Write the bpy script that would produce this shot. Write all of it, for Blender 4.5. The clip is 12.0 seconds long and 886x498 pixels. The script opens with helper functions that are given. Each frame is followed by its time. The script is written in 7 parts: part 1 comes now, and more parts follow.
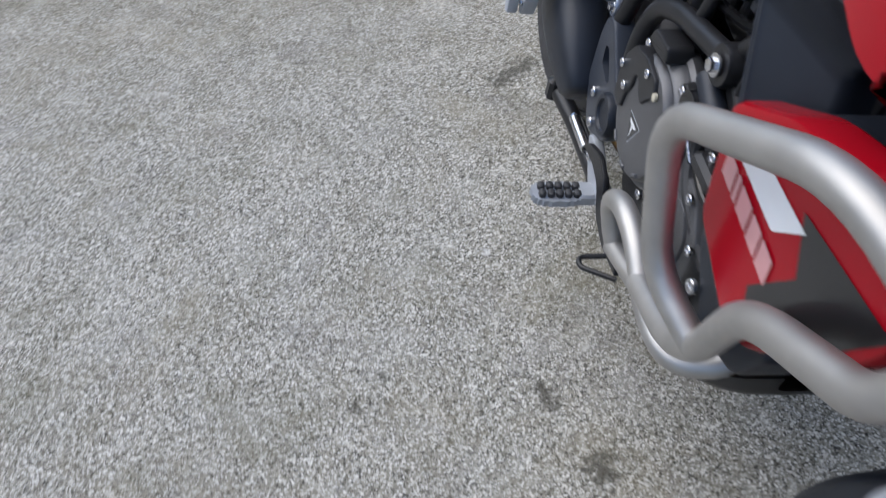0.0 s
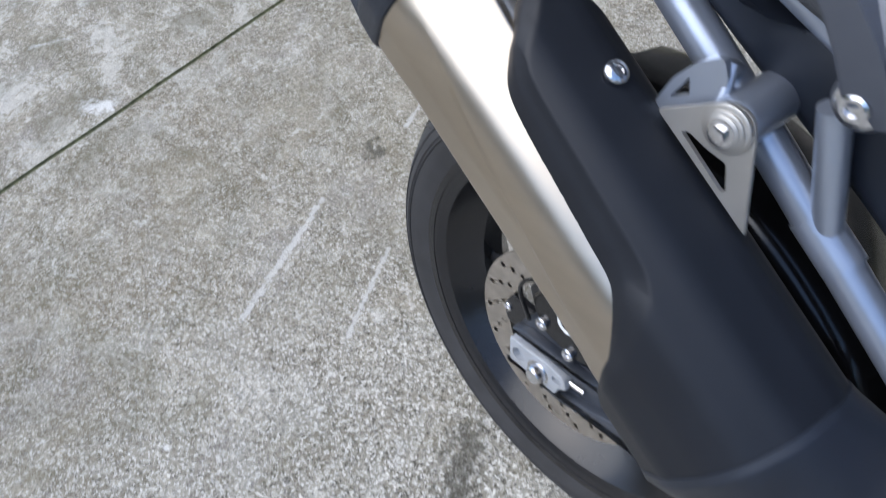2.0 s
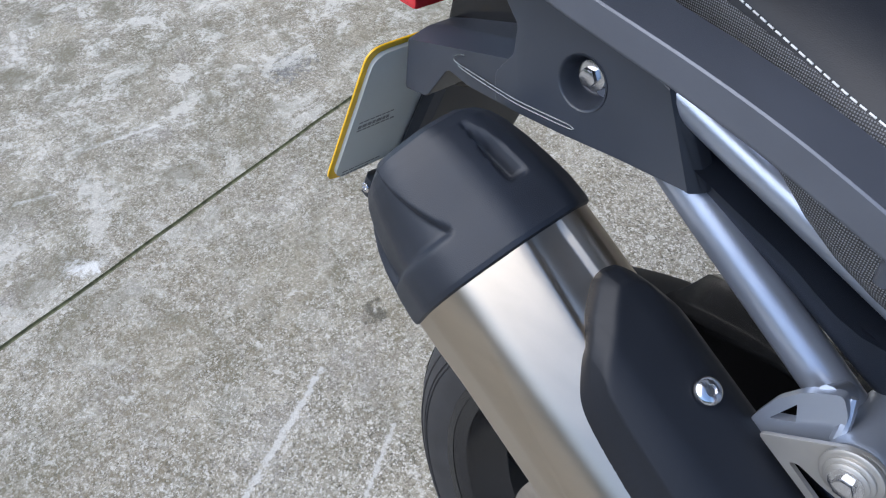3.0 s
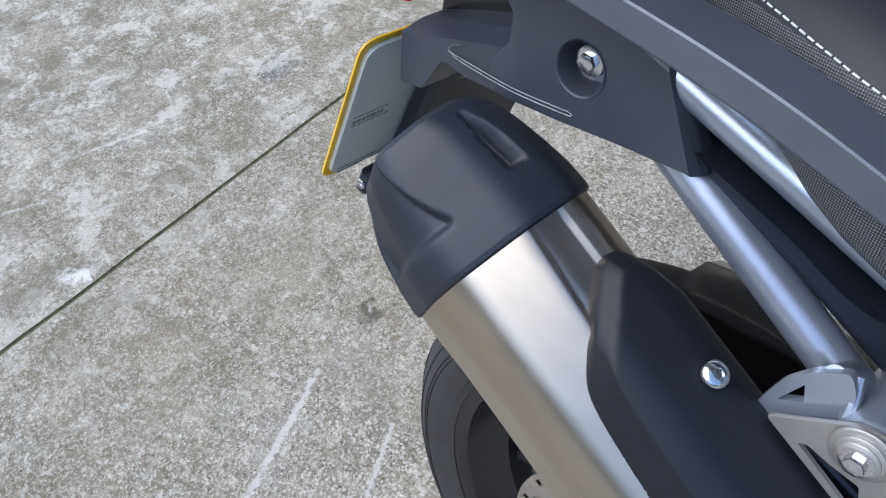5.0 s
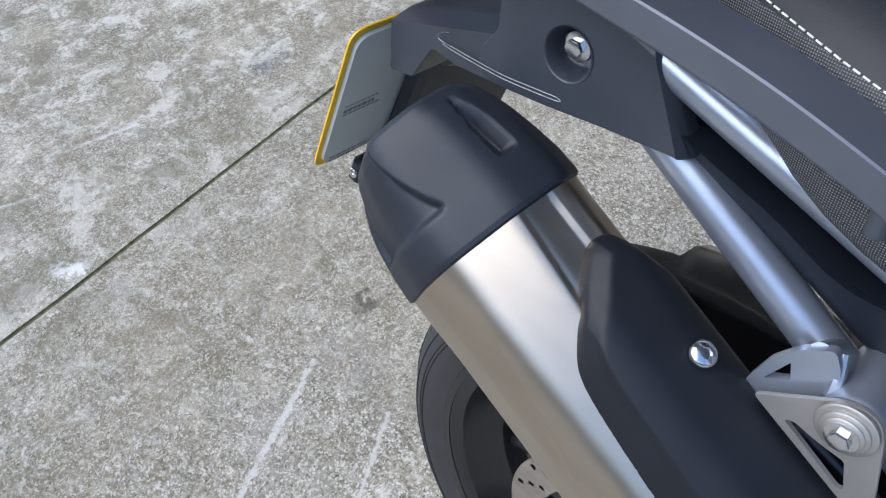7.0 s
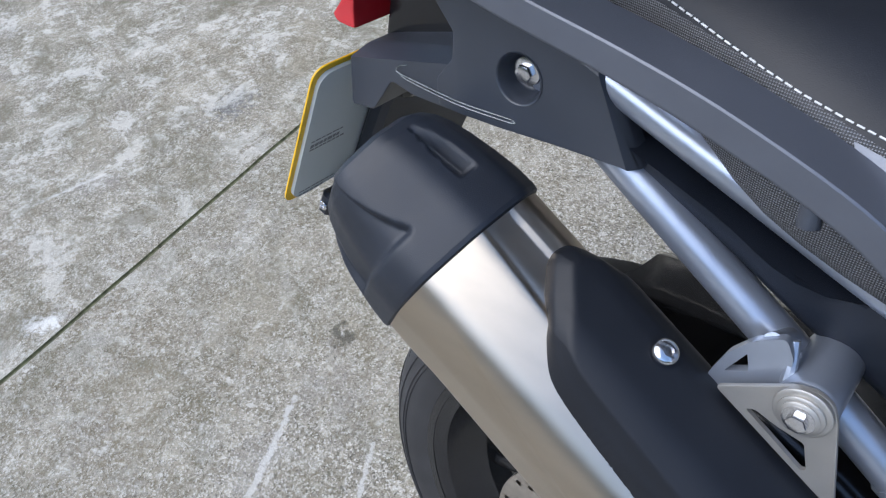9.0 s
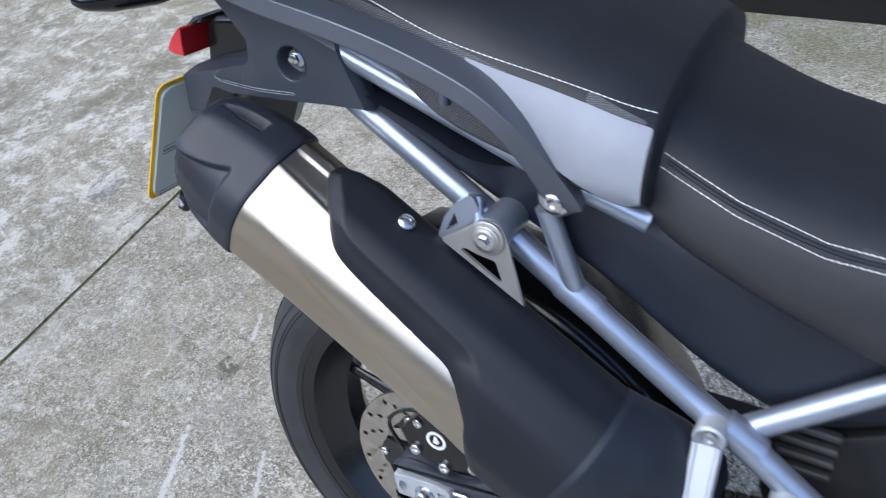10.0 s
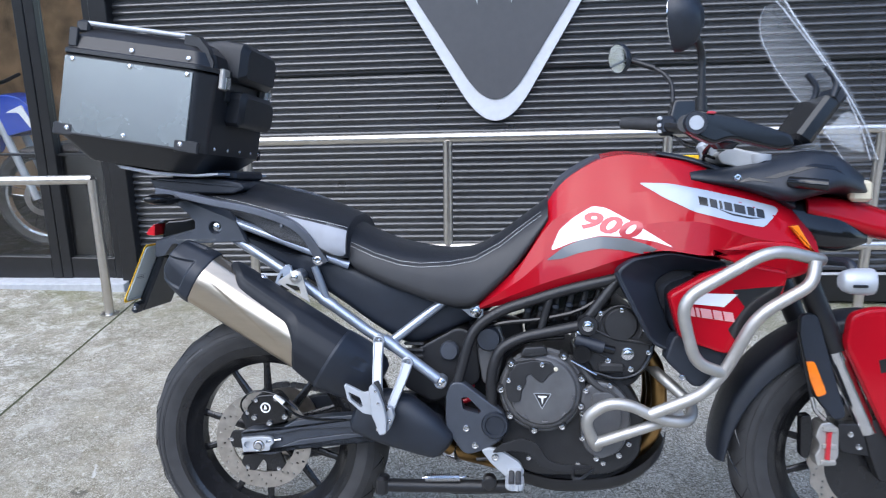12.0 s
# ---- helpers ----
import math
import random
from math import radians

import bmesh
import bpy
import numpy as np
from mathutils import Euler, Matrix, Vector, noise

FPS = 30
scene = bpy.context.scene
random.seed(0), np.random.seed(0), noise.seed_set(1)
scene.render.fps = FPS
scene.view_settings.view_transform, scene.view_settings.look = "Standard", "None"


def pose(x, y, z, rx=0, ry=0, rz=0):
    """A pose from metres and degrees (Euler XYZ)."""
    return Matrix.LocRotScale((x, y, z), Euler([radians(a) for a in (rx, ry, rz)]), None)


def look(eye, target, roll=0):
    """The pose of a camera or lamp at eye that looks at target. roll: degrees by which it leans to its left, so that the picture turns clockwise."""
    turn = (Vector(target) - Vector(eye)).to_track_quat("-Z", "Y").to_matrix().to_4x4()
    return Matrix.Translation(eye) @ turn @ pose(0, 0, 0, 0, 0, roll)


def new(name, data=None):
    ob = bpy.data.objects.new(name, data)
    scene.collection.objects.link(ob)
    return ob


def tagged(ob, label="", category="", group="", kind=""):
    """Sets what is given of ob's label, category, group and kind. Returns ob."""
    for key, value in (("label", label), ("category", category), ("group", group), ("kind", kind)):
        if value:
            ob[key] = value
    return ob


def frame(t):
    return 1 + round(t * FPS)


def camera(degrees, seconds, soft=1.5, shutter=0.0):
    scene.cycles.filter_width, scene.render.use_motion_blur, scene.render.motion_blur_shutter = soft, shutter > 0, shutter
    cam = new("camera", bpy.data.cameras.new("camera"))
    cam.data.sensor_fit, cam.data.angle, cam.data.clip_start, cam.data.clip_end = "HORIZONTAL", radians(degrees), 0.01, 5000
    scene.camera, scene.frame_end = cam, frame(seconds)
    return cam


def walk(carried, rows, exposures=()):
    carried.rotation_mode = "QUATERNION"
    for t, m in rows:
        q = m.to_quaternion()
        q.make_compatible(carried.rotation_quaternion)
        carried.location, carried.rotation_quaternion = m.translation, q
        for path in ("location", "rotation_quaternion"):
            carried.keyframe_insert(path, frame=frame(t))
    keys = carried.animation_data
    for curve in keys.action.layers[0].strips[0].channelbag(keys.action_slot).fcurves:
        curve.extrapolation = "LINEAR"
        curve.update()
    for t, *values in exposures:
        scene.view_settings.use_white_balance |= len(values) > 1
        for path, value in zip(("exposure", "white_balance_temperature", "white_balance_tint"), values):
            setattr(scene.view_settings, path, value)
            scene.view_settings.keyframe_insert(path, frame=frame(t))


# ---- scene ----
# ================= camera and its walk =================
cam = camera(60.7, 12.0, soft=1.15, shutter=0.2)
PATH = [
    (0, (1.429, -0.361, 1.188), (0.158, -0.387, -0.356), -7.8),
    (0.5, (1.094, -0.518, 1.196), (-0.097, -0.208, -0.38), -5.7),
    (1, (0.726, -0.524, 1.153), (-0.317, -0.008, -0.474), -7.5),
    (1.5, (0.501, -0.43, 1.098), (-0.439, 0.105, -0.584), -11.1),
    (2, (0.251, -0.367, 1.108), (-0.71, 0.296, -0.516), -8.9),
    (2.5, (0.134, -0.317, 1.136), (-0.913, 0.475, -0.372), -7.2),
    (2.7, (0.121, -0.305, 1.146), (-0.938, 0.52, -0.337), -7.0),
    (4.5, (0.11, -0.299, 1.139), (-0.94, 0.573, -0.323), -7.6),
    (5, (0.113, -0.309, 1.14), (-0.928, 0.555, -0.334), -7.9),
    (5.5, (0.115, -0.316, 1.137), (-0.919, 0.545, -0.343), -8.0),
    (6, (0.117, -0.31, 1.136), (-0.909, 0.548, -0.351), -8.1),
    (6.5, (0.118, -0.31, 1.138), (-0.901, 0.55, -0.353), -8.1),
    (8.5, (0.125, -0.324, 1.149), (-0.896, 0.573, -0.318), -8.8),
    (9, (0.134, -0.323, 1.152), (-0.871, 0.631, -0.291), -9.6),
    (9.5, (0.186, -0.342, 1.171), (-0.767, 0.719, -0.231), -9.7),
    (10, (0.355, -0.485, 1.196), (-0.504, 0.764, -0.109), -9.2),
    (10.5, (0.515, -0.761, 1.212), (-0.121, 0.758, 0.078), -7.1),
    (11, (0.565, -1.031, 1.253), (0.211, 0.737, 0.386), -3.6),
    (11.5, (0.603, -1.366, 1.304), (0.355, 0.512, 0.663), -1.9),
    (12, (0.655, -1.756, 1.337), (0.447, 0.159, 0.799), -0.6),
]
walk(cam, [(t, look(e, g, r)) for t, e, g, r in PATH], exposures=[(0, 0.80, 6560, 10), (0.5, 1.04, 6650, 10), (1.0, 1.16, 6600, 10), (1.5, 1.11, 6450, 10), (2.5, 1.14, 6350, 10), (5, 1.19, 6350, 10), (9, 1.17, 6320, 10), (10, 1.22, 6150, 10), (10.7, 1.33, 5950, 10), (11.2, 1.34, 5950, 10), (12, 1.40, 6100, 10)])

# ================= sky and sun =================
world = bpy.data.worlds.new("world")
scene.world = world
world.use_nodes = True
wn = world.node_tree.nodes
sky = wn.new("ShaderNodeTexSky")
sky.sky_type = "NISHITA"
sky.sun_disc = False
SUN_ELEV, SUN_AZ = radians(54), radians(212)
sky.sun_elevation, sky.sun_rotation = SUN_ELEV, SUN_AZ
sky.air_density, sky.dust_density, sky.ozone_density = 1.0, 1.0, 3.0
wn["Background"].inputs["Strength"].default_value = 0.14
world.node_tree.links.new(sky.outputs[0], wn["Background"].inputs[0])
sun = new("sun", bpy.data.lights.new("sun", "SUN"))
sun.data.energy, sun.data.angle, sun.data.color = 1.5, radians(75), (1.0, 0.965, 0.90)
sun.matrix_basis = look((0, 0, 0), (-math.sin(SUN_AZ) * math.cos(SUN_ELEV), -math.cos(SUN_AZ) * math.cos(SUN_ELEV), -math.sin(SUN_ELEV)))


# ================= materials =================
def material(name, color, rough=0.5, metal=0.0, vary=0.12, scale=30.0, bump=0.0, bump_scale=400.0, coat=0.0, spec=0.5, stretch=None, rough_vary=0.1):
    m = bpy.data.materials.new(name)
    m.use_nodes = True
    n, l = m.node_tree.nodes, m.node_tree.links
    b = n["Principled BSDF"]
    b.inputs["Metallic"].default_value = metal
    b.inputs["Coat Weight"].default_value = coat
    b.inputs["Coat Roughness"].default_value = 0.04
    b.inputs["Specular IOR Level"].default_value = spec
    tc = n.new("ShaderNodeTexCoord")
    mp = n.new("ShaderNodeMapping")
    l.new(tc.outputs["Object"], mp.inputs[0])
    if stretch:
        mp.inputs["Scale"].default_value = stretch
    no = n.new("ShaderNodeTexNoise")
    no.inputs["Scale"].default_value, no.inputs["Detail"].default_value = scale, 6
    l.new(mp.outputs[0], no.inputs["Vector"])
    ra = n.new("ShaderNodeMapRange")
    ra.inputs[1].default_value, ra.inputs[2].default_value = 0.3, 0.7
    ra.inputs[3].default_value, ra.inputs[4].default_value = 1 - vary, 1 + vary
    l.new(no.outputs[0], ra.inputs[0])
    mul = n.new("ShaderNodeVectorMath")
    mul.operation = "SCALE"
    mul.inputs[0].default_value = color
    l.new(ra.outputs[0], mul.inputs["Scale"])
    l.new(mul.outputs[0], b.inputs["Base Color"])
    n2 = n.new("ShaderNodeTexNoise")
    n2.inputs["Scale"].default_value, n2.inputs["Detail"].default_value = bump_scale, 4
    l.new(mp.outputs[0], n2.inputs["Vector"])
    rr = n.new("ShaderNodeMapRange")
    rr.inputs[3].default_value, rr.inputs[4].default_value = max(0.02, rough - rough_vary), min(1, rough + rough_vary)
    mix = n.new("ShaderNodeMath")
    mix.operation = "MULTIPLY_ADD"
    mix.inputs[1].default_value, mix.inputs[2].default_value = 0.5, 0.25
    l.new(no.outputs[0], mix.inputs[0])
    l.new(mix.outputs[0], rr.inputs[0])
    l.new(rr.outputs[0], b.inputs["Roughness"])
    if bump:
        bp = n.new("ShaderNodeBump")
        bp.inputs["Strength"].default_value, bp.inputs["Distance"].default_value = 1.0, bump
        l.new(n2.outputs[0], bp.inputs["Height"])
        l.new(bp.outputs[0], b.inputs["Normal"])
    return m


MAT = dict(
    plastic=material("black_textured_plastic", (0.0115, 0.0152, 0.0235), 0.46, vary=0.14, spec=0.5, bump=0.00018, bump_scale=1700),
    plastic_grey=material("grey_moulded_plastic", (0.036, 0.042, 0.055), 0.38, vary=0.1, spec=0.65, bump=0.00012, bump_scale=1900),
    shield=material("matte_black_heat_shield", (0.0075, 0.0092, 0.0135), 0.5, vary=0.1, bump=0.0001, bump_scale=1800, spec=0.36),
    gloss=material("gloss_black", (0.008, 0.008, 0.009), 0.15, vary=0.1),
    frame=material("black_powder_coat", (0.016, 0.016, 0.0175), 0.36, vary=0.15, bump=0.0001, bump_scale=1200, spec=0.38),
    engine=material("satin_black_engine", (0.023, 0.023, 0.0245), 0.38, vary=0.15, bump=0.00015, bump_scale=1400, spec=0.35),
    cover=material("charcoal_engine_cover", (0.110, 0.110, 0.114), 0.38, metal=0.35, vary=0.12, bump=0.0002, bump_scale=1600),
    steel=material("brushed_stainless_steel", (0.49, 0.425, 0.345), 0.31, metal=1.0, vary=0.05, scale=8, bump=0.00003, bump_scale=300, rough_vary=0.05, stretch=(1, 8, 8)),
    silver=material("silver_painted_tube", (0.37, 0.41, 0.485), 0.31, metal=0.72, vary=0.05, bump=0.00006, bump_scale=1500),
    alloy=material("cast_silver_alloy", (0.42, 0.44, 0.47), 0.48, metal=0.35, vary=0.06, bump=0.0001, bump_scale=1200),
    bar=material("brushed_steel_bar", (0.46, 0.445, 0.42), 0.5, metal=0.85, vary=0.08, bump=0.00005, bump_scale=900),
    graphite=material("graphite_metallic_paint", (0.120, 0.130, 0.155), 0.36, metal=0.45, vary=0.06, bump=0.00006, bump_scale=1600),
    rail=material("stainless_rail", (0.6, 0.57, 0.53), 0.3, metal=1.0, vary=0.06),
    chrome=material("zinc_bolt", (0.66, 0.66, 0.68), 0.2, metal=1.0, vary=0.08),
    tyre=material("tyre_rubber", (0.031, 0.031, 0.033), 0.62, vary=0.25, scale=25, bump=0.0002, bump_scale=900),
    sidewall=material("tyre_sidewall_relief", (0.10, 0.10, 0.102), 0.7),
    rim=material("black_cast_rim", (0.013, 0.013, 0.0145), 0.24, vary=0.12),
    disc=material("brake_disc_steel", (0.52, 0.48, 0.44), 0.34, metal=1.0, vary=0.12, scale=60),
    red=material("red_gloss_paint", (0.345, 0.003, 0.011), 0.26, vary=0.04, coat=0.35, scale=6, spec=0.12),
    white=material("white_decal", (0.78, 0.79, 0.8), 0.3, vary=0.04, coat=0.6),
    grey=material("grey_decal", (0.1, 0.105, 0.11), 0.3, vary=0.05, coat=0.6),
    silverdec=material("silver_blue_decal", (0.36, 0.41, 0.48), 0.3, vary=0.05, coat=0.6),
    blackdec=material("black_decal", (0.012, 0.012, 0.013), 0.3, coat=0.6),
    pinkdec=material("pale_red_decal", (0.62, 0.30, 0.30), 0.3, coat=0.6),
    reddec=material("red_decal", (0.4, 0.01, 0.02), 0.3, coat=0.6),
    seat=material("black_seat_vinyl", (0.0135, 0.015, 0.019), 0.46, vary=0.12, bump=0.00012, bump_scale=1500, spec=0.36),
    seatside=material("grey_seat_vinyl", (0.022, 0.022, 0.024), 0.5, vary=0.1, bump=0.0004, bump_scale=1100),
    seatwhite=material("light_grey_seat_vinyl", (0.28, 0.293, 0.325), 0.55, vary=0.06, bump=0.0004, bump_scale=900),
    thread=material("white_thread", (0.7, 0.7, 0.68), 0.7),
    lens_clear=material("clear_lens", (0.55, 0.5, 0.38), 0.12, coat=0.8),
    orange=material("orange_reflector", (0.85, 0.2, 0.01), 0.15, coat=0.8),
    redlens=material("red_lens", (0.6, 0.02, 0.03), 0.12, coat=0.8),
    gold=material("heat_tinted_header", (0.27, 0.16, 0.06), 0.36, metal=1.0, vary=0.45, scale=18),
    plate=material("plate_back", (0.62, 0.66, 0.64), 0.4, vary=0.06, scale=12),
    yellow=material("plate_yellow", (0.85, 0.5, 0.01), 0.35),
    print=material("grey_print", (0.25, 0.26, 0.26), 0.5),
    mirror=material("mirror", (0.8, 0.82, 0.85), 0.03, metal=1.0, vary=0.02, rough_vary=0.01),
    alu=material("anodised_panel", (0.175, 0.19, 0.19), 0.27, metal=0.6, vary=0.1, scale=5, bump=0.00003, bump_scale=900),
    boxblack=material("black_powder_case", (0.016, 0.0165, 0.019), 0.36, vary=0.12, bump=0.0001, bump_scale=1400, spec=0.4),
    wall=material("black_cladding", (0.036, 0.037, 0.040), 0.29, metal=0.0, vary=0.12, scale=3, spec=1.0),
    badgegrey=material("badge_grey", (0.085, 0.085, 0.09), 0.4, vary=0.05),
    badgewhite=material("badge_white", (0.62, 0.63, 0.65), 0.4, vary=0.05),
    framegloss=material("black_window_frame", (0.012, 0.012, 0.013), 0.35),
    # brown stands in for a building reflected in the shop glass
    room=material("reflection_brown_wall", (0.34, 0.21, 0.11), 0.7, vary=0.6, scale=5),
    blue=material("blue_plastic", (0.02, 0.06, 0.4), 0.35, coat=0.5),
    pink=material("red_shock_spring", (0.6, 0.01, 0.03), 0.3),
    foliage=material("far_foliage", (0.045, 0.06, 0.03), 0.8, vary=0.5, scale=2.0, bump=0.02, bump_scale=6, spec=0.2),
    strip=material("grey_threshold", (0.45, 0.46, 0.48), 0.6),
    sill=material("blue_tape", (0.1, 0.3, 0.7), 0.5),
)


def glass(name, color, rough=0.02):
    m = bpy.data.materials.new(name)
    m.use_nodes = True
    b = m.node_tree.nodes["Principled BSDF"]
    b.inputs["Base Color"].default_value = (*color, 1)
    b.inputs["Roughness"].default_value = rough
    b.inputs["Transmission Weight"].default_value = 1.0
    b.inputs["IOR"].default_value = 1.12
    return m


MAT["glass"] = glass("clear_glass", (0.95, 0.97, 0.97))
MAT["glass"].node_tree.nodes["Principled BSDF"].inputs["IOR"].default_value = 1.45


def dotted_mesh():
    m = material("grey_mesh_vinyl", (0.05, 0.051, 0.055), 0.6, vary=0.1)
    n, l = m.node_tree.nodes, m.node_tree.links
    tc = n.new("ShaderNodeTexCoord")
    sep = n.new("ShaderNodeSeparateXYZ")
    com = n.new("ShaderNodeCombineXYZ")
    l.new(tc.outputs["Object"], sep.inputs[0])
    l.new(sep.outputs[0], com.inputs[0])
    l.new(sep.outputs[2], com.inputs[1])
    vo = n.new("ShaderNodeTexVoronoi")
    vo.voronoi_dimensions = "2D"
    vo.inputs["Scale"].default_value, vo.inputs["Randomness"].default_value = 760, 0.0
    l.new(com.outputs[0], vo.inputs["Vector"])
    r = n.new("ShaderNodeMapRange")
    r.inputs[1].default_value, r.inputs[2].default_value, r.inputs[3].default_value, r.inputs[4].default_value = 0.22, 0.42, 1, 0
    l.new(vo.outputs["Distance"], r.inputs[0])
    mx = n.new("ShaderNodeMix")
    mx.data_type = "RGBA"
    mx.inputs[6].default_value, mx.inputs[7].default_value = (0.03, 0.031, 0.034, 1), (0.24, 0.245, 0.26, 1)
    l.new(r.outputs[0], mx.inputs[0])
    l.new(mx.outputs[2], n["Principled BSDF"].inputs["Base Color"])
    bp = n.new("ShaderNodeBump")
    bp.inputs["Distance"].default_value = 0.0005
    l.new(r.outputs[0], bp.inputs["Height"])
    l.new(bp.outputs[0], n["Principled BSDF"].inputs["Normal"])
    return m


MAT["mesh"] = dotted_mesh()

MAT["screen"] = material("clear_acrylic", (0.62, 0.65, 0.68), 0.1, vary=0.3, scale=90)
# pale colour for the highlights along the screen's outline
MAT["screenglint"] = material("acrylic_edge_glint", (0.62, 0.65, 0.7), 0.15, vary=0.1)
MAT["screen"].node_tree.nodes["Principled BSDF"].inputs["Alpha"].default_value = 0.17


def concrete():
    m = bpy.data.materials.new("weathered_concrete")
    m.use_nodes = True
    n, l = m.node_tree.nodes, m.node_tree.links
    b = n["Principled BSDF"]
    tc = n.new("ShaderNodeTexCoord")

    def tex(scale, detail=5, rough=0.6, distort=0.0):
        t = n.new("ShaderNodeTexNoise")
        t.inputs["Scale"].default_value, t.inputs["Detail"].default_value = scale, detail
        t.inputs["Roughness"].default_value, t.inputs["Distortion"].default_value = rough, distort
        l.new(tc.outputs["Object"], t.inputs["Vector"])
        return t.outputs[0]

    def rng(src, a, c, lo, hi):
        r = n.new("ShaderNodeMapRange")
        r.inputs[1].default_value, r.inputs[2].default_value, r.inputs[3].default_value, r.inputs[4].default_value = a, c, lo, hi
        l.new(src, r.inputs[0])
        return r.outputs[0]

    def math_(op, a, c):
        q = n.new("ShaderNodeMath")
        q.operation = op
        for i, v in enumerate((a, c)):
            if isinstance(v, (int, float)):
                q.inputs[i].default_value = v
            else:
                l.new(v, q.inputs[i])
        return q.outputs[0]

    def mixc(f, a, c):
        q = n.new("ShaderNodeMix")
        q.data_type = "RGBA"
        for i, v in ((0, f), (6, a), (7, c)):
            if isinstance(v, tuple):
                q.inputs[i].default_value = (*v, 1)
            elif isinstance(v, (int, float)):
                q.inputs[i].default_value = v
            else:
                l.new(v, q.inputs[i])
        return q.outputs[2]

    def streak(x0, y0, x1, y1, w, ends=0.0):
        # soft-edged mark along a line on the slab, broken up by noise
        sep = n.new("ShaderNodeSeparateXYZ")
        l.new(tc.outputs["Object"], sep.inputs[0])
        dx, dy = x1 - x0, y1 - y0
        ln = math.hypot(dx, dy)
        px, py = math_("SUBTRACT", sep.outputs[0], x0), math_("SUBTRACT", sep.outputs[1], y0)
        al = math_("ADD", math_("MULTIPLY", px, dx / ln), math_("MULTIPLY", py, dy / ln))
        ac = math_("ADD", math_("MULTIPLY", px, -dy / ln), math_("MULTIPLY", py, dx / ln))
        c = math_("MAXIMUM", math_("SUBTRACT", math_("ABSOLUTE", math_("SUBTRACT", al, ln / 2), 0), ln / 2), 0)
        d = math_("SQRT", math_("ADD", math_("MULTIPLY", c, c), math_("MULTIPLY", ac, ac)), 0)
        d = math_("ADD", d, rng(tex(60, 8, 0.7), 0.3, 0.7, -w * 1.4, w * 1.4))
        return rng(d, w * 0.4, w * 1.3, 1, 0)

    vor = n.new("ShaderNodeTexVoronoi")
    vor.inputs["Scale"].default_value = 310
    wob = n.new("ShaderNodeVectorMath")
    wob.operation = "MULTIPLY_ADD"
    wn_ = n.new("ShaderNodeTexNoise")
    wn_.inputs["Scale"].default_value, wn_.inputs["Detail"].default_value = 240, 3
    l.new(tc.outputs["Object"], wn_.inputs["Vector"])
    l.new(wn_.outputs["Color"], wob.inputs[0])
    wob.inputs[1].default_value = (0.006, 0.006, 0.006)
    l.new(tc.outputs["Object"], wob.inputs[2])
    l.new(wob.outputs[0], vor.inputs["Vector"])
    grit = n.new("ShaderNodeSeparateXYZ")
    l.new(vor.outputs["Color"], grit.inputs[0])
    g = rng(grit.outputs[0], 0.0, 1.0, 0.0, 1.0)
    base = mixc(rng(tex(1.6, 8, 0.7, 0.6), 0.3, 0.7, 0, 1), (0.205, 0.175, 0.118), (0.252, 0.23, 0.18))
    base = mixc(rng(tex(6.5, 10, 0.75, 0.4), 0.49, 0.66, 0, 0.85), base, (0.45, 0.415, 0.335))
    base = mixc(rng(tex(3.2, 9, 0.68, 1.2), 0.48, 0.64, 0, 0.75), base, (0.132, 0.118, 0.07))
    base = mixc(rng(tex(11, 9, 0.72, 0.8), 0.53, 0.66, 0, 0.5), base, (0.15, 0.122, 0.075))
    base = mixc(rng(tex(45, 8, 0.7), 0.5, 0.66, 0, 0.75), base, (0.50, 0.46, 0.38))
    base = mixc(rng(tex(60, 8, 0.7), 0.38, 0.26, 0, 0.8), base, (0.046, 0.044, 0.034))
    # the aggregate lies barer towards the front
    bare = n.new("ShaderNodeSeparateXYZ")
    l.new(tc.outputs["Object"], bare.inputs[0])
    base = mixc(rng(bare.outputs[0], -0.7, 0.1, 0, 0.5), base, (0.29, 0.277, 0.238))
    show = rng(bare.outputs[0], -0.8, 0.1, 0.42, 1.0)
    clump = rng(tex(26, 7, 0.7), 0.36, 0.62, 0.45, 1.0)
    speck = mixc(math_("MULTIPLY", rng(tex(105, 9, 0.84), 0.505, 0.545, 0, 0.92), math_("MULTIPLY", show, clump)), base, (0.74, 0.71, 0.64))
    speck = mixc(math_("MULTIPLY", rng(tex(88, 9, 0.84), 0.475, 0.43, 0, 0.93), show), speck, (0.040, 0.037, 0.028))
    speck = mixc(math_("MULTIPLY", rng(g, 0.78, 0.86, 0, 0.85), show), speck, (0.80, 0.78, 0.72))
    speck = mixc(math_("MULTIPLY", rng(grit.outputs[1], 0.82, 0.92, 0, 0.85), show), speck, (0.025, 0.023, 0.019))
    # tan and grey discoloured patches, pale flakes, olive damp patches
    speck = mixc(rng(tex(2.7, 9, 0.72, 0.8), 0.52, 0.66, 0, 0.42), speck, (0.30, 0.262, 0.185))
    speck = mixc(rng(tex(3.9, 9, 0.72, 0.6), 0.54, 0.68, 0, 0.4), speck, (0.19, 0.176, 0.172))
    speck = mixc(rng(tex(30, 7, 0.72, 0.3), 0.59, 0.65, 0, 0.7), speck, (0.62, 0.60, 0.55))
    speck = mixc(rng(tex(5.1, 8, 0.7, 0.9), 0.54, 0.68, 0, 0.4), speck, (0.16, 0.15, 0.095))
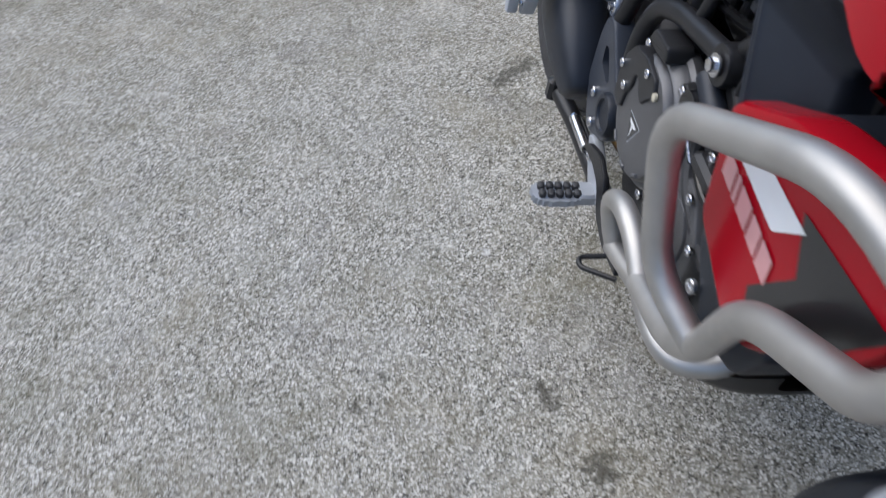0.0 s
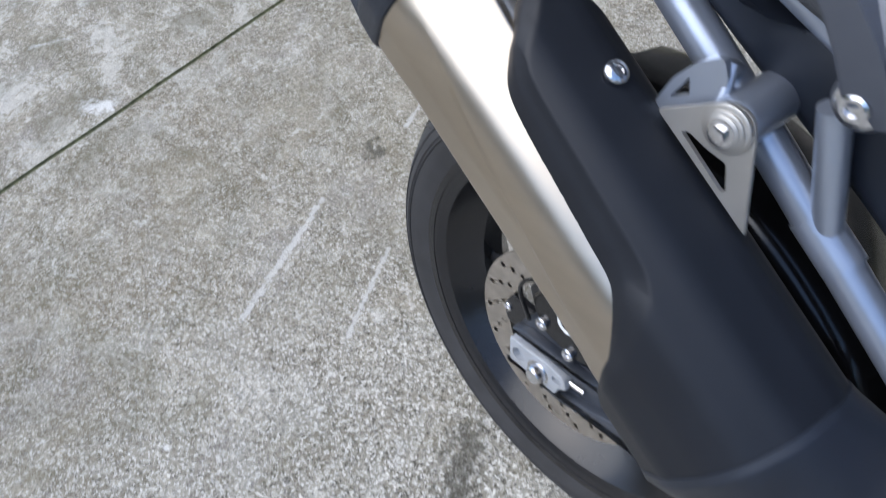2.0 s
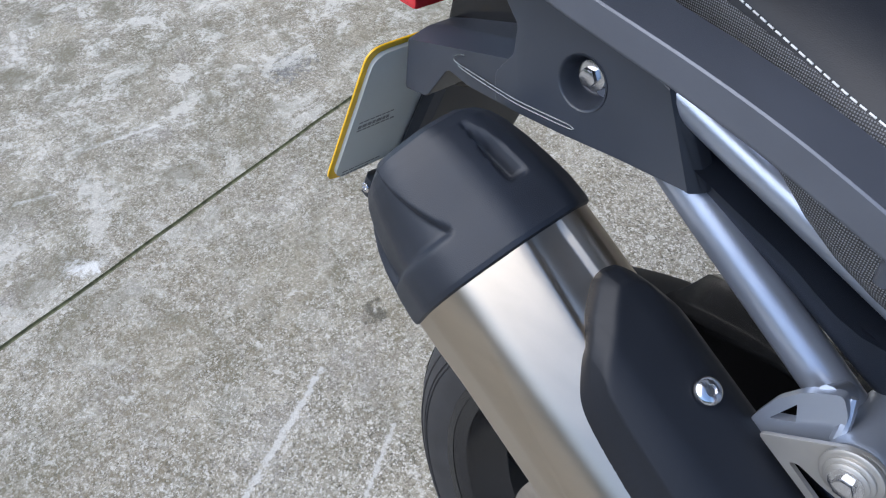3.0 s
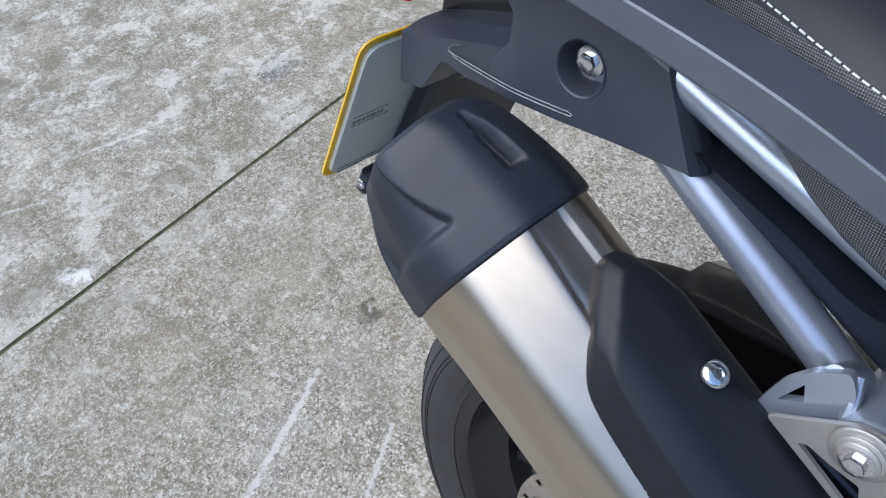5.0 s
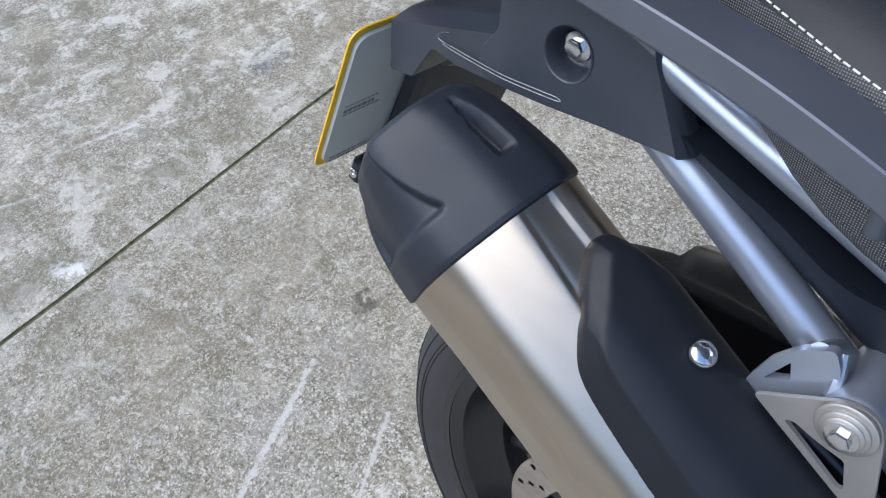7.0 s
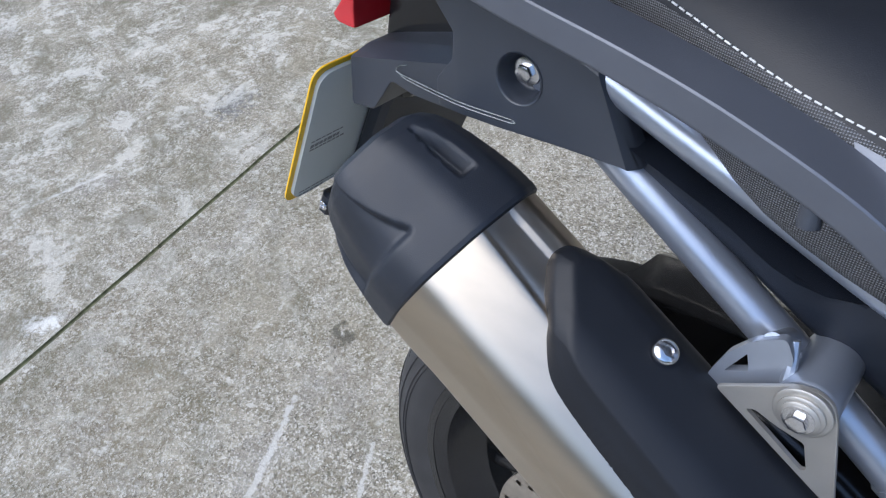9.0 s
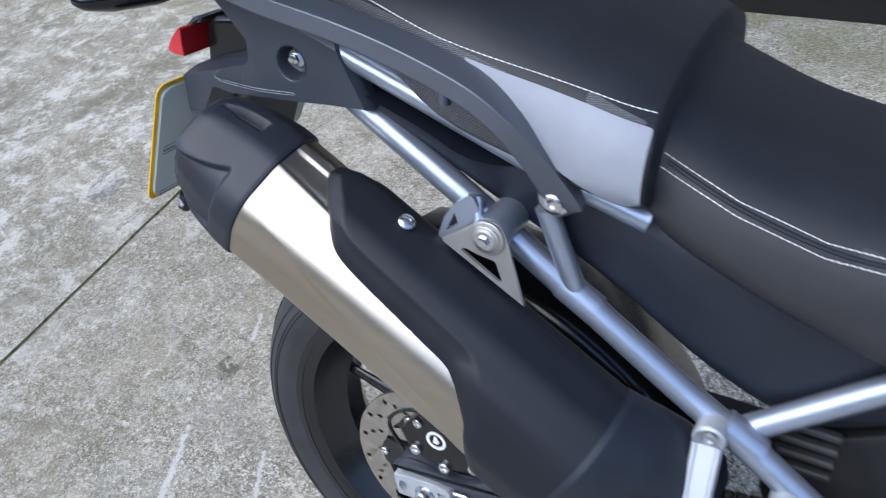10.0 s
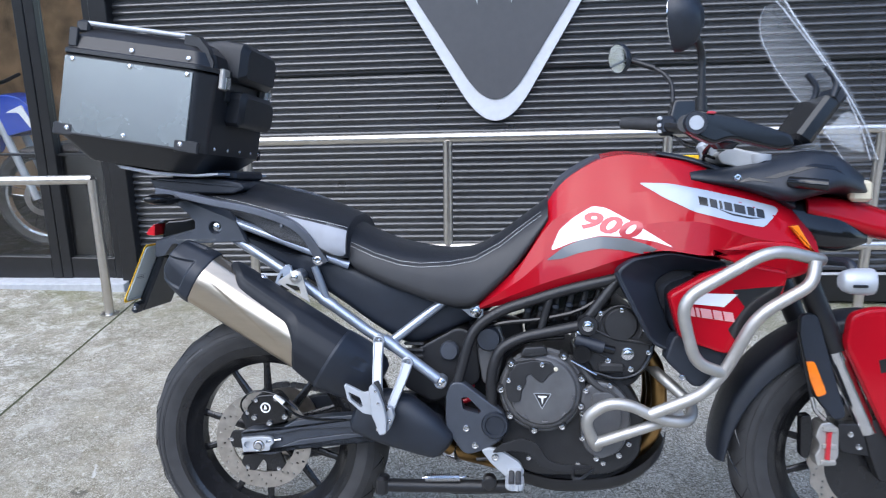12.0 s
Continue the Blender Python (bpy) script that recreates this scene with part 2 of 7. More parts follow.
    for args in ((-0.658, -0.003, -0.545, -0.257, 0.0062), (-0.476, 0.016, -0.385, -0.15, 0.0042), (-0.72, 0.31, -0.69, 0.24, 0.005), (-1.62, -0.02, -1.56, 0.16, 0.006), (-1.56, -0.22, -1.52, -0.14, 0.006)):
        speck = mixc(math_("MULTIPLY", streak(*args), 0.8), speck, (0.58, 0.57, 0.54))
    for args in ((-0.115, -0.12, -0.06, -0.2, 0.026), (0.79, -0.235, 0.83, -0.222, 0.014), (0.945, -0.165, 0.955, -0.165, 0.028), (0.725, -0.513, 0.729, -0.513, 0.009),
                 (0.782, -0.565, 0.786, -0.565, 0.011), (-0.70, 0.151, -0.675, 0.151, 0.018)):
        speck = mixc(math_("MULTIPLY", streak(*args), 0.75), speck, (0.055, 0.05, 0.035))
    for args in ((0.469, -0.295, 0.474, -0.295, 0.007), (-0.312, -0.262, -0.309, -0.262, 0.004), (-0.434, -0.477, -0.431, -0.477, 0.004)):
        speck = mixc(math_("MULTIPLY", streak(*args), 0.8), speck, (0.72, 0.71, 0.68))
    speck = mixc(math_("MULTIPLY", streak(-1.5, 0.53, -1.51, 0.56, 0.05), 0.45), speck, (0.08, 0.1, 0.14))
    speck = mixc(math_("MULTIPLY", streak(-1.262, -0.212, -1.228, -0.18, 0.02), 0.9), speck, (0.72, 0.72, 0.7))
    far = n.new("ShaderNodeSeparateXYZ")
    l.new(tc.outputs["Object"], far.inputs[0])
    crust = math_("MULTIPLY", rng(far.outputs[0], -0.9, -1.6, 0.25, 1), rng(tex(8, 12, 0.84, 0.3), 0.51, 0.56, 0, 0.66))
    speck = mixc(crust, speck, (0.66, 0.645, 0.59))
    dark = math_("MULTIPLY", rng(far.outputs[0], -0.7, -1.5, 0.2, 1), rng(tex(4.5, 12, 0.8, 0.5), 0.50, 0.6, 0, 0.75))
    speck = mixc(dark, speck, (0.15, 0.138, 0.092))
    # green growth along the foot of the wall
    sp = n.new("ShaderNodeSeparateXYZ")
    l.new(tc.outputs["Object"], sp.inputs[0])
    grow = math_("MULTIPLY", rng(sp.outputs[1], 1.35, 2.1, 0, 1), rng(tex(3, 6, 0.65), 0.4, 0.62, 0.0, 0.75))
    speck = mixc(grow, speck, (0.15, 0.155, 0.06))
    l.new(speck, b.inputs["Base Color"])
    b.inputs["Roughness"].default_value = 0.8
    h = math_("ADD", math_("MULTIPLY", grit.outputs[0], 0.4), math_("MULTIPLY", tex(150, 8, 0.75), 1.2))
    bp = n.new("ShaderNodeBump")
    bp.inputs["Distance"].default_value = 0.0022
    l.new(h, bp.inputs["Height"])
    l.new(bp.outputs[0], b.inputs["Normal"])
    return m


MAT["concrete"] = concrete()
MAT["moss"] = material("mossy_joint", (0.10, 0.105, 0.055), 0.9, vary=0.5, scale=60, bump=0.001, bump_scale=300)

# ================= mesh helpers =================
def part(name, bm, mat, parent, label="", smooth=35.0, kind=""):
    bmesh.ops.recalc_face_normals(bm, faces=bm.faces)
    me = bpy.data.meshes.new(name)
    bm.to_mesh(me)
    bm.free()
    me.materials.append(MAT[mat] if isinstance(mat, str) else mat)
    me.shade_smooth()
    me.set_sharp_from_angle(angle=radians(smooth))
    ob = new(name, me)
    ob.parent = parent
    if parent is not None and smooth < 65:
        wn = ob.modifiers.new("flat_normals", "WEIGHTED_NORMAL")
        wn.keep_sharp, wn.weight = True, 60
    return tagged(ob, label, kind=kind)


def loft(bm, rings, caps=True, closed=True):
    rows = [[bm.verts.new(p) for p in ring] for ring in rings]
    n = len(rows[0])
    for a, c in zip(rows, rows[1:]):
        for i in range(n if closed else n - 1):
            j = (i + 1) % n
            bm.faces.new((a[i], a[j], c[j], c[i]))
    if caps:
        bm.faces.new(rows[0])
        bm.faces.new(rows[-1][::-1])
    return bm


def catmull(pts, n=4, closed=False):
    pts = [Vector(p) for p in pts]
    k, out = len(pts), []
    for i in range(k if closed else k - 1):
        if closed:
            p0, p1, p2, p3 = (pts[(i + d) % k] for d in (-1, 0, 1, 2))
        else:
            p0, p1, p2, p3 = pts[max(i - 1, 0)], pts[i], pts[i + 1], pts[min(i + 2, k - 1)]
        for s in range(n):
            t = s / n
            out.append(0.5 * ((2 * p1) + (p2 - p0) * t + (2 * p0 - 5 * p1 + 4 * p2 - p3) * t * t + (3 * p1 - p0 - 3 * p2 + p3) * t ** 3))
    if not closed:
        out.append(pts[-1])
    return out


def rounded(pts, r, n=5, closed=False):
    """A line with its corners rounded off."""
    pts = [Vector(p) for p in pts]
    k, out = len(pts), []
    for i, p in enumerate(pts):
        if not closed and i in (0, k - 1):
            out.append(p)
            continue
        a, c = pts[i - 1], pts[(i + 1) % k]
        rr = min(r, (a - p).length * 0.48, (c - p).length * 0.48)
        q0, q2 = p + (a - p).normalized() * rr, p + (c - p).normalized() * rr
        for s in range(n + 1):
            t = s / n
            out.append((1 - t) ** 2 * q0 + 2 * t * (1 - t) * p + t * t * q2)
    return out


def sweep(bm, pts, r, seg=12, taper=None, flat=1.0, caps=True):
    pts = [Vector(p) for p in pts]
    d0 = (pts[1] - pts[0]).normalized()
    up = Vector((0, 0, 1)) if abs(d0.z) < 0.9 else Vector((1, 0, 0))
    u = d0.cross(up).normalized()
    rings = []
    for i, p in enumerate(pts):
        d = (pts[min(i + 1, len(pts) - 1)] - pts[max(i - 1, 0)]).normalized()
        u = (u - d * u.dot(d)).normalized()
        v = d.cross(u)
        rad = r if taper is None else taper(i / (len(pts) - 1)) * r
        rings.append([p + u * (rad * math.cos(2 * math.pi * k / seg)) + v * (rad * flat * math.sin(2 * math.pi * k / seg)) for k in range(seg)])
    return loft(bm, rings, caps)


def tube(pts, r, bend=0.04, seg=14, bm=None, n=6):
    bm = bm or bmesh.new()
    return sweep(bm, rounded(pts, bend, n) if len(pts) > 2 else pts, r, seg)


def lathe(prof, cx, cz, seg=48, bm=None, y0=0.0, closed=False):
    """Turns a profile of (radius, y) round the line x = cx, z = cz."""
    bm = bm or bmesh.new()
    rows = [[bm.verts.new((cx + r * math.cos(2 * math.pi * k / seg), y0 + y, cz + r * math.sin(2 * math.pi * k / seg))) for k in range(seg)] for r, y in prof]
    pairs = list(zip(rows, rows[1:])) + ([(rows[-1], rows[0])] if closed else [])
    for a, c in pairs:
        for i in range(seg):
            j = (i + 1) % seg
            bm.faces.new((a[i], a[j], c[j], c[i]))
    if not closed:
        for row in (rows[0], rows[-1]):
            bm.faces.new(row)
    return bm


def inset(pts, d):
    """The outline moved inwards by d (outlines run either way round)."""
    k = len(pts)
    area = sum(pts[i][0] * pts[(i + 1) % k][1] - pts[(i + 1) % k][0] * pts[i][1] for i in range(k))
    sgn = 1 if area > 0 else -1
    out = []
    for i in range(k):
        a, p, c = Vector(pts[i - 1]), Vector(pts[i]), Vector(pts[(i + 1) % k])
        e0, e1 = (p - a).normalized(), (c - p).normalized()
        n0, n1 = Vector((-e0.y, e0.x)) * sgn, Vector((-e1.y, e1.x)) * sgn
        m = n0 + n1
        m = m.normalized() if m.length > 1e-6 else n0
        out.append(p + m * (d / max(0.5, m.dot(n0))))
    return out


def prism(outline, y0, y1, edge=0.003, corner=0.0, bm=None, n=4):
    """A plate with rounded edges: an outline of (x, z) from y0 to y1."""
    bm = bm or bmesh.new()
    o = [Vector(p) for p in outline]
    if corner:
        o = [Vector((q.x, q.y)) for q in rounded([(p.x, p.y, 0) for p in o], corner, n, True)]
    s = 1 if y1 > y0 else -1
    rings = []
    for y, d in ((y0, edge), (y0 + s * edge * 0.3, edge * 0.3), (y0 + s * edge, 0), (y1 - s * edge, 0), (y1 - s * edge * 0.3, edge * 0.3), (y1, edge)):
        q = inset(o, d) if d else o
        rings.append([(p.x, y, p.y) for p in q])
    return loft(bm, rings)


def brick(center, size, bm=None, edge=0.004, m=None):
    """A box with chamfered edges."""
    bm = bm or bmesh.new()
    hx, hy, hz = (s / 2 for s in size)
    e = min(edge, hx * 0.5, hy * 0.5, hz * 0.5)
    rings = []
    for z, d in ((-hz, e), (-hz + e, 0), (hz - e, 0), (hz, e)):
        a, c = hx - d, hy - d
        rings.append([(a - e, c, z), (a, c - e, z), (a, -c + e, z), (a - e, -c, z), (-a + e, -c, z), (-a, -c + e, z), (-a, c - e, z), (-a + e, c, z)])
    m = m or Matrix.Translation(center)
    return loft(bm, [[m @ Vector(p) for p in r] for r in rings])


def half_body(secs, nx=5, ny=3):
    """A body that is the same left and right: sections (x, [(y, z) from the bottom up to the middle])."""
    k = len(secs[0][1])
    lines = [catmull([(s[0], s[1][j][0], s[1][j][1]) for s in secs], nx) for j in range(k)]
    rings = []
    for i in range(len(lines[0])):
        half = catmull([ln[i] for ln in lines], ny)
        rings.append(half + [Vector((p.x, -p.y, p.z)) for p in half[-2::-1]])
    return loft(bmesh.new(), rings)


def helix(p0, p1, r, wire, turns, seg=7, per=14):
    p0, p1 = Vector(p0), Vector(p1)
    d = (p1 - p0).normalized()
    u = d.cross(Vector((0, 1, 0.2))).normalized()
    v = d.cross(u)
    n = int(turns * per)
    pts = [p0.lerp(p1, i / n) + (u * math.cos(i / per * 2 * math.pi) + v * math.sin(i / per * 2 * math.pi)) * r for i in range(n + 1)]
    return sweep(bmesh.new(), pts, wire, seg)


def empty(name, m, label, category, group=""):
    ob = new(name)
    ob.matrix_basis = m
    return tagged(ob, label, category, group)


BOLTS = {}


def bolt_mesh(kind):
    if kind not in BOLTS:
        bm = bmesh.new()
        if kind == "hex":
            lathe([(0.5, 0.25), (1.0, 0.25), (1.05, 0.1), (1.05, 0.0), (0.8, -0.05)], 0, 0, 20, bm)
            a = [(math.cos(math.pi * k / 3) * 0.66, math.sin(math.pi * k / 3) * 0.66) for k in range(6)]
            prism(a, 0.0, -0.55, 0.06, bm=bm)
        elif kind == "flange":
            lathe([(0.5, 0.25), (1.0, 0.25), (1.05, 0.1), (1.05, 0.0), (0.72, -0.12), (0.66, -0.55), (0.5, -0.62), (0.34, -0.6), (0.3, -0.35), (0.1, -0.33)], 0, 0, 24, bm)
        elif kind == "dome":
            lathe([(0.6, 0.25), (1.0, 0.2), (1.0, 0.0), (0.9, -0.18), (0.7, -0.3), (0.42, -0.36), (0.36, -0.15), (0.1, -0.13)], 0, 0, 24, bm)
        else:
            lathe([(0.6, 0.2), (1.0, 0.2), (1.0, -0.25), (0.9, -0.4), (0.55, -0.45), (0.5, -0.15), (0.1, -0.12)], 0, 0, 20, bm)
        bmesh.ops.recalc_face_normals(bm, faces=bm.faces)
        me = bpy.data.meshes.new("bolt")
        bm.to_mesh(me)
        bm.free()
        me.materials.append(MAT["chrome"])
        me.shade_smooth()
        me.set_sharp_from_angle(angle=radians(30))
        BOLTS[kind] = me
    return BOLTS[kind]


def bolts(parent, places, r=0.008, kind="socket", turn=(0, 0, 0)):
    for x, y, z in places:
        ob = new("bolt", bolt_mesh(kind))
        ob.parent = parent
        ob.matrix_basis = pose(x, y, z, *turn) @ Matrix.Diagonal((r, r, r, 1))


def carve(ob, *cutters):
    """Cuts the given closed meshes out of a part."""
    for bm in cutters:
        bmesh.ops.recalc_face_normals(bm, faces=bm.faces)
        me = bpy.data.meshes.new("cutter")
        bm.to_mesh(me)
        bm.free()
        tool = new("cutter", me)
        host = new("host", ob.data)
        md = host.modifiers.new("cut", "BOOLEAN")
        md.operation, md.object, md.solver = "DIFFERENCE", tool, "EXACT"
        res = bpy.data.meshes.new_from_object(host.evaluated_get(bpy.context.evaluated_depsgraph_get()))
        bpy.data.objects.remove(host)
        bpy.data.objects.remove(tool)
        ob.data = res
        res.shade_smooth()
        res.set_sharp_from_angle(angle=radians(30))
    return ob


# ================= ground =================
def ground():
    # one sheet with a narrow expansion joint sunk into it
    j0, j1 = Vector((-1.112, -0.95)), Vector((-1.36, 1.55))
    d = (j1 - j0).normalized()
    nrm = Vector((-d.y, d.x))
    bm = bmesh.new()
    along = [-900, -20] + [-4 + 0.1 * i for i in range(100)] + [20, 900]
    across = [(-900, 0), (-20, 0), (-0.006, 0), (-0.003, -0.004), (0.003, -0.004), (0.006, 0), (20, 0), (900, 0)]
    rng = random.Random(4)
    wob = [0 if abs(a) > 8 else rng.uniform(-0.0018, 0.0018) for a in along]
    grid = [[bm.verts.new((j0.x + d.x * a + nrm.x * (c + (w if abs(c) < 1 else 0)), j0.y + d.y * a + nrm.y * (c + (w if abs(c) < 1 else 0)), z)) for c, z in across] for a, w in zip(along, wob)]
    for r0, r1 in zip(grid, grid[1:]):
        for i in range(len(across) - 1):
            f = bm.faces.new((r0[i], r1[i], r1[i + 1], r0[i + 1]))
            f.material_index = 1 if 2 <= i <= 4 else 0
    ob = part("ground", bm, "concrete", None, smooth=1)
    ob.data.materials.append(MAT["moss"])
    tagged(ob, "weathered grey exposed-aggregate concrete with a mossy expansion joint", "ground", kind="structure")


ground()

# ================= building behind =================
TILT = pose(0, 0, 0, 0, -1.4, 0)
WALL_Y = 2.12


def ribbed(x0, x1, a, c, pitch=0.0355):
    """A sheet of cladding with rounded horizontal ribs between deep shadow grooves."""
    n = max(2, round((c - a) / pitch))
    step_z = (c - a - 0.012) / n
    prof = [(WALL_Y + 0.05, a + 0.006)]
    for i in range(n):
        z = a + 0.006 + i * step_z
        prof += [(WALL_Y + 0.016, z + 0.001), (WALL_Y + 0.016, z + step_z * 0.30), (WALL_Y + 0.005, z + step_z * 0.36), (WALL_Y + 0.001, z + step_z * 0.46),
                 (WALL_Y, z + step_z * 0.58), (WALL_Y + 0.002, z + step_z * 0.72), (WALL_Y + 0.008, z + step_z * 0.9)]
    prof.append((WALL_Y + 0.05, c - 0.006))
    return loft(bmesh.new(), [[(x, y, z) for y, z in prof] for x in (x0, x1)], caps=True)


def building():
    wall = empty("wall_north", TILT, "black horizontally ribbed metal cladding wall", "wall")
    wall["kind"] = "structure"
    x0, x1 = -1.47, 6.5
    seams = [0.11, 1.165, 2.45, 3.6, 5.6]
    for a, c in zip(seams, seams[1:]):
        part("cladding_panel", ribbed(x0 if c < 2.5 else -7.0, x1, a, c), "wall", wall, smooth=20)
    part("cladding_panel", ribbed(-7.0, -3.3, 0.0, 2.44), "wall", wall, smooth=20)
    part("backing", brick(((x0 + x1) / 2, WALL_Y + 0.13, 1.2), (x1 - x0, 0.15, 2.6)), "wall", wall)
    part("backing", brick((-0.25, WALL_Y + 0.13, 4.03), (13.5, 0.15, 3.0)), "wall", wall)
    # shield-shaped sign
    sign = empty("wall_sign", TILT, "large white-edged grey shield sign fixed to the cladding", "sign")

    def shield(g, y0, y1):
        o = [(0.535 - 0.80 + g * 1.05, 2.13 - g), (0.535 - 0.70 + g * 1.05, 2.2 - g), (0.535 + 0.70 - g * 1.05, 2.2 - g), (0.535 + 0.80 - g * 1.05, 2.13 - g), (0.535, 0.772 + g * 1.94)]
        r = [0.03, 0.03, 0.03, 0.03, 0.34 - 0.9 * g]
        pts = []
        for i, p in enumerate(o):
            p, q0, q2 = Vector(p), Vector(o[i - 1]), Vector(o[(i + 1) % 5])
            e0, e2 = p + (q0 - p).normalized() * r[i], p + (q2 - p).normalized() * r[i]
            pts += [(1 - t) ** 2 * e0 + 2 * t * (1 - t) * p + t * t * e2 for t in (k / 14 for k in range(15))]
        return prism([(q.x, q.y) for q in pts], y0, y1, 0.003)

    part("border", shield(0.0, WALL_Y - 0.002, WALL_Y - 0.03), "badgewhite", sign)
    part("face", shield(0.07, WALL_Y - 0.03, WALL_Y - 0.036), "badgegrey", sign)
    for dx in (-0.088, 0.088):
        part("emblem_tip", prism([(0.535 + dx - 0.02, 1.62), (0.535 + dx + 0.02, 1.62), (0.535 + dx + (0.006 if dx < 0 else -0.006), 1.478)], WALL_Y - 0.036, WALL_Y - 0.042, 0.001), "badgewhite", sign)


building()


def glazing():
    for x0, x1 in ((-3.25, -1.945), (-1.942, -1.565)):
        x, w = (x0 + x1) / 2, x1 - x0
        win = empty("window_1", Matrix.Translation((x, WALL_Y, -0.05)), "black-framed glazed shop door leaf", "window")
        win["kind"] = "structure"
        for px in (-w / 2 + 0.029, w / 2 - 0.029):
            part("window_frame", brick((px, 0.02, 1.26), (0.058, 0.07, 2.36)), "framegloss", win)
        for pz, h in ((0.145, 0.13), (2.39, 0.1)):
            part("window_rail", brick((0, 0.02, pz), (w - 0.116, 0.06, h)), "framegloss", win)
        part("glazing_bar", brick((0, 0.02, 0.79), (w - 0.116, 0.03, 0.012), edge=0.002), "framegloss", win)
        g = part("pane", brick((0, 0.03, 1.27), (w - 0.116, 0.006, 2.14), edge=0.001), "glass", win)
        g.visible_shadow = False
    tagged(part("door_jamb", brick((-1.514, WALL_Y, 1.19), (0.096, 0.12, 2.5)), "framegloss", None), "black door jamb beside the cladding", "door frame", kind="structure")
    s = tagged(part("trim", brick((-2.4, WALL_Y - 0.06, 0.0), (1.75, 0.12, 0.09)), "strip", None), "pale threshold strip under the shop door", "threshold", kind="structure")
    s.matrix_basis = TILT @ Matrix.Translation((0, 0, 0.04))
    tp = part("tape", brick((-2.55, WALL_Y - 0.075, 0.0465), (0.36, 0.03, 0.003), edge=0.001), "sill", None)
    tp.matrix_basis = TILT @ Matrix.Translation((0, 0, 0.04))
    tagged(tp, "strip of torn blue tape on the threshold", "tape", kind="structure")
    # plain showroom behind the glass
    # back wall carries the glass's brown reflection in its colour
    tagged(part("wall_showroom", brick((-3.4, WALL_Y + 2.5, 0.95), (5.0, 0.1, 2.0)), "room", None), "showroom back wall coloured brown like the building reflected in the glass", "wall", kind="structure")
    tagged(part("wall_upper", brick((-3.4, WALL_Y + 2.49, 2.2), (5.0, 0.1, 0.5)), "strip", None), "pale band over the brown back wall", "wall", kind="structure")
    tagged(part("floor", brick((-3.4, WALL_Y + 1.3, -0.03), (5.0, 2.4, 0.06)), "framegloss", None), "dark showroom floor behind the glass", "floor", kind="structure")
    # the ceiling is unseen; the gap between its strips is added to brighten the room
    for y, w in ((0.55, 0.9), (2.42, 0.3)):
        tagged(part("ceiling", brick((-3.4, WALL_Y + y, 2.6), (5.0, w, 0.06)), "strip", None), "plain showroom ceiling beside an added gap that lets daylight in", "ceiling", kind="structure")
    # low black display plinth just inside the narrow leaf
    tagged(part("display_plinth", brick((-1.75, WALL_Y + 0.22, 0.40), (0.46, 0.2, 0.78), edge=0.01), "framegloss", None), "low black display plinth inside the shop door", "plinth")


glazing()
foot = part("trim", brick((2.5, WALL_Y - 0.005, 0.03), (8.0, 0.03, 0.145), edge=0.002), "framegloss", None)
foot.matrix_basis = TILT
tagged(foot, "plain black kick board along the foot of the cladding", "trim", kind="structure")
lip = part("flashing", brick((2.5, WALL_Y - 0.012, 0.105), (8.0, 0.036, 0.005), edge=0.001), "strip", None)
lip.matrix_basis = TILT
tagged(lip, "thin grey drip flashing over the kick board", "trim", kind="structure")


def tree_line():
    """Far trees across the yard behind the camera, seen only as reflections."""
    rng = random.Random(21)
    bm = bmesh.new()
    for ring, (r0, h0) in enumerate(((19.0, 5.2), (22.0, 7.5))):
        n = 70
        for k in range(n):
            a = radians(192 + 156 * (k + rng.uniform(-0.3, 0.3)) / (n - 1))
            r = r0 + rng.uniform(-1.2, 1.2)
            top = h0 * rng.uniform(0.6, 1.1)
            w = rng.uniform(0.8, 1.7)
            base = Vector((r * math.cos(a), r * math.sin(a), 0))
            rows = []
            for u in (0.0, 0.18, 0.4, 0.62, 0.82, 0.94, 1.0):
                rr = w * (0.7 + 0.5 * math.sin(math.pi * min(1, u + 0.15))) * (1.0 if u < 0.9 else 0.45 if u < 0.97 else 0.12)
                rows.append([base + Vector((rr * math.cos(q) * rng.uniform(0.75, 1.2), rr * math.sin(q) * rng.uniform(0.75, 1.2), top * u - (0.1 if u == 0 else 0))) for q in (2 * math.pi * i / 9 for i in range(9))])
            loft(bm, rows)
    ob = part("backdrop", bm, "foliage", None, smooth=20)
    tagged(ob, "dark line of trees and hedge across the yard", "trees", kind="structure")


tree_line()


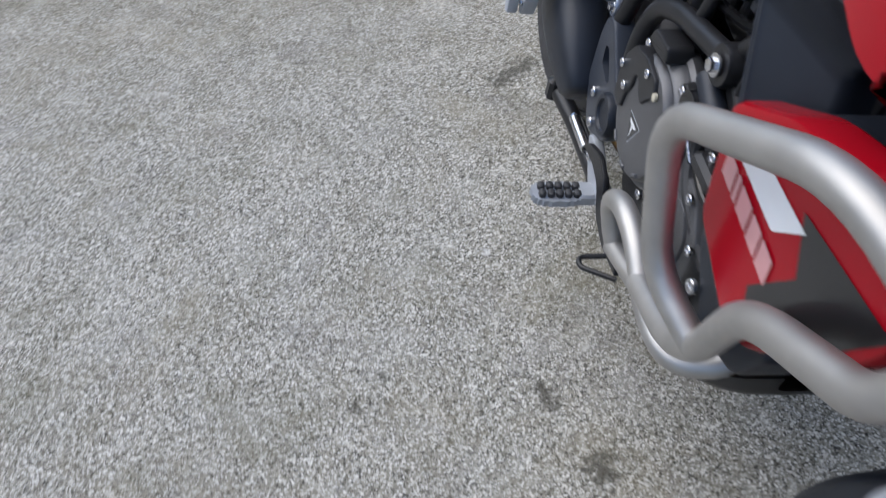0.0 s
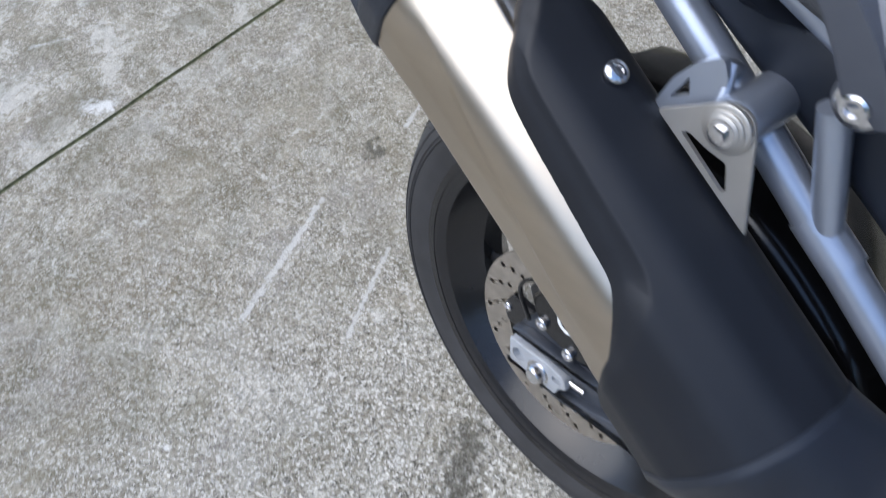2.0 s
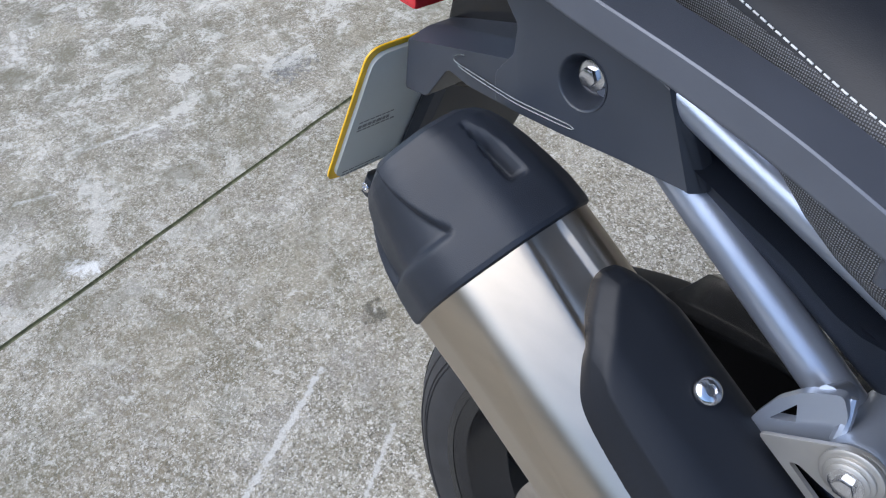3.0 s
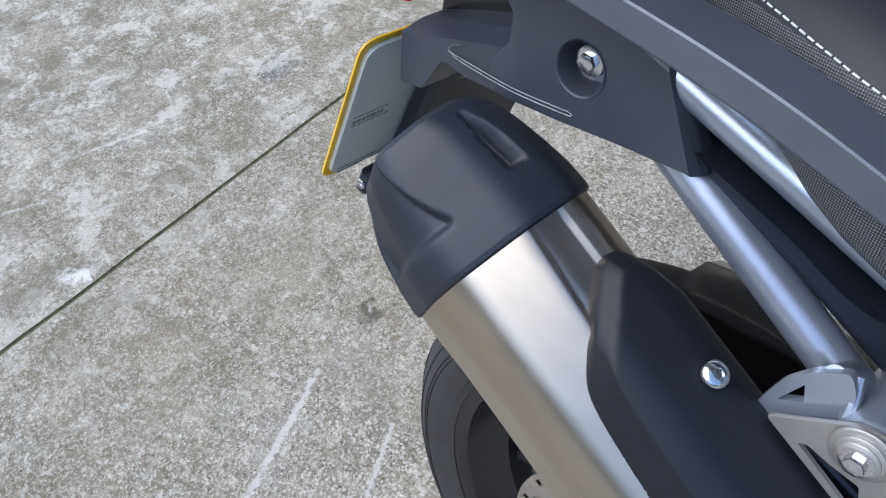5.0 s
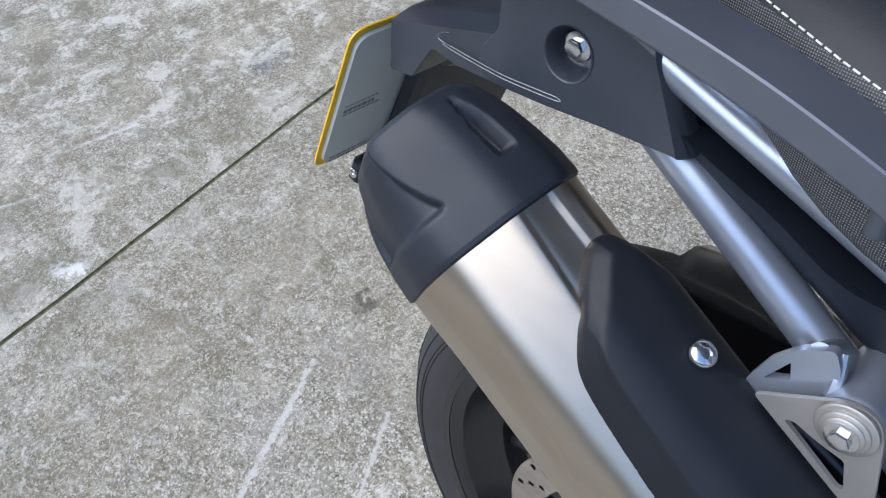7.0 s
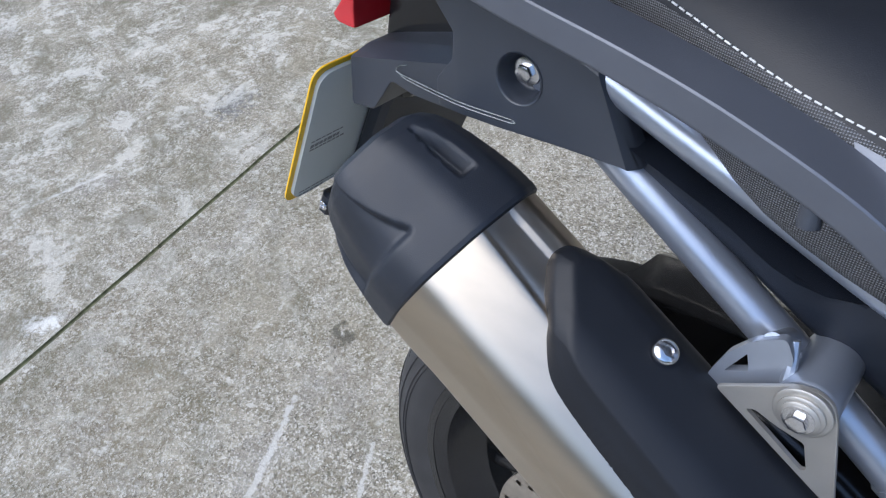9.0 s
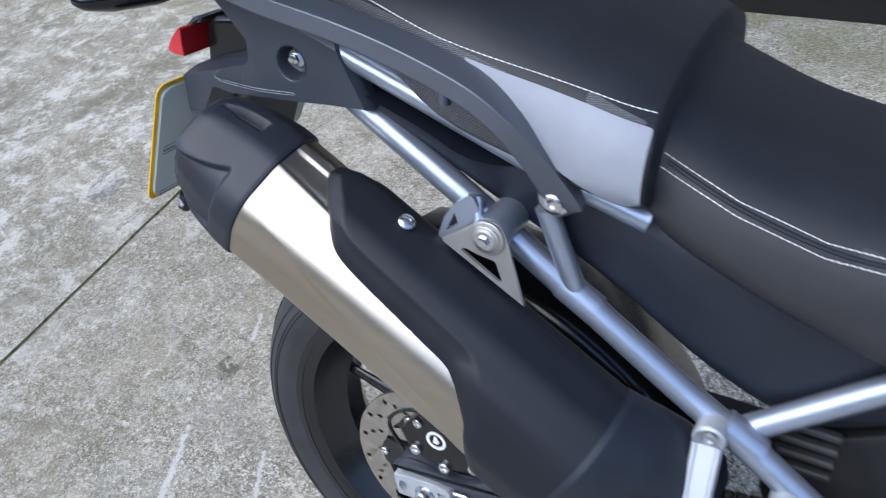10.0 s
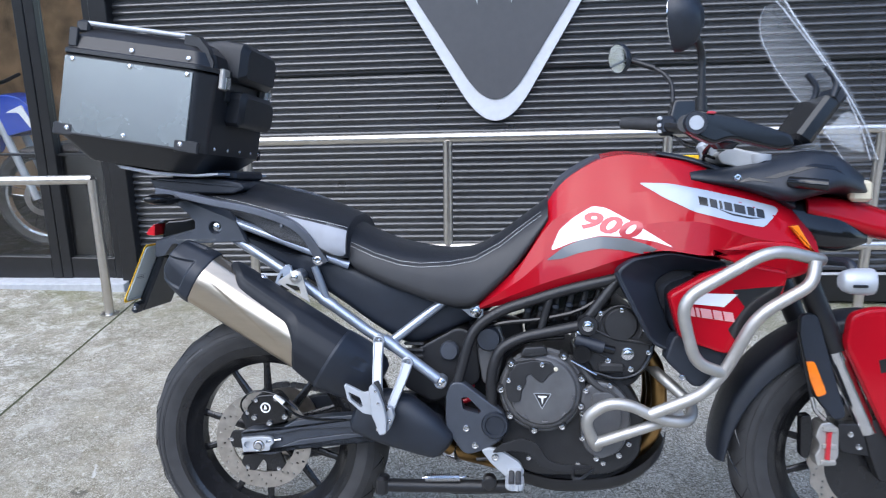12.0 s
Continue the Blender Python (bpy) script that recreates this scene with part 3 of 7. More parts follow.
def show_bike():
    """A blue trail bike that stands behind the shop window."""
    b = empty("trail_motorcycle", pose(-2.55, 2.95, 0.0, 0, 0, 0), "blue and white trail motorcycle behind the shop window", "motorcycle")
    for x in (0.0, -1.4):
        wh = empty("wheel", pose(x, 0, 0.33), "", "")
        wh.parent = b
        part("tyre", lathe([(0.27, -0.03), (0.31, -0.045), (0.34, -0.03), (0.345, 0), (0.34, 0.03), (0.31, 0.045), (0.27, 0.03)], 0, 0, 40, closed=True), "tyre", wh)
        part("rim", lathe([(0.255, -0.02), (0.272, -0.025), (0.272, 0.025), (0.255, 0.02)], 0, 0, 40, closed=True), "chrome", wh)
        part("hub", lathe([(0.01, -0.04), (0.05, -0.035), (0.05, 0.035), (0.01, 0.04)], 0, 0, 20), "chrome", wh)
        part("brake_disc", lathe([(0.08, -0.05), (0.12, -0.05), (0.12, -0.046), (0.08, -0.046)], 0, 0, 30, closed=True), "disc", wh)
        for k in range(18):
            a0, a1 = 2 * math.pi * k / 18, 2 * math.pi * (k + (1.2 if k % 2 else -1.2)) / 18
            part("spoke", tube([(0.05 * math.cos(a0), 0.02 * (-1) ** k, 0.05 * math.sin(a0)), (0.258 * math.cos(a1), 0, 0.258 * math.sin(a1))], 0.002, seg=6), "chrome", wh)
    for y in (-0.09, 0.09):
        part("fork_leg", tube([(0.0, y, 0.33), (-0.22, y, 0.95)], 0.025), "alloy", b)
    part("front_mudguard", prism([(0.25, 0.78), (0.10, 0.82), (-0.15, 0.80), (-0.4, 0.72), (-0.15, 0.77), (0.1, 0.79)], -0.07, 0.07, 0.008, corner=0.02), "blue", b)
    part("number_board", prism([(-0.16, 0.74), (0.08, 0.80), (0.10, 0.90), (-0.02, 1.0), (-0.14, 1.02), (-0.22, 0.82)], -0.1, 0.1, 0.01, corner=0.02), "blue", b)
    part("board_flash", prism([(-0.12, 0.90), (0.0, 0.95), (0.06, 0.82), (0.04, 0.80), (-0.03, 0.90)], -0.106, -0.098, 0.002, corner=0.01), "white", b)
    part("tank_shroud", prism([(-0.25, 0.95), (-0.35, 1.02), (-0.65, 0.95), (-0.6, 0.80), (-0.35, 0.6), (-0.28, 0.72)], -0.14, 0.14, 0.02, corner=0.03), "blue", b)
    part("shroud_flash", prism([(-0.28, 0.9), (-0.36, 0.96), (-0.5, 0.78), (-0.36, 0.66)], -0.148, -0.138, 0.003, corner=0.01), "white", b)
    part("seat", prism([(-0.6, 0.95), (-1.3, 0.98), (-1.35, 0.93), (-0.65, 0.88)], -0.08, 0.08, 0.02, corner=0.02), "seat", b)
    part("tail_panel", prism([(-0.8, 0.88), (-1.35, 0.93), (-1.5, 0.95), (-1.1, 0.75), (-0.85, 0.7)], -0.1, 0.1, 0.02, corner=0.03), "blue", b)
    part("engine", prism([(-0.42, 0.62), (-0.75, 0.66), (-0.85, 0.45), (-0.75, 0.3), (-0.45, 0.3)], -0.13, 0.13, 0.03, corner=0.05), "cover", b)
    part("swingarm", tube([(-0.8, -0.1, 0.42), (-1.4, -0.1, 0.33)], 0.03), "alloy", b)
    part("swingarm", tube([(-0.8, 0.1, 0.42), (-1.4, 0.1, 0.33)], 0.03), "alloy", b)
    part("handlebar", tube([(-0.32, -0.38, 1.12), (-0.25, -0.1, 1.08), (-0.25, 0.1, 1.08), (-0.32, 0.38, 1.12)], 0.013), "frame", b)


show_bike()


def railing(name, runs, posts, label):
    """runs: rails that follow the slope of the yard; posts: plumb, from the ground or a lower rail."""
    r = empty(name, Matrix(), label, "railing")
    for nm, pts, rad in runs:
        part(nm, tube([TILT @ Vector(p) for p in pts], rad, bend=0.012, n=2, seg=16), "rail", r)
    for x, y, z0, z1 in posts:
        top = TILT @ Vector((x, y, z1))
        low = (TILT @ Vector((x, y, z0))).z if z0 > 0.05 else 0.0
        part("post", tube([(top.x, y, low), (top.x, y, top.z)], 0.0225, seg=16), "rail", r)
        if z0 < 0.05:
            part("base_flange", lathe([(0.045, 0), (0.045, 0.006), (0.03, 0.008)], 0, 0, 24), "rail", r).matrix_basis = pose(top.x, y, 0, 90, 0, 0)


RY = 1.74
railing("railing", [("handrail", [(-0.665, RY, 0.885), (3.6, RY, 0.885)], 0.0225), ("lower_rail", [(-0.64, RY, 0.357), (3.6, RY, 0.357)], 0.0235)],
        [(-0.645, RY, 0.0, 0.885), (0.323, RY, 0.36, 0.87), (1.32, RY, 0.36, 0.87), (2.23, RY, 0.0, 0.87)], "brushed stainless steel handrail in front of the cladding")
railing("railing", [("handrail", [(-3.8, 1.66, 0.728), (-1.40, 1.66, 0.728)], 0.0225)], [(-1.405, 1.66, 0.0, 0.728), (-2.9, 1.66, 0.0, 0.70)], "brushed stainless steel handrail beside the shop door")


# ================= motorcycle =================
LEAN = pose(0, -0.033, 0, -11, 0, 0)
bike = empty("motorcycle", LEAN, "red and black adventure motorcycle leaning on its side stand", "motorcycle")
RZ = 0.321          # rear axle height
FX, FZ = 1.515, 0.331   # front axle


def wheel(name, cx, cz, R, w, rim_r, parent, label):
    # tyre
    hw = w / 2
    bm = bmesh.new()
    prof = []
    for i in range(25):
        a = math.pi * (i / 24)
        r = rim_r + (R - rim_r) * (math.sin(a) ** 0.72)
        y = -hw * math.cos(a) * (1.0 if math.sin(a) > 0.25 else 0.86 + 0.56 * math.sin(a))
        prof.append((r, y))
    lathe(prof, 0, 0, 96, bm, closed=True)
    wh = empty(name, pose(cx, 0, cz), "", "")
    wh.parent = parent
    tyre = part("tyre", bm, "tyre", wh, "black road tyre with grooved tread")
    # rim barrel
    bm = lathe([(rim_r + 0.003, -hw * 0.80), (rim_r + 0.003, -hw * 0.86), (rim_r - 0.008, -hw * 0.86), (rim_r - 0.016, -hw * 0.80), (rim_r - 0.022, -hw * 0.76), (rim_r - 0.034, -hw * 0.45), (rim_r - 0.052, -hw * 0.22), (rim_r - 0.054, hw * 0.2), (rim_r - 0.018, hw * 0.74), (rim_r - 0.008, hw * 0.86), (rim_r + 0.003, hw * 0.86), (rim_r + 0.003, hw * 0.8)], 0, 0, 96, closed=True)
    part("rim", bm, "rim", wh)
    part("rim_lip", lathe([(rim_r - 0.0075, -hw * 0.875), (rim_r + 0.0015, -hw * 0.885), (rim_r + 0.0025, -hw * 0.86), (rim_r - 0.008, -hw * 0.85)], 0, 0, 96, closed=True), "rim", wh)
    part("hub", lathe([(0.02, -0.075), (0.038, -0.075), (0.045, -0.05), (0.05, 0), (0.045, 0.05), (0.038, 0.075), (0.02, 0.075)], 0, 0, 32), "rim", wh)
    for k in range(5):
        for off in (95, 124):
            a = radians(72 * k + off)
            c, s = math.cos(a), math.sin(a)
            a0 = radians(72 * k + (95 + 124) / 2 + (off - 109.5) * 0.45)
            p0 = Vector((0.04 * math.cos(a0), 0, 0.04 * math.sin(a0)))
            p1 = Vector((c, 0, s)) * (rim_r - 0.048)
            bm = bmesh.new()
            sweep(bm, [p0.lerp(p1, t) for t in (0, 0.25, 0.6, 0.9, 1.0)], 0.0066, 10, taper=lambda t: 1.35 - 0.75 * t + 0.5 * max(0, t - 0.8) * 3, flat=1.7)
            part("spoke", bm, "rim", wh)
    return wh


rear = wheel("rear_wheel", -0.007, RZ, 0.321, 0.15, 0.243, bike, "")


def disc(parent, y, r_out, r_in, holes, rows, mat="disc", wave=0.0, t=0.005):
    """A drilled brake disc; the holes are real dark-walled bores left open in the plate."""
    bm = bmesh.new()
    seg = holes * 7
    radii = [r_in, r_in + 0.006] + [r for r in rows for r in (r - 0.0034, r, r + 0.0034)] + [r_out - 0.004, r_out]
    radii = sorted(radii)
    for side in (-1, 1):
        vs = []
        for r in radii:
            vs.append([bm.verts.new(((r + (wave * math.cos(holes * 2 * math.pi * k / seg) if r == r_out else 0)) * math.cos(2 * math.pi * k / seg), y + side * t / 2, (r + (wave * math.cos(holes * 2 * math.pi * k / seg) if r == r_out else 0)) * math.sin(2 * math.pi * k / seg))) for k in range(seg)])
        for ri in range(len(radii) - 1):
            for k in range(seg):
                hole = False
                for hi, hr in enumerate(rows):
                    if abs((radii[ri] + radii[ri + 1]) / 2 - hr) < 0.0033 and (k - 2 * hi) % 7 == 0:
                        hole = True
                if not hole:
                    j = (k + 1) % seg
                    bm.faces.new((vs[ri][k], vs[ri][j], vs[ri + 1][j], vs[ri + 1][k]))
        if side == -1:
            keep = vs
    for row in (0, -1):
        for k in range(seg):
            j = (k + 1) % seg
            bm.faces.new((keep[row][k], keep[row][j], vs[row][j], vs[row][k]))
    return part("brake_disc", bm, mat, parent, "drilled steel brake disc")


disc(rear, -0.074, 0.1275, 0.085, 18, (0.0955, 0.1068, 0.1182))
part("disc_carrier", prism([((0.092 if k % 4 == 0 else 0.086 if k % 4 in (1, 3) else 0.05) * math.cos(2 * math.pi * k / 24), (0.092 if k % 4 == 0 else 0.086 if k % 4 in (1, 3) else 0.05) * math.sin(2 * math.pi * k / 24)) for k in range(24)], -0.080, -0.070, 0.002, corner=0.006), "rim", rear)
for i in range(6):
    a = radians(60 * i)
    bolts(rear, [(0.084 * math.cos(a), -0.080, 0.084 * math.sin(a))], 0.006)
part("rear_sprocket", lathe([(0.05, 0.088), (0.1, 0.088), (0.1, 0.094), (0.05, 0.094)], 0, 0, 44), "disc", rear)


def chain():
    bm = bmesh.new()
    loop = [(0.105 * math.cos(radians(a)), RZ + 0.105 * math.sin(radians(a))) for a in range(85, 276, 9)]
    loop += [(0.015 + (0.50 - 0.015) * k / 30, RZ - 0.105 + 0.10 * k / 30) for k in range(1, 31)]
    loop += [(0.50 - (0.50 - 0.015) * k / 30, RZ + 0.045 + 0.06 * k / 30) for k in range(31)]
    for (x0, z0), (x1, z1) in zip(loop, loop[1:]):
        t = -math.degrees(math.atan2(z1 - z0, x1 - x0))
        ln = math.hypot(x1 - x0, z1 - z0)
        for dy in (0.084, 0.097):
            brick((0, 0, 0), (ln * 0.92, 0.003, 0.014), bm, 0.001, pose((x0 + x1) / 2, dy, (z0 + z1) / 2, 0, t, 0))
        brick((0, 0, 0), (0.009, 0.012, 0.009), bm, 0.002, pose(x0, 0.0905, z0, 0, t, 0))
    return bm


part("drive_chain", chain(), "cover", bike, "dark steel drive chain", kind="stuff")

# dark of the tread grooves as black strips, and sidewall relief, on the rear tyre
def tyre_point(R, w, rim_r, ang, phi, lift=0.0):
    r = rim_r + (R - rim_r) * (math.sin(phi) ** 0.72) + lift
    return Vector((r * math.cos(ang), -(w / 2 + 1.5 * lift) * math.cos(phi), r * math.sin(ang)))


def tyre_relief(wh, R, w, rim_r, n):
    # no cut grooves: black strips on the rubber give their shade
    grooves = bmesh.new()
    for k in range(n):
        a0 = 2 * math.pi * k / n
        for start, span, curve in ((0.3, 0.75, 0.2), (0.75, 0.45, -0.1)):
            pts = [tyre_point(R, w, rim_r, a0 + (0.5 if start > 0.5 else 0) * 2 * math.pi / n + curve * (i / 6) ** 1.3, math.pi / 2 - (start - 0.25 + span * i / 6), -0.0002) for i in range(7)]
            sweep(grooves, pts, 0.0034, 6, taper=lambda t: 0.35 + 0.65 * math.sin(math.pi * min(1, t + 0.1)), flat=0.1)
    part("groove_shade", grooves, "gloss", wh, kind="stuff")
    for phi, r in ((0.30, 0.0012), (0.36, 0.0007), (0.55, 0.0008)):
        part("sidewall_ring", sweep(bmesh.new(), [tyre_point(R, w, rim_r, 2 * math.pi * k / 96, phi, 0.0004) for k in range(97)], r, 6), "tyre", wh)
    marks = bmesh.new()
    rng = random.Random(9)
    for a0, count, h in ((0.5, 8, 0.011), (2.2, 9, 0.007), (3.55, 8, 0.011), (5.1, 10, 0.006), (1.45, 6, 0.006), (4.4, 7, 0.006)):
        for i in range(count):
            a = a0 + i * h * 0.85 / 0.26
            lo, hi = 0.42, 0.42 + h * 9
            da = h * rng.uniform(0.2, 0.34) / 0.26
            q = [[tyre_point(R, w, rim_r, a + s * da, p, 0.0009) for s in (-1, 1)] for p in (lo, (lo + hi) / 2, hi)]
            for r0, r1 in zip(q, q[1:]):
                marks.faces.new([marks.verts.new(p) for p in (r0[0], r0[1], r1[1], r1[0])])
    part("sidewall_relief", marks, "sidewall", wh, kind="stuff")


tyre_relief(rear, 0.321, 0.15, 0.243, 22)

# ---- swingarm
swing = part("swingarm", prism([(-0.058, 0.345), (-0.035, 0.362), (0.05, 0.366), (0.09, 0.39), (0.16, 0.402), (0.26, 0.414), (0.40, 0.425), (0.47, 0.41), (0.47, 0.35), (0.38, 0.338), (0.26, 0.352), (0.11, 0.326), (0.03, 0.298), (-0.052, 0.296)], -0.108, -0.078, 0.006, corner=0.02), "plastic_grey", bike, "black cast swingarm")
part("upper_rib", prism([(-0.058, 0.348), (-0.035, 0.362), (0.05, 0.366), (0.09, 0.39), (0.16, 0.402), (0.26, 0.414), (0.33, 0.417), (0.30, 0.392), (0.27, 0.382), (0.10, 0.366), (0.05, 0.352)], -0.119, -0.104, 0.004, corner=0.01), "plastic_grey", swing)
part("lower_rib", prism([(-0.055, 0.296), (0.03, 0.298), (0.11, 0.326), (0.26, 0.352), (0.33, 0.35), (0.30, 0.368), (0.22, 0.362), (0.10, 0.341), (0.03, 0.312)], -0.119, -0.104, 0.004, corner=0.008), "plastic_grey", swing)
adj = part("adjuster_block", prism([(-0.052, 0.338), (0.006, 0.346), (0.030, 0.343), (0.036, 0.328), (0.026, 0.322), (0.024, 0.308), (-0.046, 0.302), (-0.049, 0.318)], -0.121, -0.10, 0.003, corner=0.005), "alloy", swing, "silver cast chain adjuster block")
carve(adj, lathe([(0.0005, -0.14), (0.0095, -0.14), (0.0095, -0.113), (0.0005, -0.113)], -0.034, 0.322, 24), prism([(0.014, 0.336), (0.028, 0.336), (0.026, 0.329), (0.015, 0.329)], -0.14, -0.112, 0.0005, corner=0.002))
part("adjuster_screw", tube([(0.02, -0.112, 0.3325), (0.052, -0.112, 0.338)], 0.0035, seg=10), "chrome", swing)
bolts(bike, [(-0.004, -0.121, RZ)], 0.015, "hex")
part("axle_cap", lathe([(0.006, -0.130), (0.009, -0.131), (0.0125, -0.125), (0.0125, -0.11)], -0.004, RZ, 24), "chrome", bike)
part("swingarm", prism([(-0.055, 0.335), (-0.03, 0.362), (0.10, 0.398), (0.26, 0.412), (0.47, 0.41), (0.47, 0.35), (0.26, 0.352), (0.11, 0.326), (0.03, 0.298), (-0.052, 0.3)], 0.10, 0.135, 0.006, corner=0.02), "plastic", bike)
part("swingarm_bridge", brick((0.42, 0, 0.385), (0.08, 0.22, 0.06), edge=0.015), "plastic", bike)

# ---- rear caliper and hose
cal = part("rear_caliper", prism([(-0.042, 0.413), (-0.012, 0.45), (0.038, 0.456), (0.063, 0.428), (0.073, 0.388), (0.028, 0.373), (-0.017, 0.378)], -0.114, -0.062, 0.006, corner=0.012), "gloss", bike, "black rear brake caliper with a round white mark")
part("mark", lathe([(0.0095, -0.1152), (0.0135, -0.1152), (0.0135, -0.1142), (0.0095, -0.1142)], 0.012, 0.419, 24, closed=True), "white", cal)
part("mark_bar", prism([(0.0075, 0.4145), (0.0095, 0.4255), (0.0125, 0.425), (0.0165, 0.4175), (0.014, 0.414)], -0.1153, -0.1142, 0.0003), "white", cal)
bolts(cal, [(-0.017, -0.116, 0.393), (0.023, -0.116, 0.38), (0.063, -0.116, 0.398)], 0.0075)
bolts(cal, [(-0.012, -0.116, 0.438), (0.04, -0.116, 0.443)], 0.006)
part("brake_hose", tube([(0.043, -0.119, 0.443), (0.073, -0.129, 0.423), (0.108, -0.124, 0.4), (0.178, -0.119, 0.395), (0.318, -0.109, 0.406)], 0.0035, 0.03, 8), "gloss", bike)
part("sensor_cable", tube([(-0.032, -0.119, 0.388), (-0.057, -0.121, 0.428), (-0.022, -0.121, 0.466), (0.048, -0.119, 0.458), (0.098, -0.119, 0.418)], 0.0025, 0.03, 8), "gloss", bike)
part("sensor_sleeve", tube([(0.038, -0.121, 0.453), (0.063, -0.124, 0.435)], 0.006, seg=10), "white", bike)

# ---- exhaust
AX, VX = Vector((0.857, 0, -0.515)), Vector((0.515, 0, 0.857))


def exh(s, y, v):
    return AX * s + VX * v + Vector((0, y, 0))


# body section, (y, v), going round from the lower outer corner up the outer face
SEC = [(-0.225, 0.532), (-0.24, 0.545), (-0.251, 0.585), (-0.250, 0.606), (-0.244, 0.622), (-0.214, 0.651), (-0.178, 0.661), (-0.155, 0.651), (-0.14, 0.615), (-0.135, 0.56), (-0.142, 0.53), (-0.175, 0.522)]
FULL = [(-0.215, 0.52), (-0.243, 0.535), (-0.258, 0.577), (-0.256, 0.616), (-0.247, 0.641), (-0.222, 0.664), (-0.183, 0.675), (-0.16, 0.668), (-0.135, 0.625), (-0.126, 0.56), (-0.135, 0.525), (-0.17, 0.512)]


def around(sec, r, n=6, sub=3, cell=0.0):
    q = rounded([(a, c, 0) for a, c in sec], r, n, True)
    out = []
    for i, p in enumerate(q):
        d = q[(i + 1) % len(q)]
        m = max(1, math.ceil((d - p).length / cell)) if cell else sub
        out += [(p.x + (d.x - p.x) * k / m, p.y + (d.y - p.y) * k / m) for k in range(m)]
    return out


def step(a, b, x):
    t = min(1.0, max(0.0, (x - a) / (b - a)))
    return t * t * (3 - 2 * t)


def table(x, pairs):
    for (x0, y0), (x1, y1) in zip(pairs, pairs[1:]):
        if x <= x1:
            return y0 + (y1 - y0) * max(0.0, (x - x0) / (x1 - x0))
    return pairs[-1][1]


def skin(stations, sec, r=0.012, fine=4, dent=None, cy=-0.192, cv=0.588):
    """A closed skin along the silencer. stations: (s, scale, dy, dv); dent(s, y, v): how far the skin sinks in."""
    sec = around(sec, r, 6, 3, 0.0022)
    st = catmull_rows([tuple(a) + (0.0,) * (4 - len(a)) for a in stations], fine)
    rings = []
    for s, k, dy, dv in st:
        ring = []
        for y, v in sec:
            d = dent(s, y, v) if dent else 0.0
            ln = math.hypot(y - cy, v - cv)
            f = k - d / ln
            ring.append(exh(s, (y - cy) * f + cy + dy, (v - cv) * f + cv + dv))
        rings.append(ring)
    return loft(bmesh.new(), rings)


def catmull_rows(rows, n):
    out = []
    for a, c in zip(rows, rows[1:]):
        for i in range(n):
            t = i / n
            out.append(tuple(p + (q - p) * t for p, q in zip(a, c)))
    return out + [rows[-1]]


def body_dent(s, y, v):
    # a crease splits the outer face, a second one the shoulder above the ridge
    if y > -0.19:
        return 0.0
    vc = table(s, [(-0.5, 0.628), (-0.455, 0.612), (-0.25, 0.575), (-0.19, 0.535), (0.0, 0.5)])
    lower = 0.0013 * step(vc + 0.0025, vc - 0.0025, v) * step(-0.47, -0.43, s)
    yc = table(s, [(-0.5, -0.209), (-0.40, -0.216), (0.0, -0.24)])
    upper = 0.0018 * step(yc - 0.0015, yc + 0.0015, y) * step(0.63, 0.636, v) * step(-0.484, -0.476, s)
    return lower + upper


def cap_dent(s, y, v):
    w = 0.0062 * step(-0.578, -0.535, s)
    slot = step(w, w - 0.003, abs(y + 0.193)) * step(-0.575, -0.535, s) * step(-0.5155, -0.5185, s) if v > 0.6 and s < -0.5 else 0
    top = table(s, [(-0.57, 0.606), (-0.512, 0.630)])
    low = table(s, [(-0.57, 0.53), (-0.512, 0.553)])
    facet = step(low - 0.002, low + 0.002, v) * step(top + 0.0015, top - 0.002, v) * step(-0.509, -0.513, s) if y < -0.2 else 0
    return 0.0085 * slot + 0.005 * facet


exhaust = empty("exhaust", Matrix(), "", "")
exhaust.parent = bike
part("silencer_body", skin([(-0.488, 0.985), (-0.484, 1.0), (-0.40, 1.0), (-0.30, 1.0), (-0.20, 1.0), (-0.12, 0.99), (-0.09, 0.95)], SEC, r=0.0085, fine=12, dent=body_dent), "steel", exhaust, "brushed stainless steel silencer", smooth=60)
part("end_cap", skin([(-0.482, 1.0), (-0.4832, 1.036), (-0.4865, 1.046), (-0.502, 1.034), (-0.52, 0.990, -0.001, 0.001), (-0.538, 0.932, -0.003, 0.003), (-0.552, 0.872, -0.005, 0.005), (-0.562, 0.805, -0.007, 0.007), (-0.569, 0.72, -0.009, 0.009), (-0.573, 0.62, -0.01, 0.01), (-0.574, 0.52, -0.01, 0.01), (-0.568, 0.48, -0.01, 0.01), (-0.54, 0.46, -0.008, 0.008)], SEC, r=0.008, fine=9, dent=cap_dent), "plastic", exhaust, "matte black silencer end cap", smooth=60)
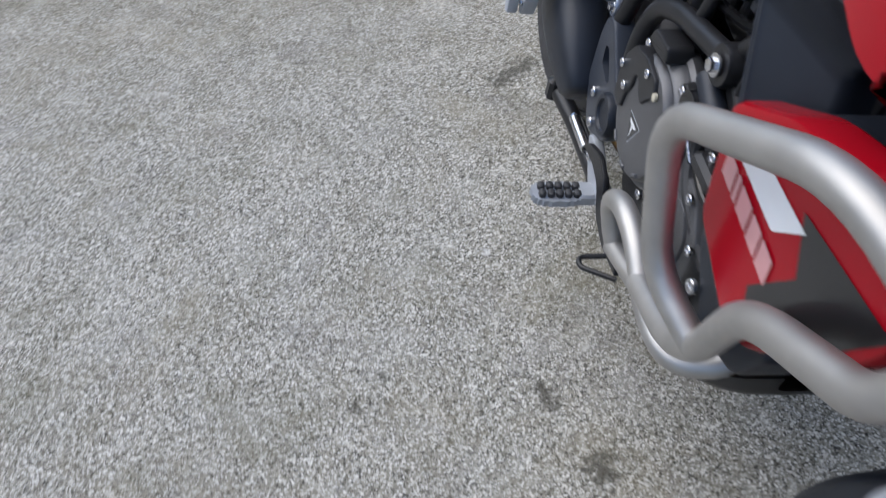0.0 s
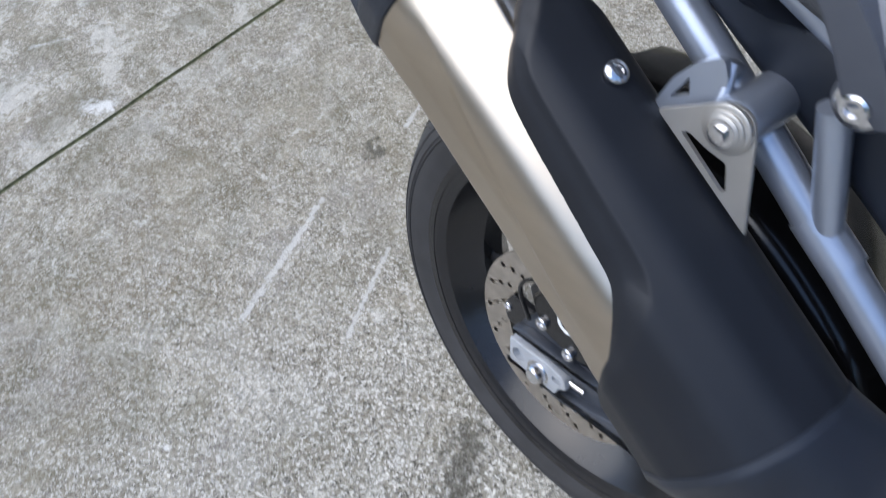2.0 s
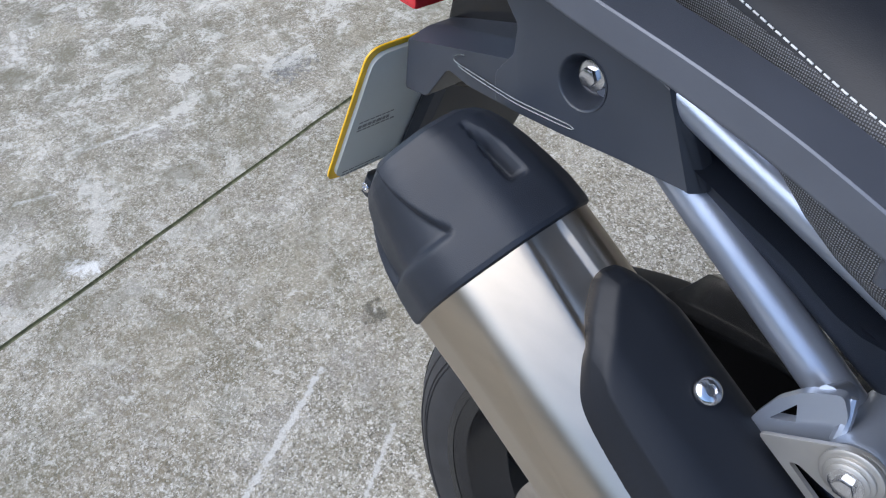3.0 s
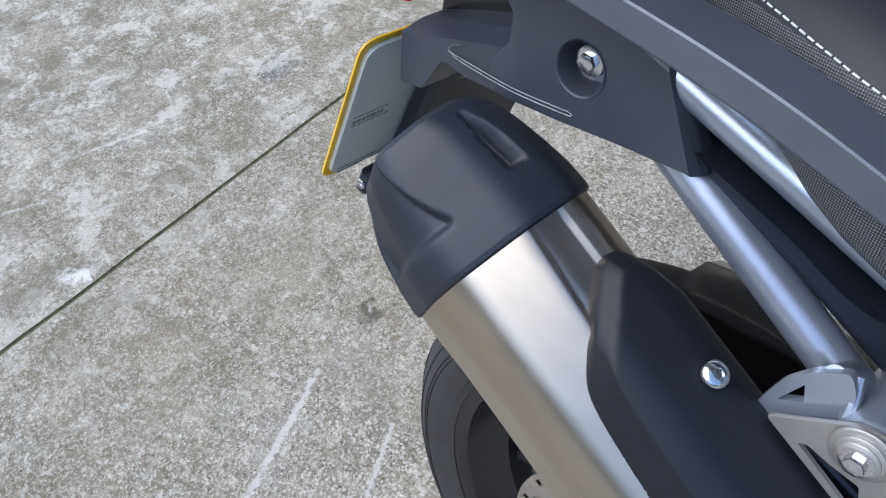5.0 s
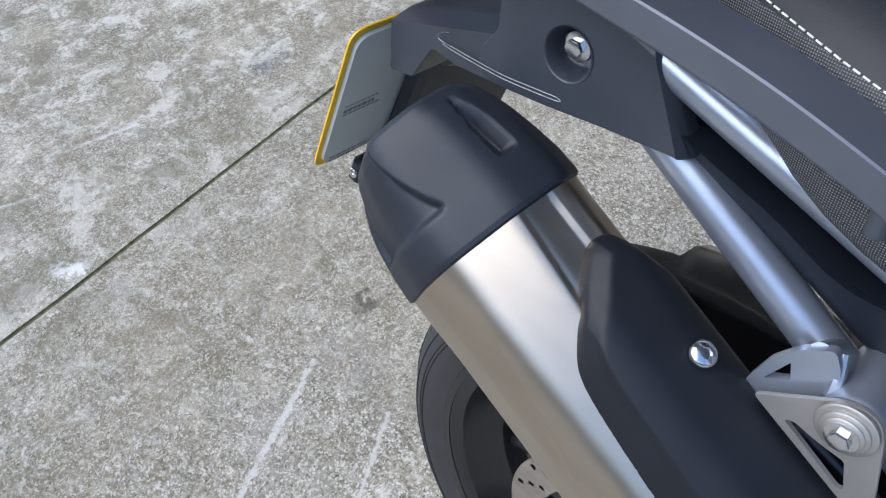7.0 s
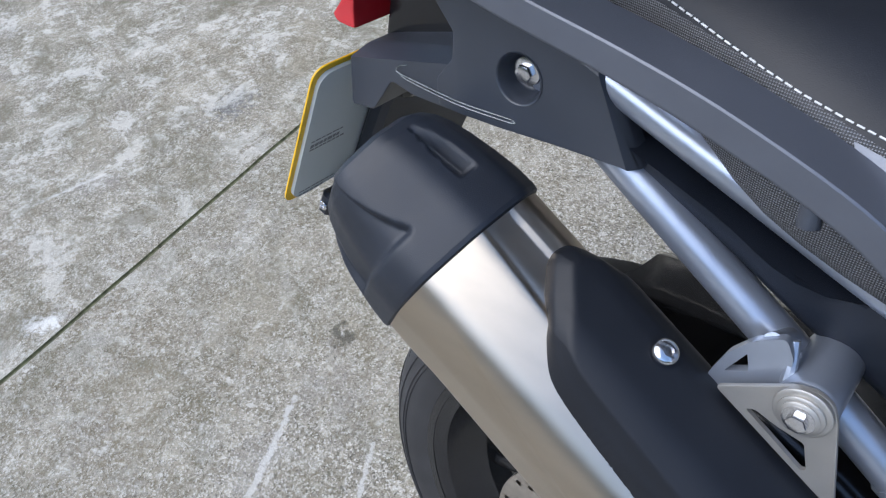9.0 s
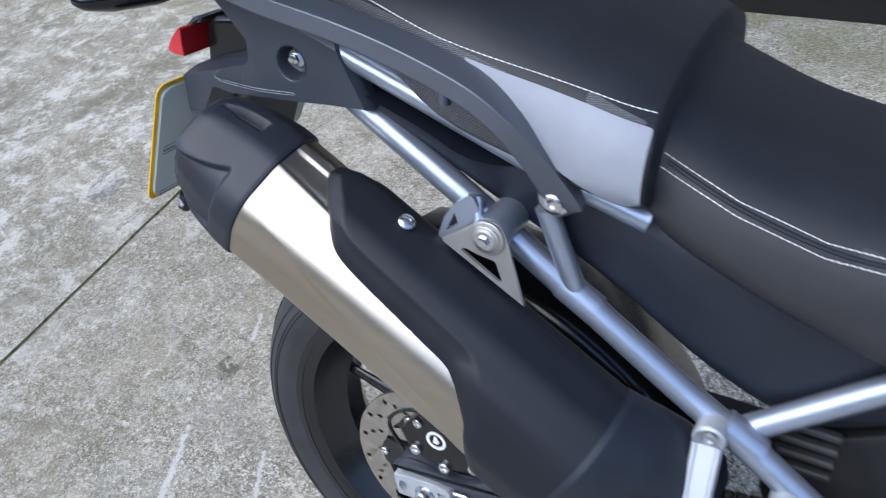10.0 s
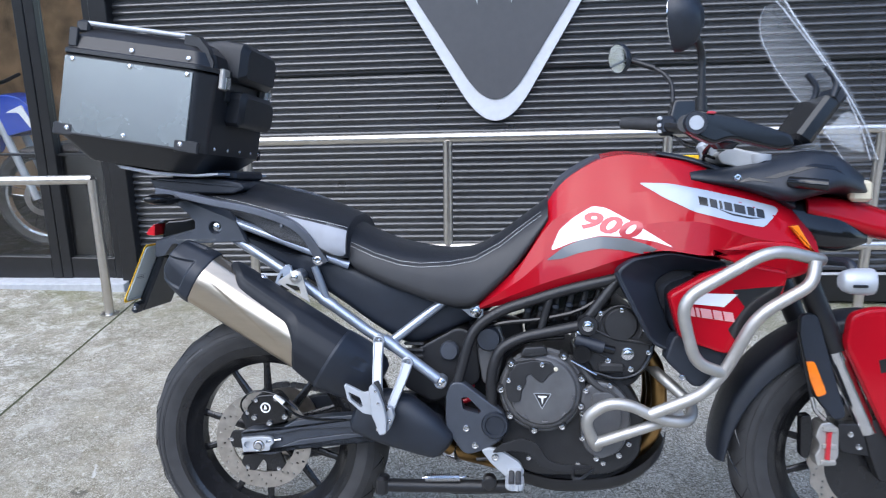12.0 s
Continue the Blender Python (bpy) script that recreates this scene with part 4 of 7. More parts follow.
# heat shield over the upper, inner and front part; its rear edge runs slanting along the outer side
def heat_shield():
    qa, qb = rounded([(a, c, 0) for a, c in SEC], 0.0055, 8, True), rounded([(a, c, 0) for a, c in FULL], 0.009, 8, True)
    cols = []
    for i in range(len(qa)):
        a0, a1, b0, b1 = qa[i], qa[(i + 1) % len(qa)], qb[i], qb[(i + 1) % len(qb)]
        m = max(1, math.ceil(max((a1 - a0).length, (b1 - b0).length) / 0.0011))
        cols += [(a0.lerp(a1, k / m), b0.lerp(b1, k / m)) for k in range(m)]
    # way round the section, and where the rear edge lies along the silencer
    mid = [a.lerp(c, 0.4) for a, c in cols]
    way = [0.0]
    for p, q in zip(mid, mid[1:]):
        way.append(way[-1] + (q - p).length)
    limit = [(0.0, -0.128), (0.012, -0.14), (0.025, -0.182), (0.037, -0.189), (0.06, -0.2), (0.0824, -0.21), (0.1, -0.222), (0.1095, -0.231), (0.12, -0.243), (0.1255, -0.251), (0.1282, -0.262), (0.1292, -0.278), (0.1308, -0.311), (0.1322, -0.341), (0.1338, -0.367), (0.1352, -0.381), (0.1378, -0.392),
             (0.1423, -0.4005), (0.1493, -0.411), (0.1595, -0.4215), (0.171, -0.433), (0.181, -0.442), (0.188, -0.4455), (0.20, -0.4435), (0.215, -0.43), (0.24, -0.40), (0.30, -0.38), (0.36, -0.2), (0.40, -0.128), (0.45, -0.128)]
    edge = [table(w, limit) for w in way]
    for _ in range(4):
        edge = [(edge[i - 1] + 2 * edge[i] + edge[(i + 1) % len(edge)]) / 4 for i in range(len(edge))]
    fine = np.linspace(0, len(way) - 1, 4000)
    line_w, line_s = np.interp(fine, range(len(way)), way), np.interp(fine, range(len(way)), edge)
    bm = bmesh.new()
    stations = [-0.456 + (-0.118 + 0.456) * i / 250 for i in range(251)]
    grid = []
    for (pa, pb), w, s0 in zip(cols, way, edge):
        col = []
        for s in stations:
            gap = (line_w - w) ** 2 + (line_s - s) ** 2
            at = int(np.argmin(gap))
            d = float(np.sqrt(gap[at]))
            if s < s0 and d > 0.006:
                col.append(None)
                continue
            qa_, qb_, ss = pa, pb, s
            if d < 0.0009:
                i0, f = int(fine[at]), float(fine[at]) % 1.0
                i1 = (i0 + 1) % len(cols)
                qa_, qb_, ss, d = cols[i0][0].lerp(cols[i1][0], f), cols[i0][1].lerp(cols[i1][1], f), float(line_s[at]), 0.0
            d = -d if s < s0 else d
            t = table(d, [(-0.006, -0.9), (-0.0015, -0.45), (0.0, 0.12), (0.0012, 0.36), (0.003, 0.53), (0.0105, 0.93), (0.0125, 0.985), (0.0145, 1.0), (1.0, 1.0)])
            p = qa_.lerp(qb_, t)
            col.append(bm.verts.new(exh(ss, p.x, p.y)))
        grid.append(col)
    for i in range(len(grid)):
        a, c = grid[i], grid[(i + 1) % len(grid)]
        for q in range(len(a) - 1):
            f = [v for v in (a[q], c[q], c[q + 1], a[q + 1]) if v]
            if len(f) > 2:
                bm.faces.new(f)
    return bm


part("heat_shield", heat_shield(), "shield", exhaust, "matte black silencer heat shield", smooth=55)


def shroud_dent(s, y, v):
    return 0.004 * step(-0.068, -0.062, s) * step(-0.038, -0.045, s) * step(0.617, 0.622, v) * step(0.645, 0.64, v) if y < -0.2 else 0.0


part("front_shroud", skin([(-0.121, 0.97), (-0.12, 1.02), (-0.113, 1.03), (-0.085, 1.01, 0.012), (-0.06, 0.98, 0.022), (-0.03, 0.9, 0.034), (-0.008, 0.78, 0.042), (0.006, 0.62, 0.045), (0.01, 0.4, 0.045)], FULL, r=0.016, fine=4, dent=shroud_dent), "plastic", exhaust, smooth=60)


def link_cover():
    rings = []
    for x, z, w, h, t in ((0.255, 0.435, 0.02, 0.03, 20), (0.268, 0.437, 0.036, 0.05, 20), (0.31, 0.435, 0.045, 0.066, 25), (0.36, 0.42, 0.047, 0.07, 35), (0.415, 0.393, 0.043, 0.058, 38), (0.45, 0.373, 0.036, 0.047, 40), (0.472, 0.360, 0.03, 0.038, 40), (0.481, 0.354, 0.02, 0.024, 40)):
        ring = []
        for k in range(24):
            a = 2 * math.pi * k / 24
            c, s = math.cos(a), math.sin(a)
            yy = -0.165 + w * (abs(c) ** 0.7) * (1 if c > 0 else -1)
            up = h * (abs(s) ** 0.7) * (1 if s > 0 else -1)
            ring.append((x + up * math.sin(radians(t)), yy, z + up * math.cos(radians(t))))
        rings.append(ring)
    return loft(bmesh.new(), rings)


part("link_pipe_cover", link_cover(), "plastic", exhaust, "black moulded link pipe cover", smooth=60)
part("link_pipe", tube([(0.455, -0.145, 0.368), (0.50, -0.112, 0.33), (0.60, -0.06, 0.29)], 0.02), "gold", exhaust, "heat-tinted link pipe")
part("pipe_clamp", lathe([(0.02, -0.012), (0.028, -0.012), (0.028, 0.012), (0.02, 0.012)], 0, 0, 20), "chrome", exhaust).matrix_basis = pose(0.502, -0.111, 0.33, 0, 0, 60) @ pose(0, 0, 0, 0, 0, 0)
bolts(exhaust, [tuple(exh(-0.361, -0.19, 0.676))], 0.0082, "dome", (-75, 30, 0))

# ---- subframe
sub = empty("subframe", Matrix(), "", "")
sub.parent = bike
for sgn in (-1, 1):
    q = sgn
    part("main_tube", tube([(-0.10, 0.131 * q, 0.880), (-0.03, 0.136 * q, 0.8373), (0.09, 0.1405 * q, 0.7637), (0.15, 0.139 * q, 0.7216), (0.29, 0.138 * q, 0.6242), (0.34, 0.144 * q, 0.600), (0.458, 0.15 * q, 0.5185)], 0.0132, 0.05, 20), "silver", sub)
    part("upper_tube", tube([(-0.12, 0.139 * q, 0.917), (-0.02, 0.1455 * q, 0.8825), (0.12, 0.151 * q, 0.8335), (0.17, 0.150 * q, 0.816), (0.236, 0.1435 * q, 0.792)], 0.0108, 0.05, 18), "silver", sub)
    part("strut", tube([(0.152, 0.1505 * q, 0.788), (0.181, 0.139 * q, 0.700)], 0.0098, seg=18), "silver", sub)
    part("strut", tube([(0.325, 0.132 * q, 0.592), (0.48, 0.110 * q, 0.7155)], 0.0118, seg=18), "silver", sub)
    for p, r in (((0.182, 0.138 * q, 0.699), 0.0145), ((0.337, 0.142 * q, 0.602), 0.0152)):
        part("weld", tube([Vector(p) + Vector((-0.016, 0, 0.010)), Vector(p) + Vector((0.016, 0, -0.010))], r, seg=18), "silver", sub)
    part("lug", lathe([(0.008, -0.017), (0.0145, -0.017), (0.0165, -0.012), (0.0165, 0.012), (0.0145, 0.017), (0.008, 0.017)], 0.463, 0.510, 24, y0=0.133 * q), "silver", sub)
bolts(sub, [(0.463, -0.150, 0.510)], 0.0108, "flange")
# silencer hanger: a boss on the tube, a webbed gusset, a triangular steel bracket
HX, HZ = 0.1135, 0.765


def near_hanger(pts):
    return [(HX + a, HZ + c) for a, c in pts]


def slab(pts, t, corner=0.004):
    """A flat plate through points in space, laid into their common plane, t thick."""
    pts = [Vector(p) for p in pts]
    mid = sum(pts, Vector()) / len(pts)
    n = sum(((a - mid).cross(c - mid) for a, c in zip(pts, pts[1:] + pts[:1])), Vector()).normalized()
    pts = rounded([p - n * (p - mid).dot(n) for p in pts], corner, 4, True)
    return loft(bmesh.new(), [[p + n * (k * t / 2) for p in pts] for k in (-1, 1)])


part("boss", lathe([(0.012, -0.178), (0.0152, -0.178), (0.0163, -0.1755), (0.0163, -0.128), (0.012, -0.12)], HX, HZ, 40), "silver", sub)
gusset = part("gusset", slab([(0.0633, -0.1692, 0.7368), (0.0602, -0.1690, 0.7426), (0.0596, -0.1689, 0.7484), (0.0658, -0.1684, 0.7679), (0.0766, -0.1678, 0.7838), (0.0921, -0.1675, 0.7947), (0.0990, -0.1678, 0.7836), (0.1, -0.1691, 0.7597)], 0.006), "silver", sub, smooth=40)
carve(gusset, slab([(0.0675, -0.1685, 0.7551), (0.0762, -0.1685, 0.7739), (0.0798, -0.1685, 0.7630)], 0.03, 0.001))
part("gusset_web", tube([(0.086, -0.168, 0.786), (0.090, -0.146, 0.776)], 0.0062, seg=14), "silver", sub)
part("weld", tube([(0.0945, -0.162, 0.789), (0.0985, -0.168, 0.778), (0.0995, -0.172, 0.768)], 0.0036, 0.01, 10), "silver", sub)
hang = part("hanger_bracket", prism(near_hanger([(-0.0465, -0.0145), (-0.018, 0.0055), (-0.0075, 0.013), (0.003, 0.0155), (0.0115, 0.0125), (0.0166, 0.003), (0.0306, -0.0475), (0.0345, -0.061), (0.0315, -0.0595)]), -0.1815, -0.1785, 0.0007, corner=0.004), "bar", exhaust, "triangular steel silencer bracket")
carve(hang, prism(near_hanger([(-0.0268, -0.0192), (-0.0219, -0.0166), (-0.0155, -0.0185), (-0.008, -0.0205), (0.0068, -0.0226), (0.0132, -0.0405), (0.0105, -0.0424)]), -0.20, -0.17, 0.0003, corner=0.002))
for d, r in ((0.0, 0.0155), (-0.0026, 0.0125), (-0.0045, 0.0105)):
    part("washer", lathe([(0.007, -0.1855), (r - 0.0015, -0.1855), (r, -0.1845), (r, -0.1825), (0.007, -0.182)], HX, HZ, 36, y0=d), "bar", exhaust)
bolts(exhaust, [(HX, -0.1905, HZ)], 0.0082, "hex")

# pillion peg hanger
hgr = empty("pillion_peg_hanger", Matrix(), "", "")
hgr.parent = bike


def strap(pts, widths, t, mat="alloy", name="arm"):
    """A flat cast arm with a shallow channel along its outer face."""
    pts = [Vector(p) for p in pts]
    rows = []
    for k in range(len(pts)):
        d = (pts[min(k + 1, len(pts) - 1)] - pts[max(k - 1, 0)]).normalized()
        n = Vector((0, 1, 0)).cross(d).normalized()
        o = n.cross(d).normalized()
        if o.y > 0:
            o = -o
        w = widths[k]
        rows.append([pts[k] + n * (w * a) + o * (t * b) for a, b in ((-1, -0.6), (-1, 0.6), (-0.85, 1), (-0.7, 1), (-0.55, 0.8), (0.55, 0.8), (0.7, 1), (0.85, 1), (1, 0.6), (1, -0.6), (0.8, -1), (-0.8, -1))])
    part(name, loft(bmesh.new(), rows), mat, hgr, smooth=25)


for (x, z), yy in (((0.314, 0.610), -0.160), ((0.384, 0.5595), -0.162)):
    part("arm_eye", lathe([(0.0075, -0.002), (0.0095, -0.004), (0.0122, -0.008), (0.0142, -0.006), (0.0142, 0.016), (0.0075, 0.016)], x, z, 32, y0=yy), "alloy", hgr)
    bolts(hgr, [(x, yy - 0.003, z)], 0.0072, "socket")
strap([(0.314, -0.167, 0.606), (0.316, -0.188, 0.571), (0.320, -0.212, 0.531), (0.326, -0.237, 0.485), (0.334, -0.245, 0.455)], [0.0128, 0.0120, 0.0115, 0.0115, 0.0115], 0.0075)
strap([(0.384, -0.168, 0.556), (0.378, -0.187, 0.532), (0.367, -0.212, 0.50), (0.352, -0.24, 0.458), (0.344, -0.246, 0.435)], [0.0128, 0.0116, 0.0108, 0.0105, 0.0105], 0.0075)
part("peg_clevis", prism([(0.336, 0.470), (0.350, 0.474), (0.362, 0.475), (0.3685, 0.4525), (0.356, 0.420), (0.345, 0.4165), (0.335, 0.43)], -0.258, -0.234, 0.003, corner=0.005), "alloy", hgr)
peg = part("pillion_peg", prism([(0.312, 0.526), (0.322, 0.535), (0.3345, 0.518), (0.3495, 0.4775), (0.3542, 0.456), (0.3544, 0.4195), (0.337, 0.415), (0.329, 0.44), (0.32, 0.459), (0.3143, 0.506)], -0.281, -0.262, 0.0045, corner=0.006), "alloy", hgr, "folded silver pillion footpeg")
bolts(hgr, [(0.3285, -0.281, 0.5185), (0.335, -0.281, 0.4905)], 0.0035)
part("rubber_pad", prism([(0.319, 0.533), (0.330, 0.5378), (0.339, 0.516), (0.3455, 0.492), (0.3530, 0.466), (0.347, 0.464), (0.332, 0.505)], -0.263, -0.248, 0.003, corner=0.003), "tyre", hgr, "black peg rubber")
for k in range(7):
    u = k / 6
    part("rubber_block", brick((0.3325 + 0.0195 * u, -0.2555, 0.527 - 0.056 * u), (0.006, 0.012, 0.0048), edge=0.0012), "tyre", hgr)
guard = part("heel_guard", prism([(0.2495, 0.523), (0.2545, 0.5268), (0.295, 0.508), (0.312, 0.512), (0.322, 0.48), (0.317, 0.455), (0.294, 0.4595), (0.2585, 0.4885)], -0.258, -0.246, 0.0025, corner=0.004), "alloy", hgr, "silver heel guard plate")
carve(guard, prism([(0.2605, 0.5095), (0.2885, 0.496), (0.2955, 0.4755), (0.290, 0.472), (0.2665, 0.4905)], -0.29, -0.23, 0.0005, corner=0.003))
part("hinge_pin", tube([(0.3335, -0.275, 0.428), (0.3335, -0.236, 0.432)], 0.0045, seg=12), "chrome", hgr)
bolts(hgr, [(0.3575, -0.260, 0.4434)], 0.006, "hex")

# ---- seat
rs = half_body([
    (0.236, [(-0.10, 0.79), (-0.145, 0.80), (-0.148, 0.82), (-0.135, 0.852), (-0.08, 0.885), (0, 0.893)]),
    (0.26, [(-0.10, 0.77), (-0.148, 0.78), (-0.152, 0.81), (-0.135, 0.845), (-0.08, 0.872), (0, 0.88)]),
    (0.34, [(-0.10, 0.735), (-0.15, 0.745), (-0.155, 0.775), (-0.14, 0.815), (-0.08, 0.842), (0, 0.849)]),
    (0.45, [(-0.10, 0.698), (-0.148, 0.71), (-0.153, 0.745), (-0.138, 0.797), (-0.08, 0.824), (0, 0.831)]),
    (0.53, [(-0.09, 0.684), (-0.142, 0.70), (-0.147, 0.735), (-0.130, 0.802), (-0.08, 0.829), (0, 0.836)]),
    (0.59, [(-0.09, 0.73), (-0.138, 0.745), (-0.14, 0.775), (-0.120, 0.828), (-0.07, 0.858), (0, 0.866)]),
    (0.65, [(-0.09, 0.80), (-0.128, 0.81), (-0.13, 0.835), (-0.108, 0.875), (-0.06, 0.903), (0, 0.911)]),
    (0.715, [(-0.08, 0.90), (-0.11, 0.905), (-0.112, 0.92), (-0.09, 0.94), (-0.05, 0.957), (0, 0.963)])])
rseat = part("rider_seat", rs, "seatside", bike, "black vinyl rider seat with white stitching", smooth=70)
ps = half_body([
    (-0.16, [(-0.08, 0.925), (-0.12, 0.93), (-0.124, 0.942), (-0.10, 0.965), (-0.05, 0.985), (0, 0.992)]),
    (-0.05, [(-0.09, 0.898), (-0.118, 0.90), (-0.128, 0.916), (-0.126, 0.952), (-0.07, 0.981), (0, 0.989)]),
    (0.06, [(-0.10, 0.852), (-0.165, 0.858), (-0.172, 0.89), (-0.15, 0.935), (-0.075, 0.963), (0, 0.97)]),
    (0.16, [(-0.10, 0.822), (-0.168, 0.828), (-0.178, 0.865), (-0.158, 0.905), (-0.08, 0.937), (0, 0.944)]),
    (0.21, [(-0.10, 0.808), (-0.170, 0.815), (-0.182, 0.85), (-0.164, 0.888), (-0.085, 0.918), (0, 0.925)]),
    (0.238, [(-0.10, 0.805), (-0.168, 0.815), (-0.180, 0.845), (-0.162, 0.878), (-0.085, 0.905), (0, 0.912)])])
pseat = part("pillion_seat", ps, "seat", bike, "black pillion seat with pale grey side panel", smooth=70)

# ---- tank and side panels
tk = half_body(ny=1, secs=[
    (0.555, [(-0.12, 0.688), (-0.128, 0.692), (-0.13, 0.70), (-0.12, 0.705), (-0.06, 0.71), (0, 0.71)]),
    (0.65, [(-0.13, 0.712), (-0.145, 0.735), (-0.145, 0.765), (-0.125, 0.80), (-0.06, 0.81), (0, 0.81)]),
    (0.725, [(-0.13, 0.738), (-0.145, 0.765), (-0.138, 0.83), (-0.118, 0.905), (-0.072, 0.968), (0, 0.984)]),
    (0.80, [(-0.13, 0.758), (-0.15, 0.79), (-0.14, 0.86), (-0.118, 0.94), (-0.075, 1.035), (0, 1.05)]),
    (0.88, [(-0.14, 0.788), (-0.165, 0.82), (-0.16, 0.89), (-0.138, 0.97), (-0.085, 1.065), (0, 1.078)]),
    (0.97, [(-0.15, 0.836), (-0.20, 0.846), (-0.192, 0.91), (-0.155, 0.98), (-0.09, 1.06), (0, 1.072)]),
    (1.06, [(-0.15, 0.826), (-0.218, 0.838), (-0.212, 0.91), (-0.17, 0.975), (-0.10, 1.045), (0, 1.058)]),
    (1.16, [(-0.15, 0.82), (-0.205, 0.845), (-0.218, 0.88), (-0.18, 0.95), (-0.11, 1.005), (0, 1.018)]),
    (1.25, [(-0.14, 0.825), (-0.20, 0.84), (-0.208, 0.865), (-0.178, 0.91), (-0.12, 0.96), (0, 0.975)]),
    (1.32, [(-0.12, 0.828), (-0.165, 0.833), (-0.17, 0.845), (-0.15, 0.87), (-0.10, 0.90), (0, 0.915)])])
tank = part("fuel_tank", tk, "red", bike, "glossy red fuel tank with white and grey graphics", smooth=16)
from mathutils.bvhtree import BVHTree


def bvh_of(ob):
    return BVHTree.FromPolygons([v.co for v in ob.data.vertices], [p.vertices for p in ob.data.polygons])


def drape(bm, tree, off, cell=0.01):
    """Lays a flat figure in the x-z plane on the right-hand side of a body."""
    xs = [v.co.x for v in bm.verts]
    zs = [v.co.z for v in bm.verts]
    for lo, hi, ax in ((min(xs), max(xs), 0), (min(zs), max(zs), 2)):
        k = int((hi - lo) / cell)
        for i in range(1, k + 1):
            co, no = Vector((0, 0, 0)), Vector((0, 0, 0))
            co[ax], no[ax] = lo + (hi - lo) * i / (k + 1), 1
            bmesh.ops.bisect_plane(bm, geom=bm.verts[:] + bm.edges[:] + bm.faces[:], plane_co=co, plane_no=no)
    bmesh.ops.triangulate(bm, faces=bm.faces)
    for v in bm.verts:
        hit = tree.ray_cast(Vector((v.co.x, -1, v.co.z)), Vector((0, 1, 0)))
        v.co.y = (hit[0].y if hit[0] else -0.15) - off
    return bm


def figure(outline, smooth_corner=0.0):
    bm = bmesh.new()
    o = outline
    if smooth_corner:
        o = [(q.x, q.y) for q in rounded([(a, c, 0) for a, c in o], smooth_corner, 4, True)]
    bm.faces.new([bm.verts.new((x, 0, z)) for x, z in o])
    return bm


def decal(name, outline, tree, mat, parent, off=0.0012, corner=0.0, label=""):
    ob = part(name, drape(figure(outline, corner), tree, off), mat, parent, label, smooth=80)
    return ob


def lettering(text, size, m, shear=0.0, bold=0.0):
    cu = bpy.data.curves.new("lettering", "FONT")
    cu.body, cu.size, cu.shear, cu.resolution_u, cu.offset = text, size, shear, 3, bold
    ob = new("lettering", cu)
    me = ob.to_mesh().copy()
    bpy.data.objects.remove(ob)
    bm = bmesh.new()
    bm.from_mesh(me)
    bm.transform(m)
    bpy.data.meshes.remove(me)
    return bm


TANK = bvh_of(tank)
decal("white_panel", [(0.722, 0.835), (0.742, 0.885), (0.775, 0.915), (0.818, 0.943), (0.848, 0.940), (0.90, 0.912), (0.995, 0.853), (0.955, 0.866), (0.89, 0.874), (0.833, 0.874), (0.775, 0.858)], TANK, "white", tank, 0.0012, 0.01, "white tank graphic")
decal("grey_stripe", [(0.712, 0.813), (0.752, 0.845), (0.79, 0.862), (0.835, 0.872), (0.89, 0.870), (0.94, 0.858), (0.972, 0.842), (0.93, 0.836), (0.88, 0.843), (0.84, 0.845), (0.79, 0.833), (0.75, 0.818)], TANK, "grey", tank, 0.0014, 0.006, "dark grey tank stripe")
nine = lettering("900", 0.062, Matrix.Translation((0.783, 0, 0.895)) @ pose(0, 0, 0, 0, 11, 0) @ pose(0, 0, 0, 90, 0, 0) @ Matrix.Diagonal((1.42, 0.92, 1, 1)), 0.3, 0.0021)
part("number_900", drape(nine, TANK, 0.0022, 0.02), "reddec", tank, "red figures reading 900", smooth=80)
decal("silver_panel", [(0.922, 0.999), (0.99, 0.998), (1.06, 0.985), (1.15, 0.966), (1.225, 0.948), (1.232, 0.94), (1.188, 0.902), (1.12, 0.915), (1.04, 0.934), (0.975, 0.966)], TANK, "silverdec", tank, 0.0012, 0.008, "silver blue tank graphic")
x0 = 1.050
for w in (0.019, 0.016, 0.006, 0.017, 0.024, 0.016, 0.017):
    z0 = 0.9695 - 0.205 * (x0 - 1.05)
    decal("logo_bar", [(x0, z0), (x0 + w, z0 - 0.205 * w), (x0 + w + 0.001, z0 - 0.205 * w - 0.019), (x0 + 0.001, z0 - 0.019)], TANK, "blackdec", tank, 0.002)
    x0 += w + 0.0045
decal("logo_swoosh", [(1.085, 0.944), (1.12, 0.932), (1.16, 0.924), (1.19, 0.922), (1.16, 0.9205), (1.12, 0.928)], TANK, "blackdec", tank, 0.002)
pad = bmesh.new()
pad_rows = []
for i in range(17):
    u = i / 16
    x, hw = 0.716 + 0.124 * u, 0.078 - 0.02 * u
    ring = []
    for k in range(13):
        y = hw * (k / 6 - 1)
        z = TANK.ray_cast(Vector((x, y, 1.3)), Vector((0, 0, -1)))[0].z
        ring.append((x, y, z + (0.0035 if 0 < k < 12 else -0.001)))
    pad_rows.append(ring)
loft(pad, pad_rows, caps=False, closed=False)
part("tank_pad", pad, "plastic_grey", tank, "dark grey rubber tank pad", smooth=60)

# seat seams, stitching, side panels
SEAM = [(0.236, 0.846), (0.299, 0.819), (0.362, 0.801), (0.411, 0.796), (0.479, 0.800), (0.54, 0.812), (0.60, 0.846), (0.65, 0.886), (0.715, 0.936)]
PSEAM = [(-0.16, 0.955), (-0.05, 0.938), (0.06, 0.915), (0.10, 0.907), (0.19, 0.889), (0.242, 0.876)]


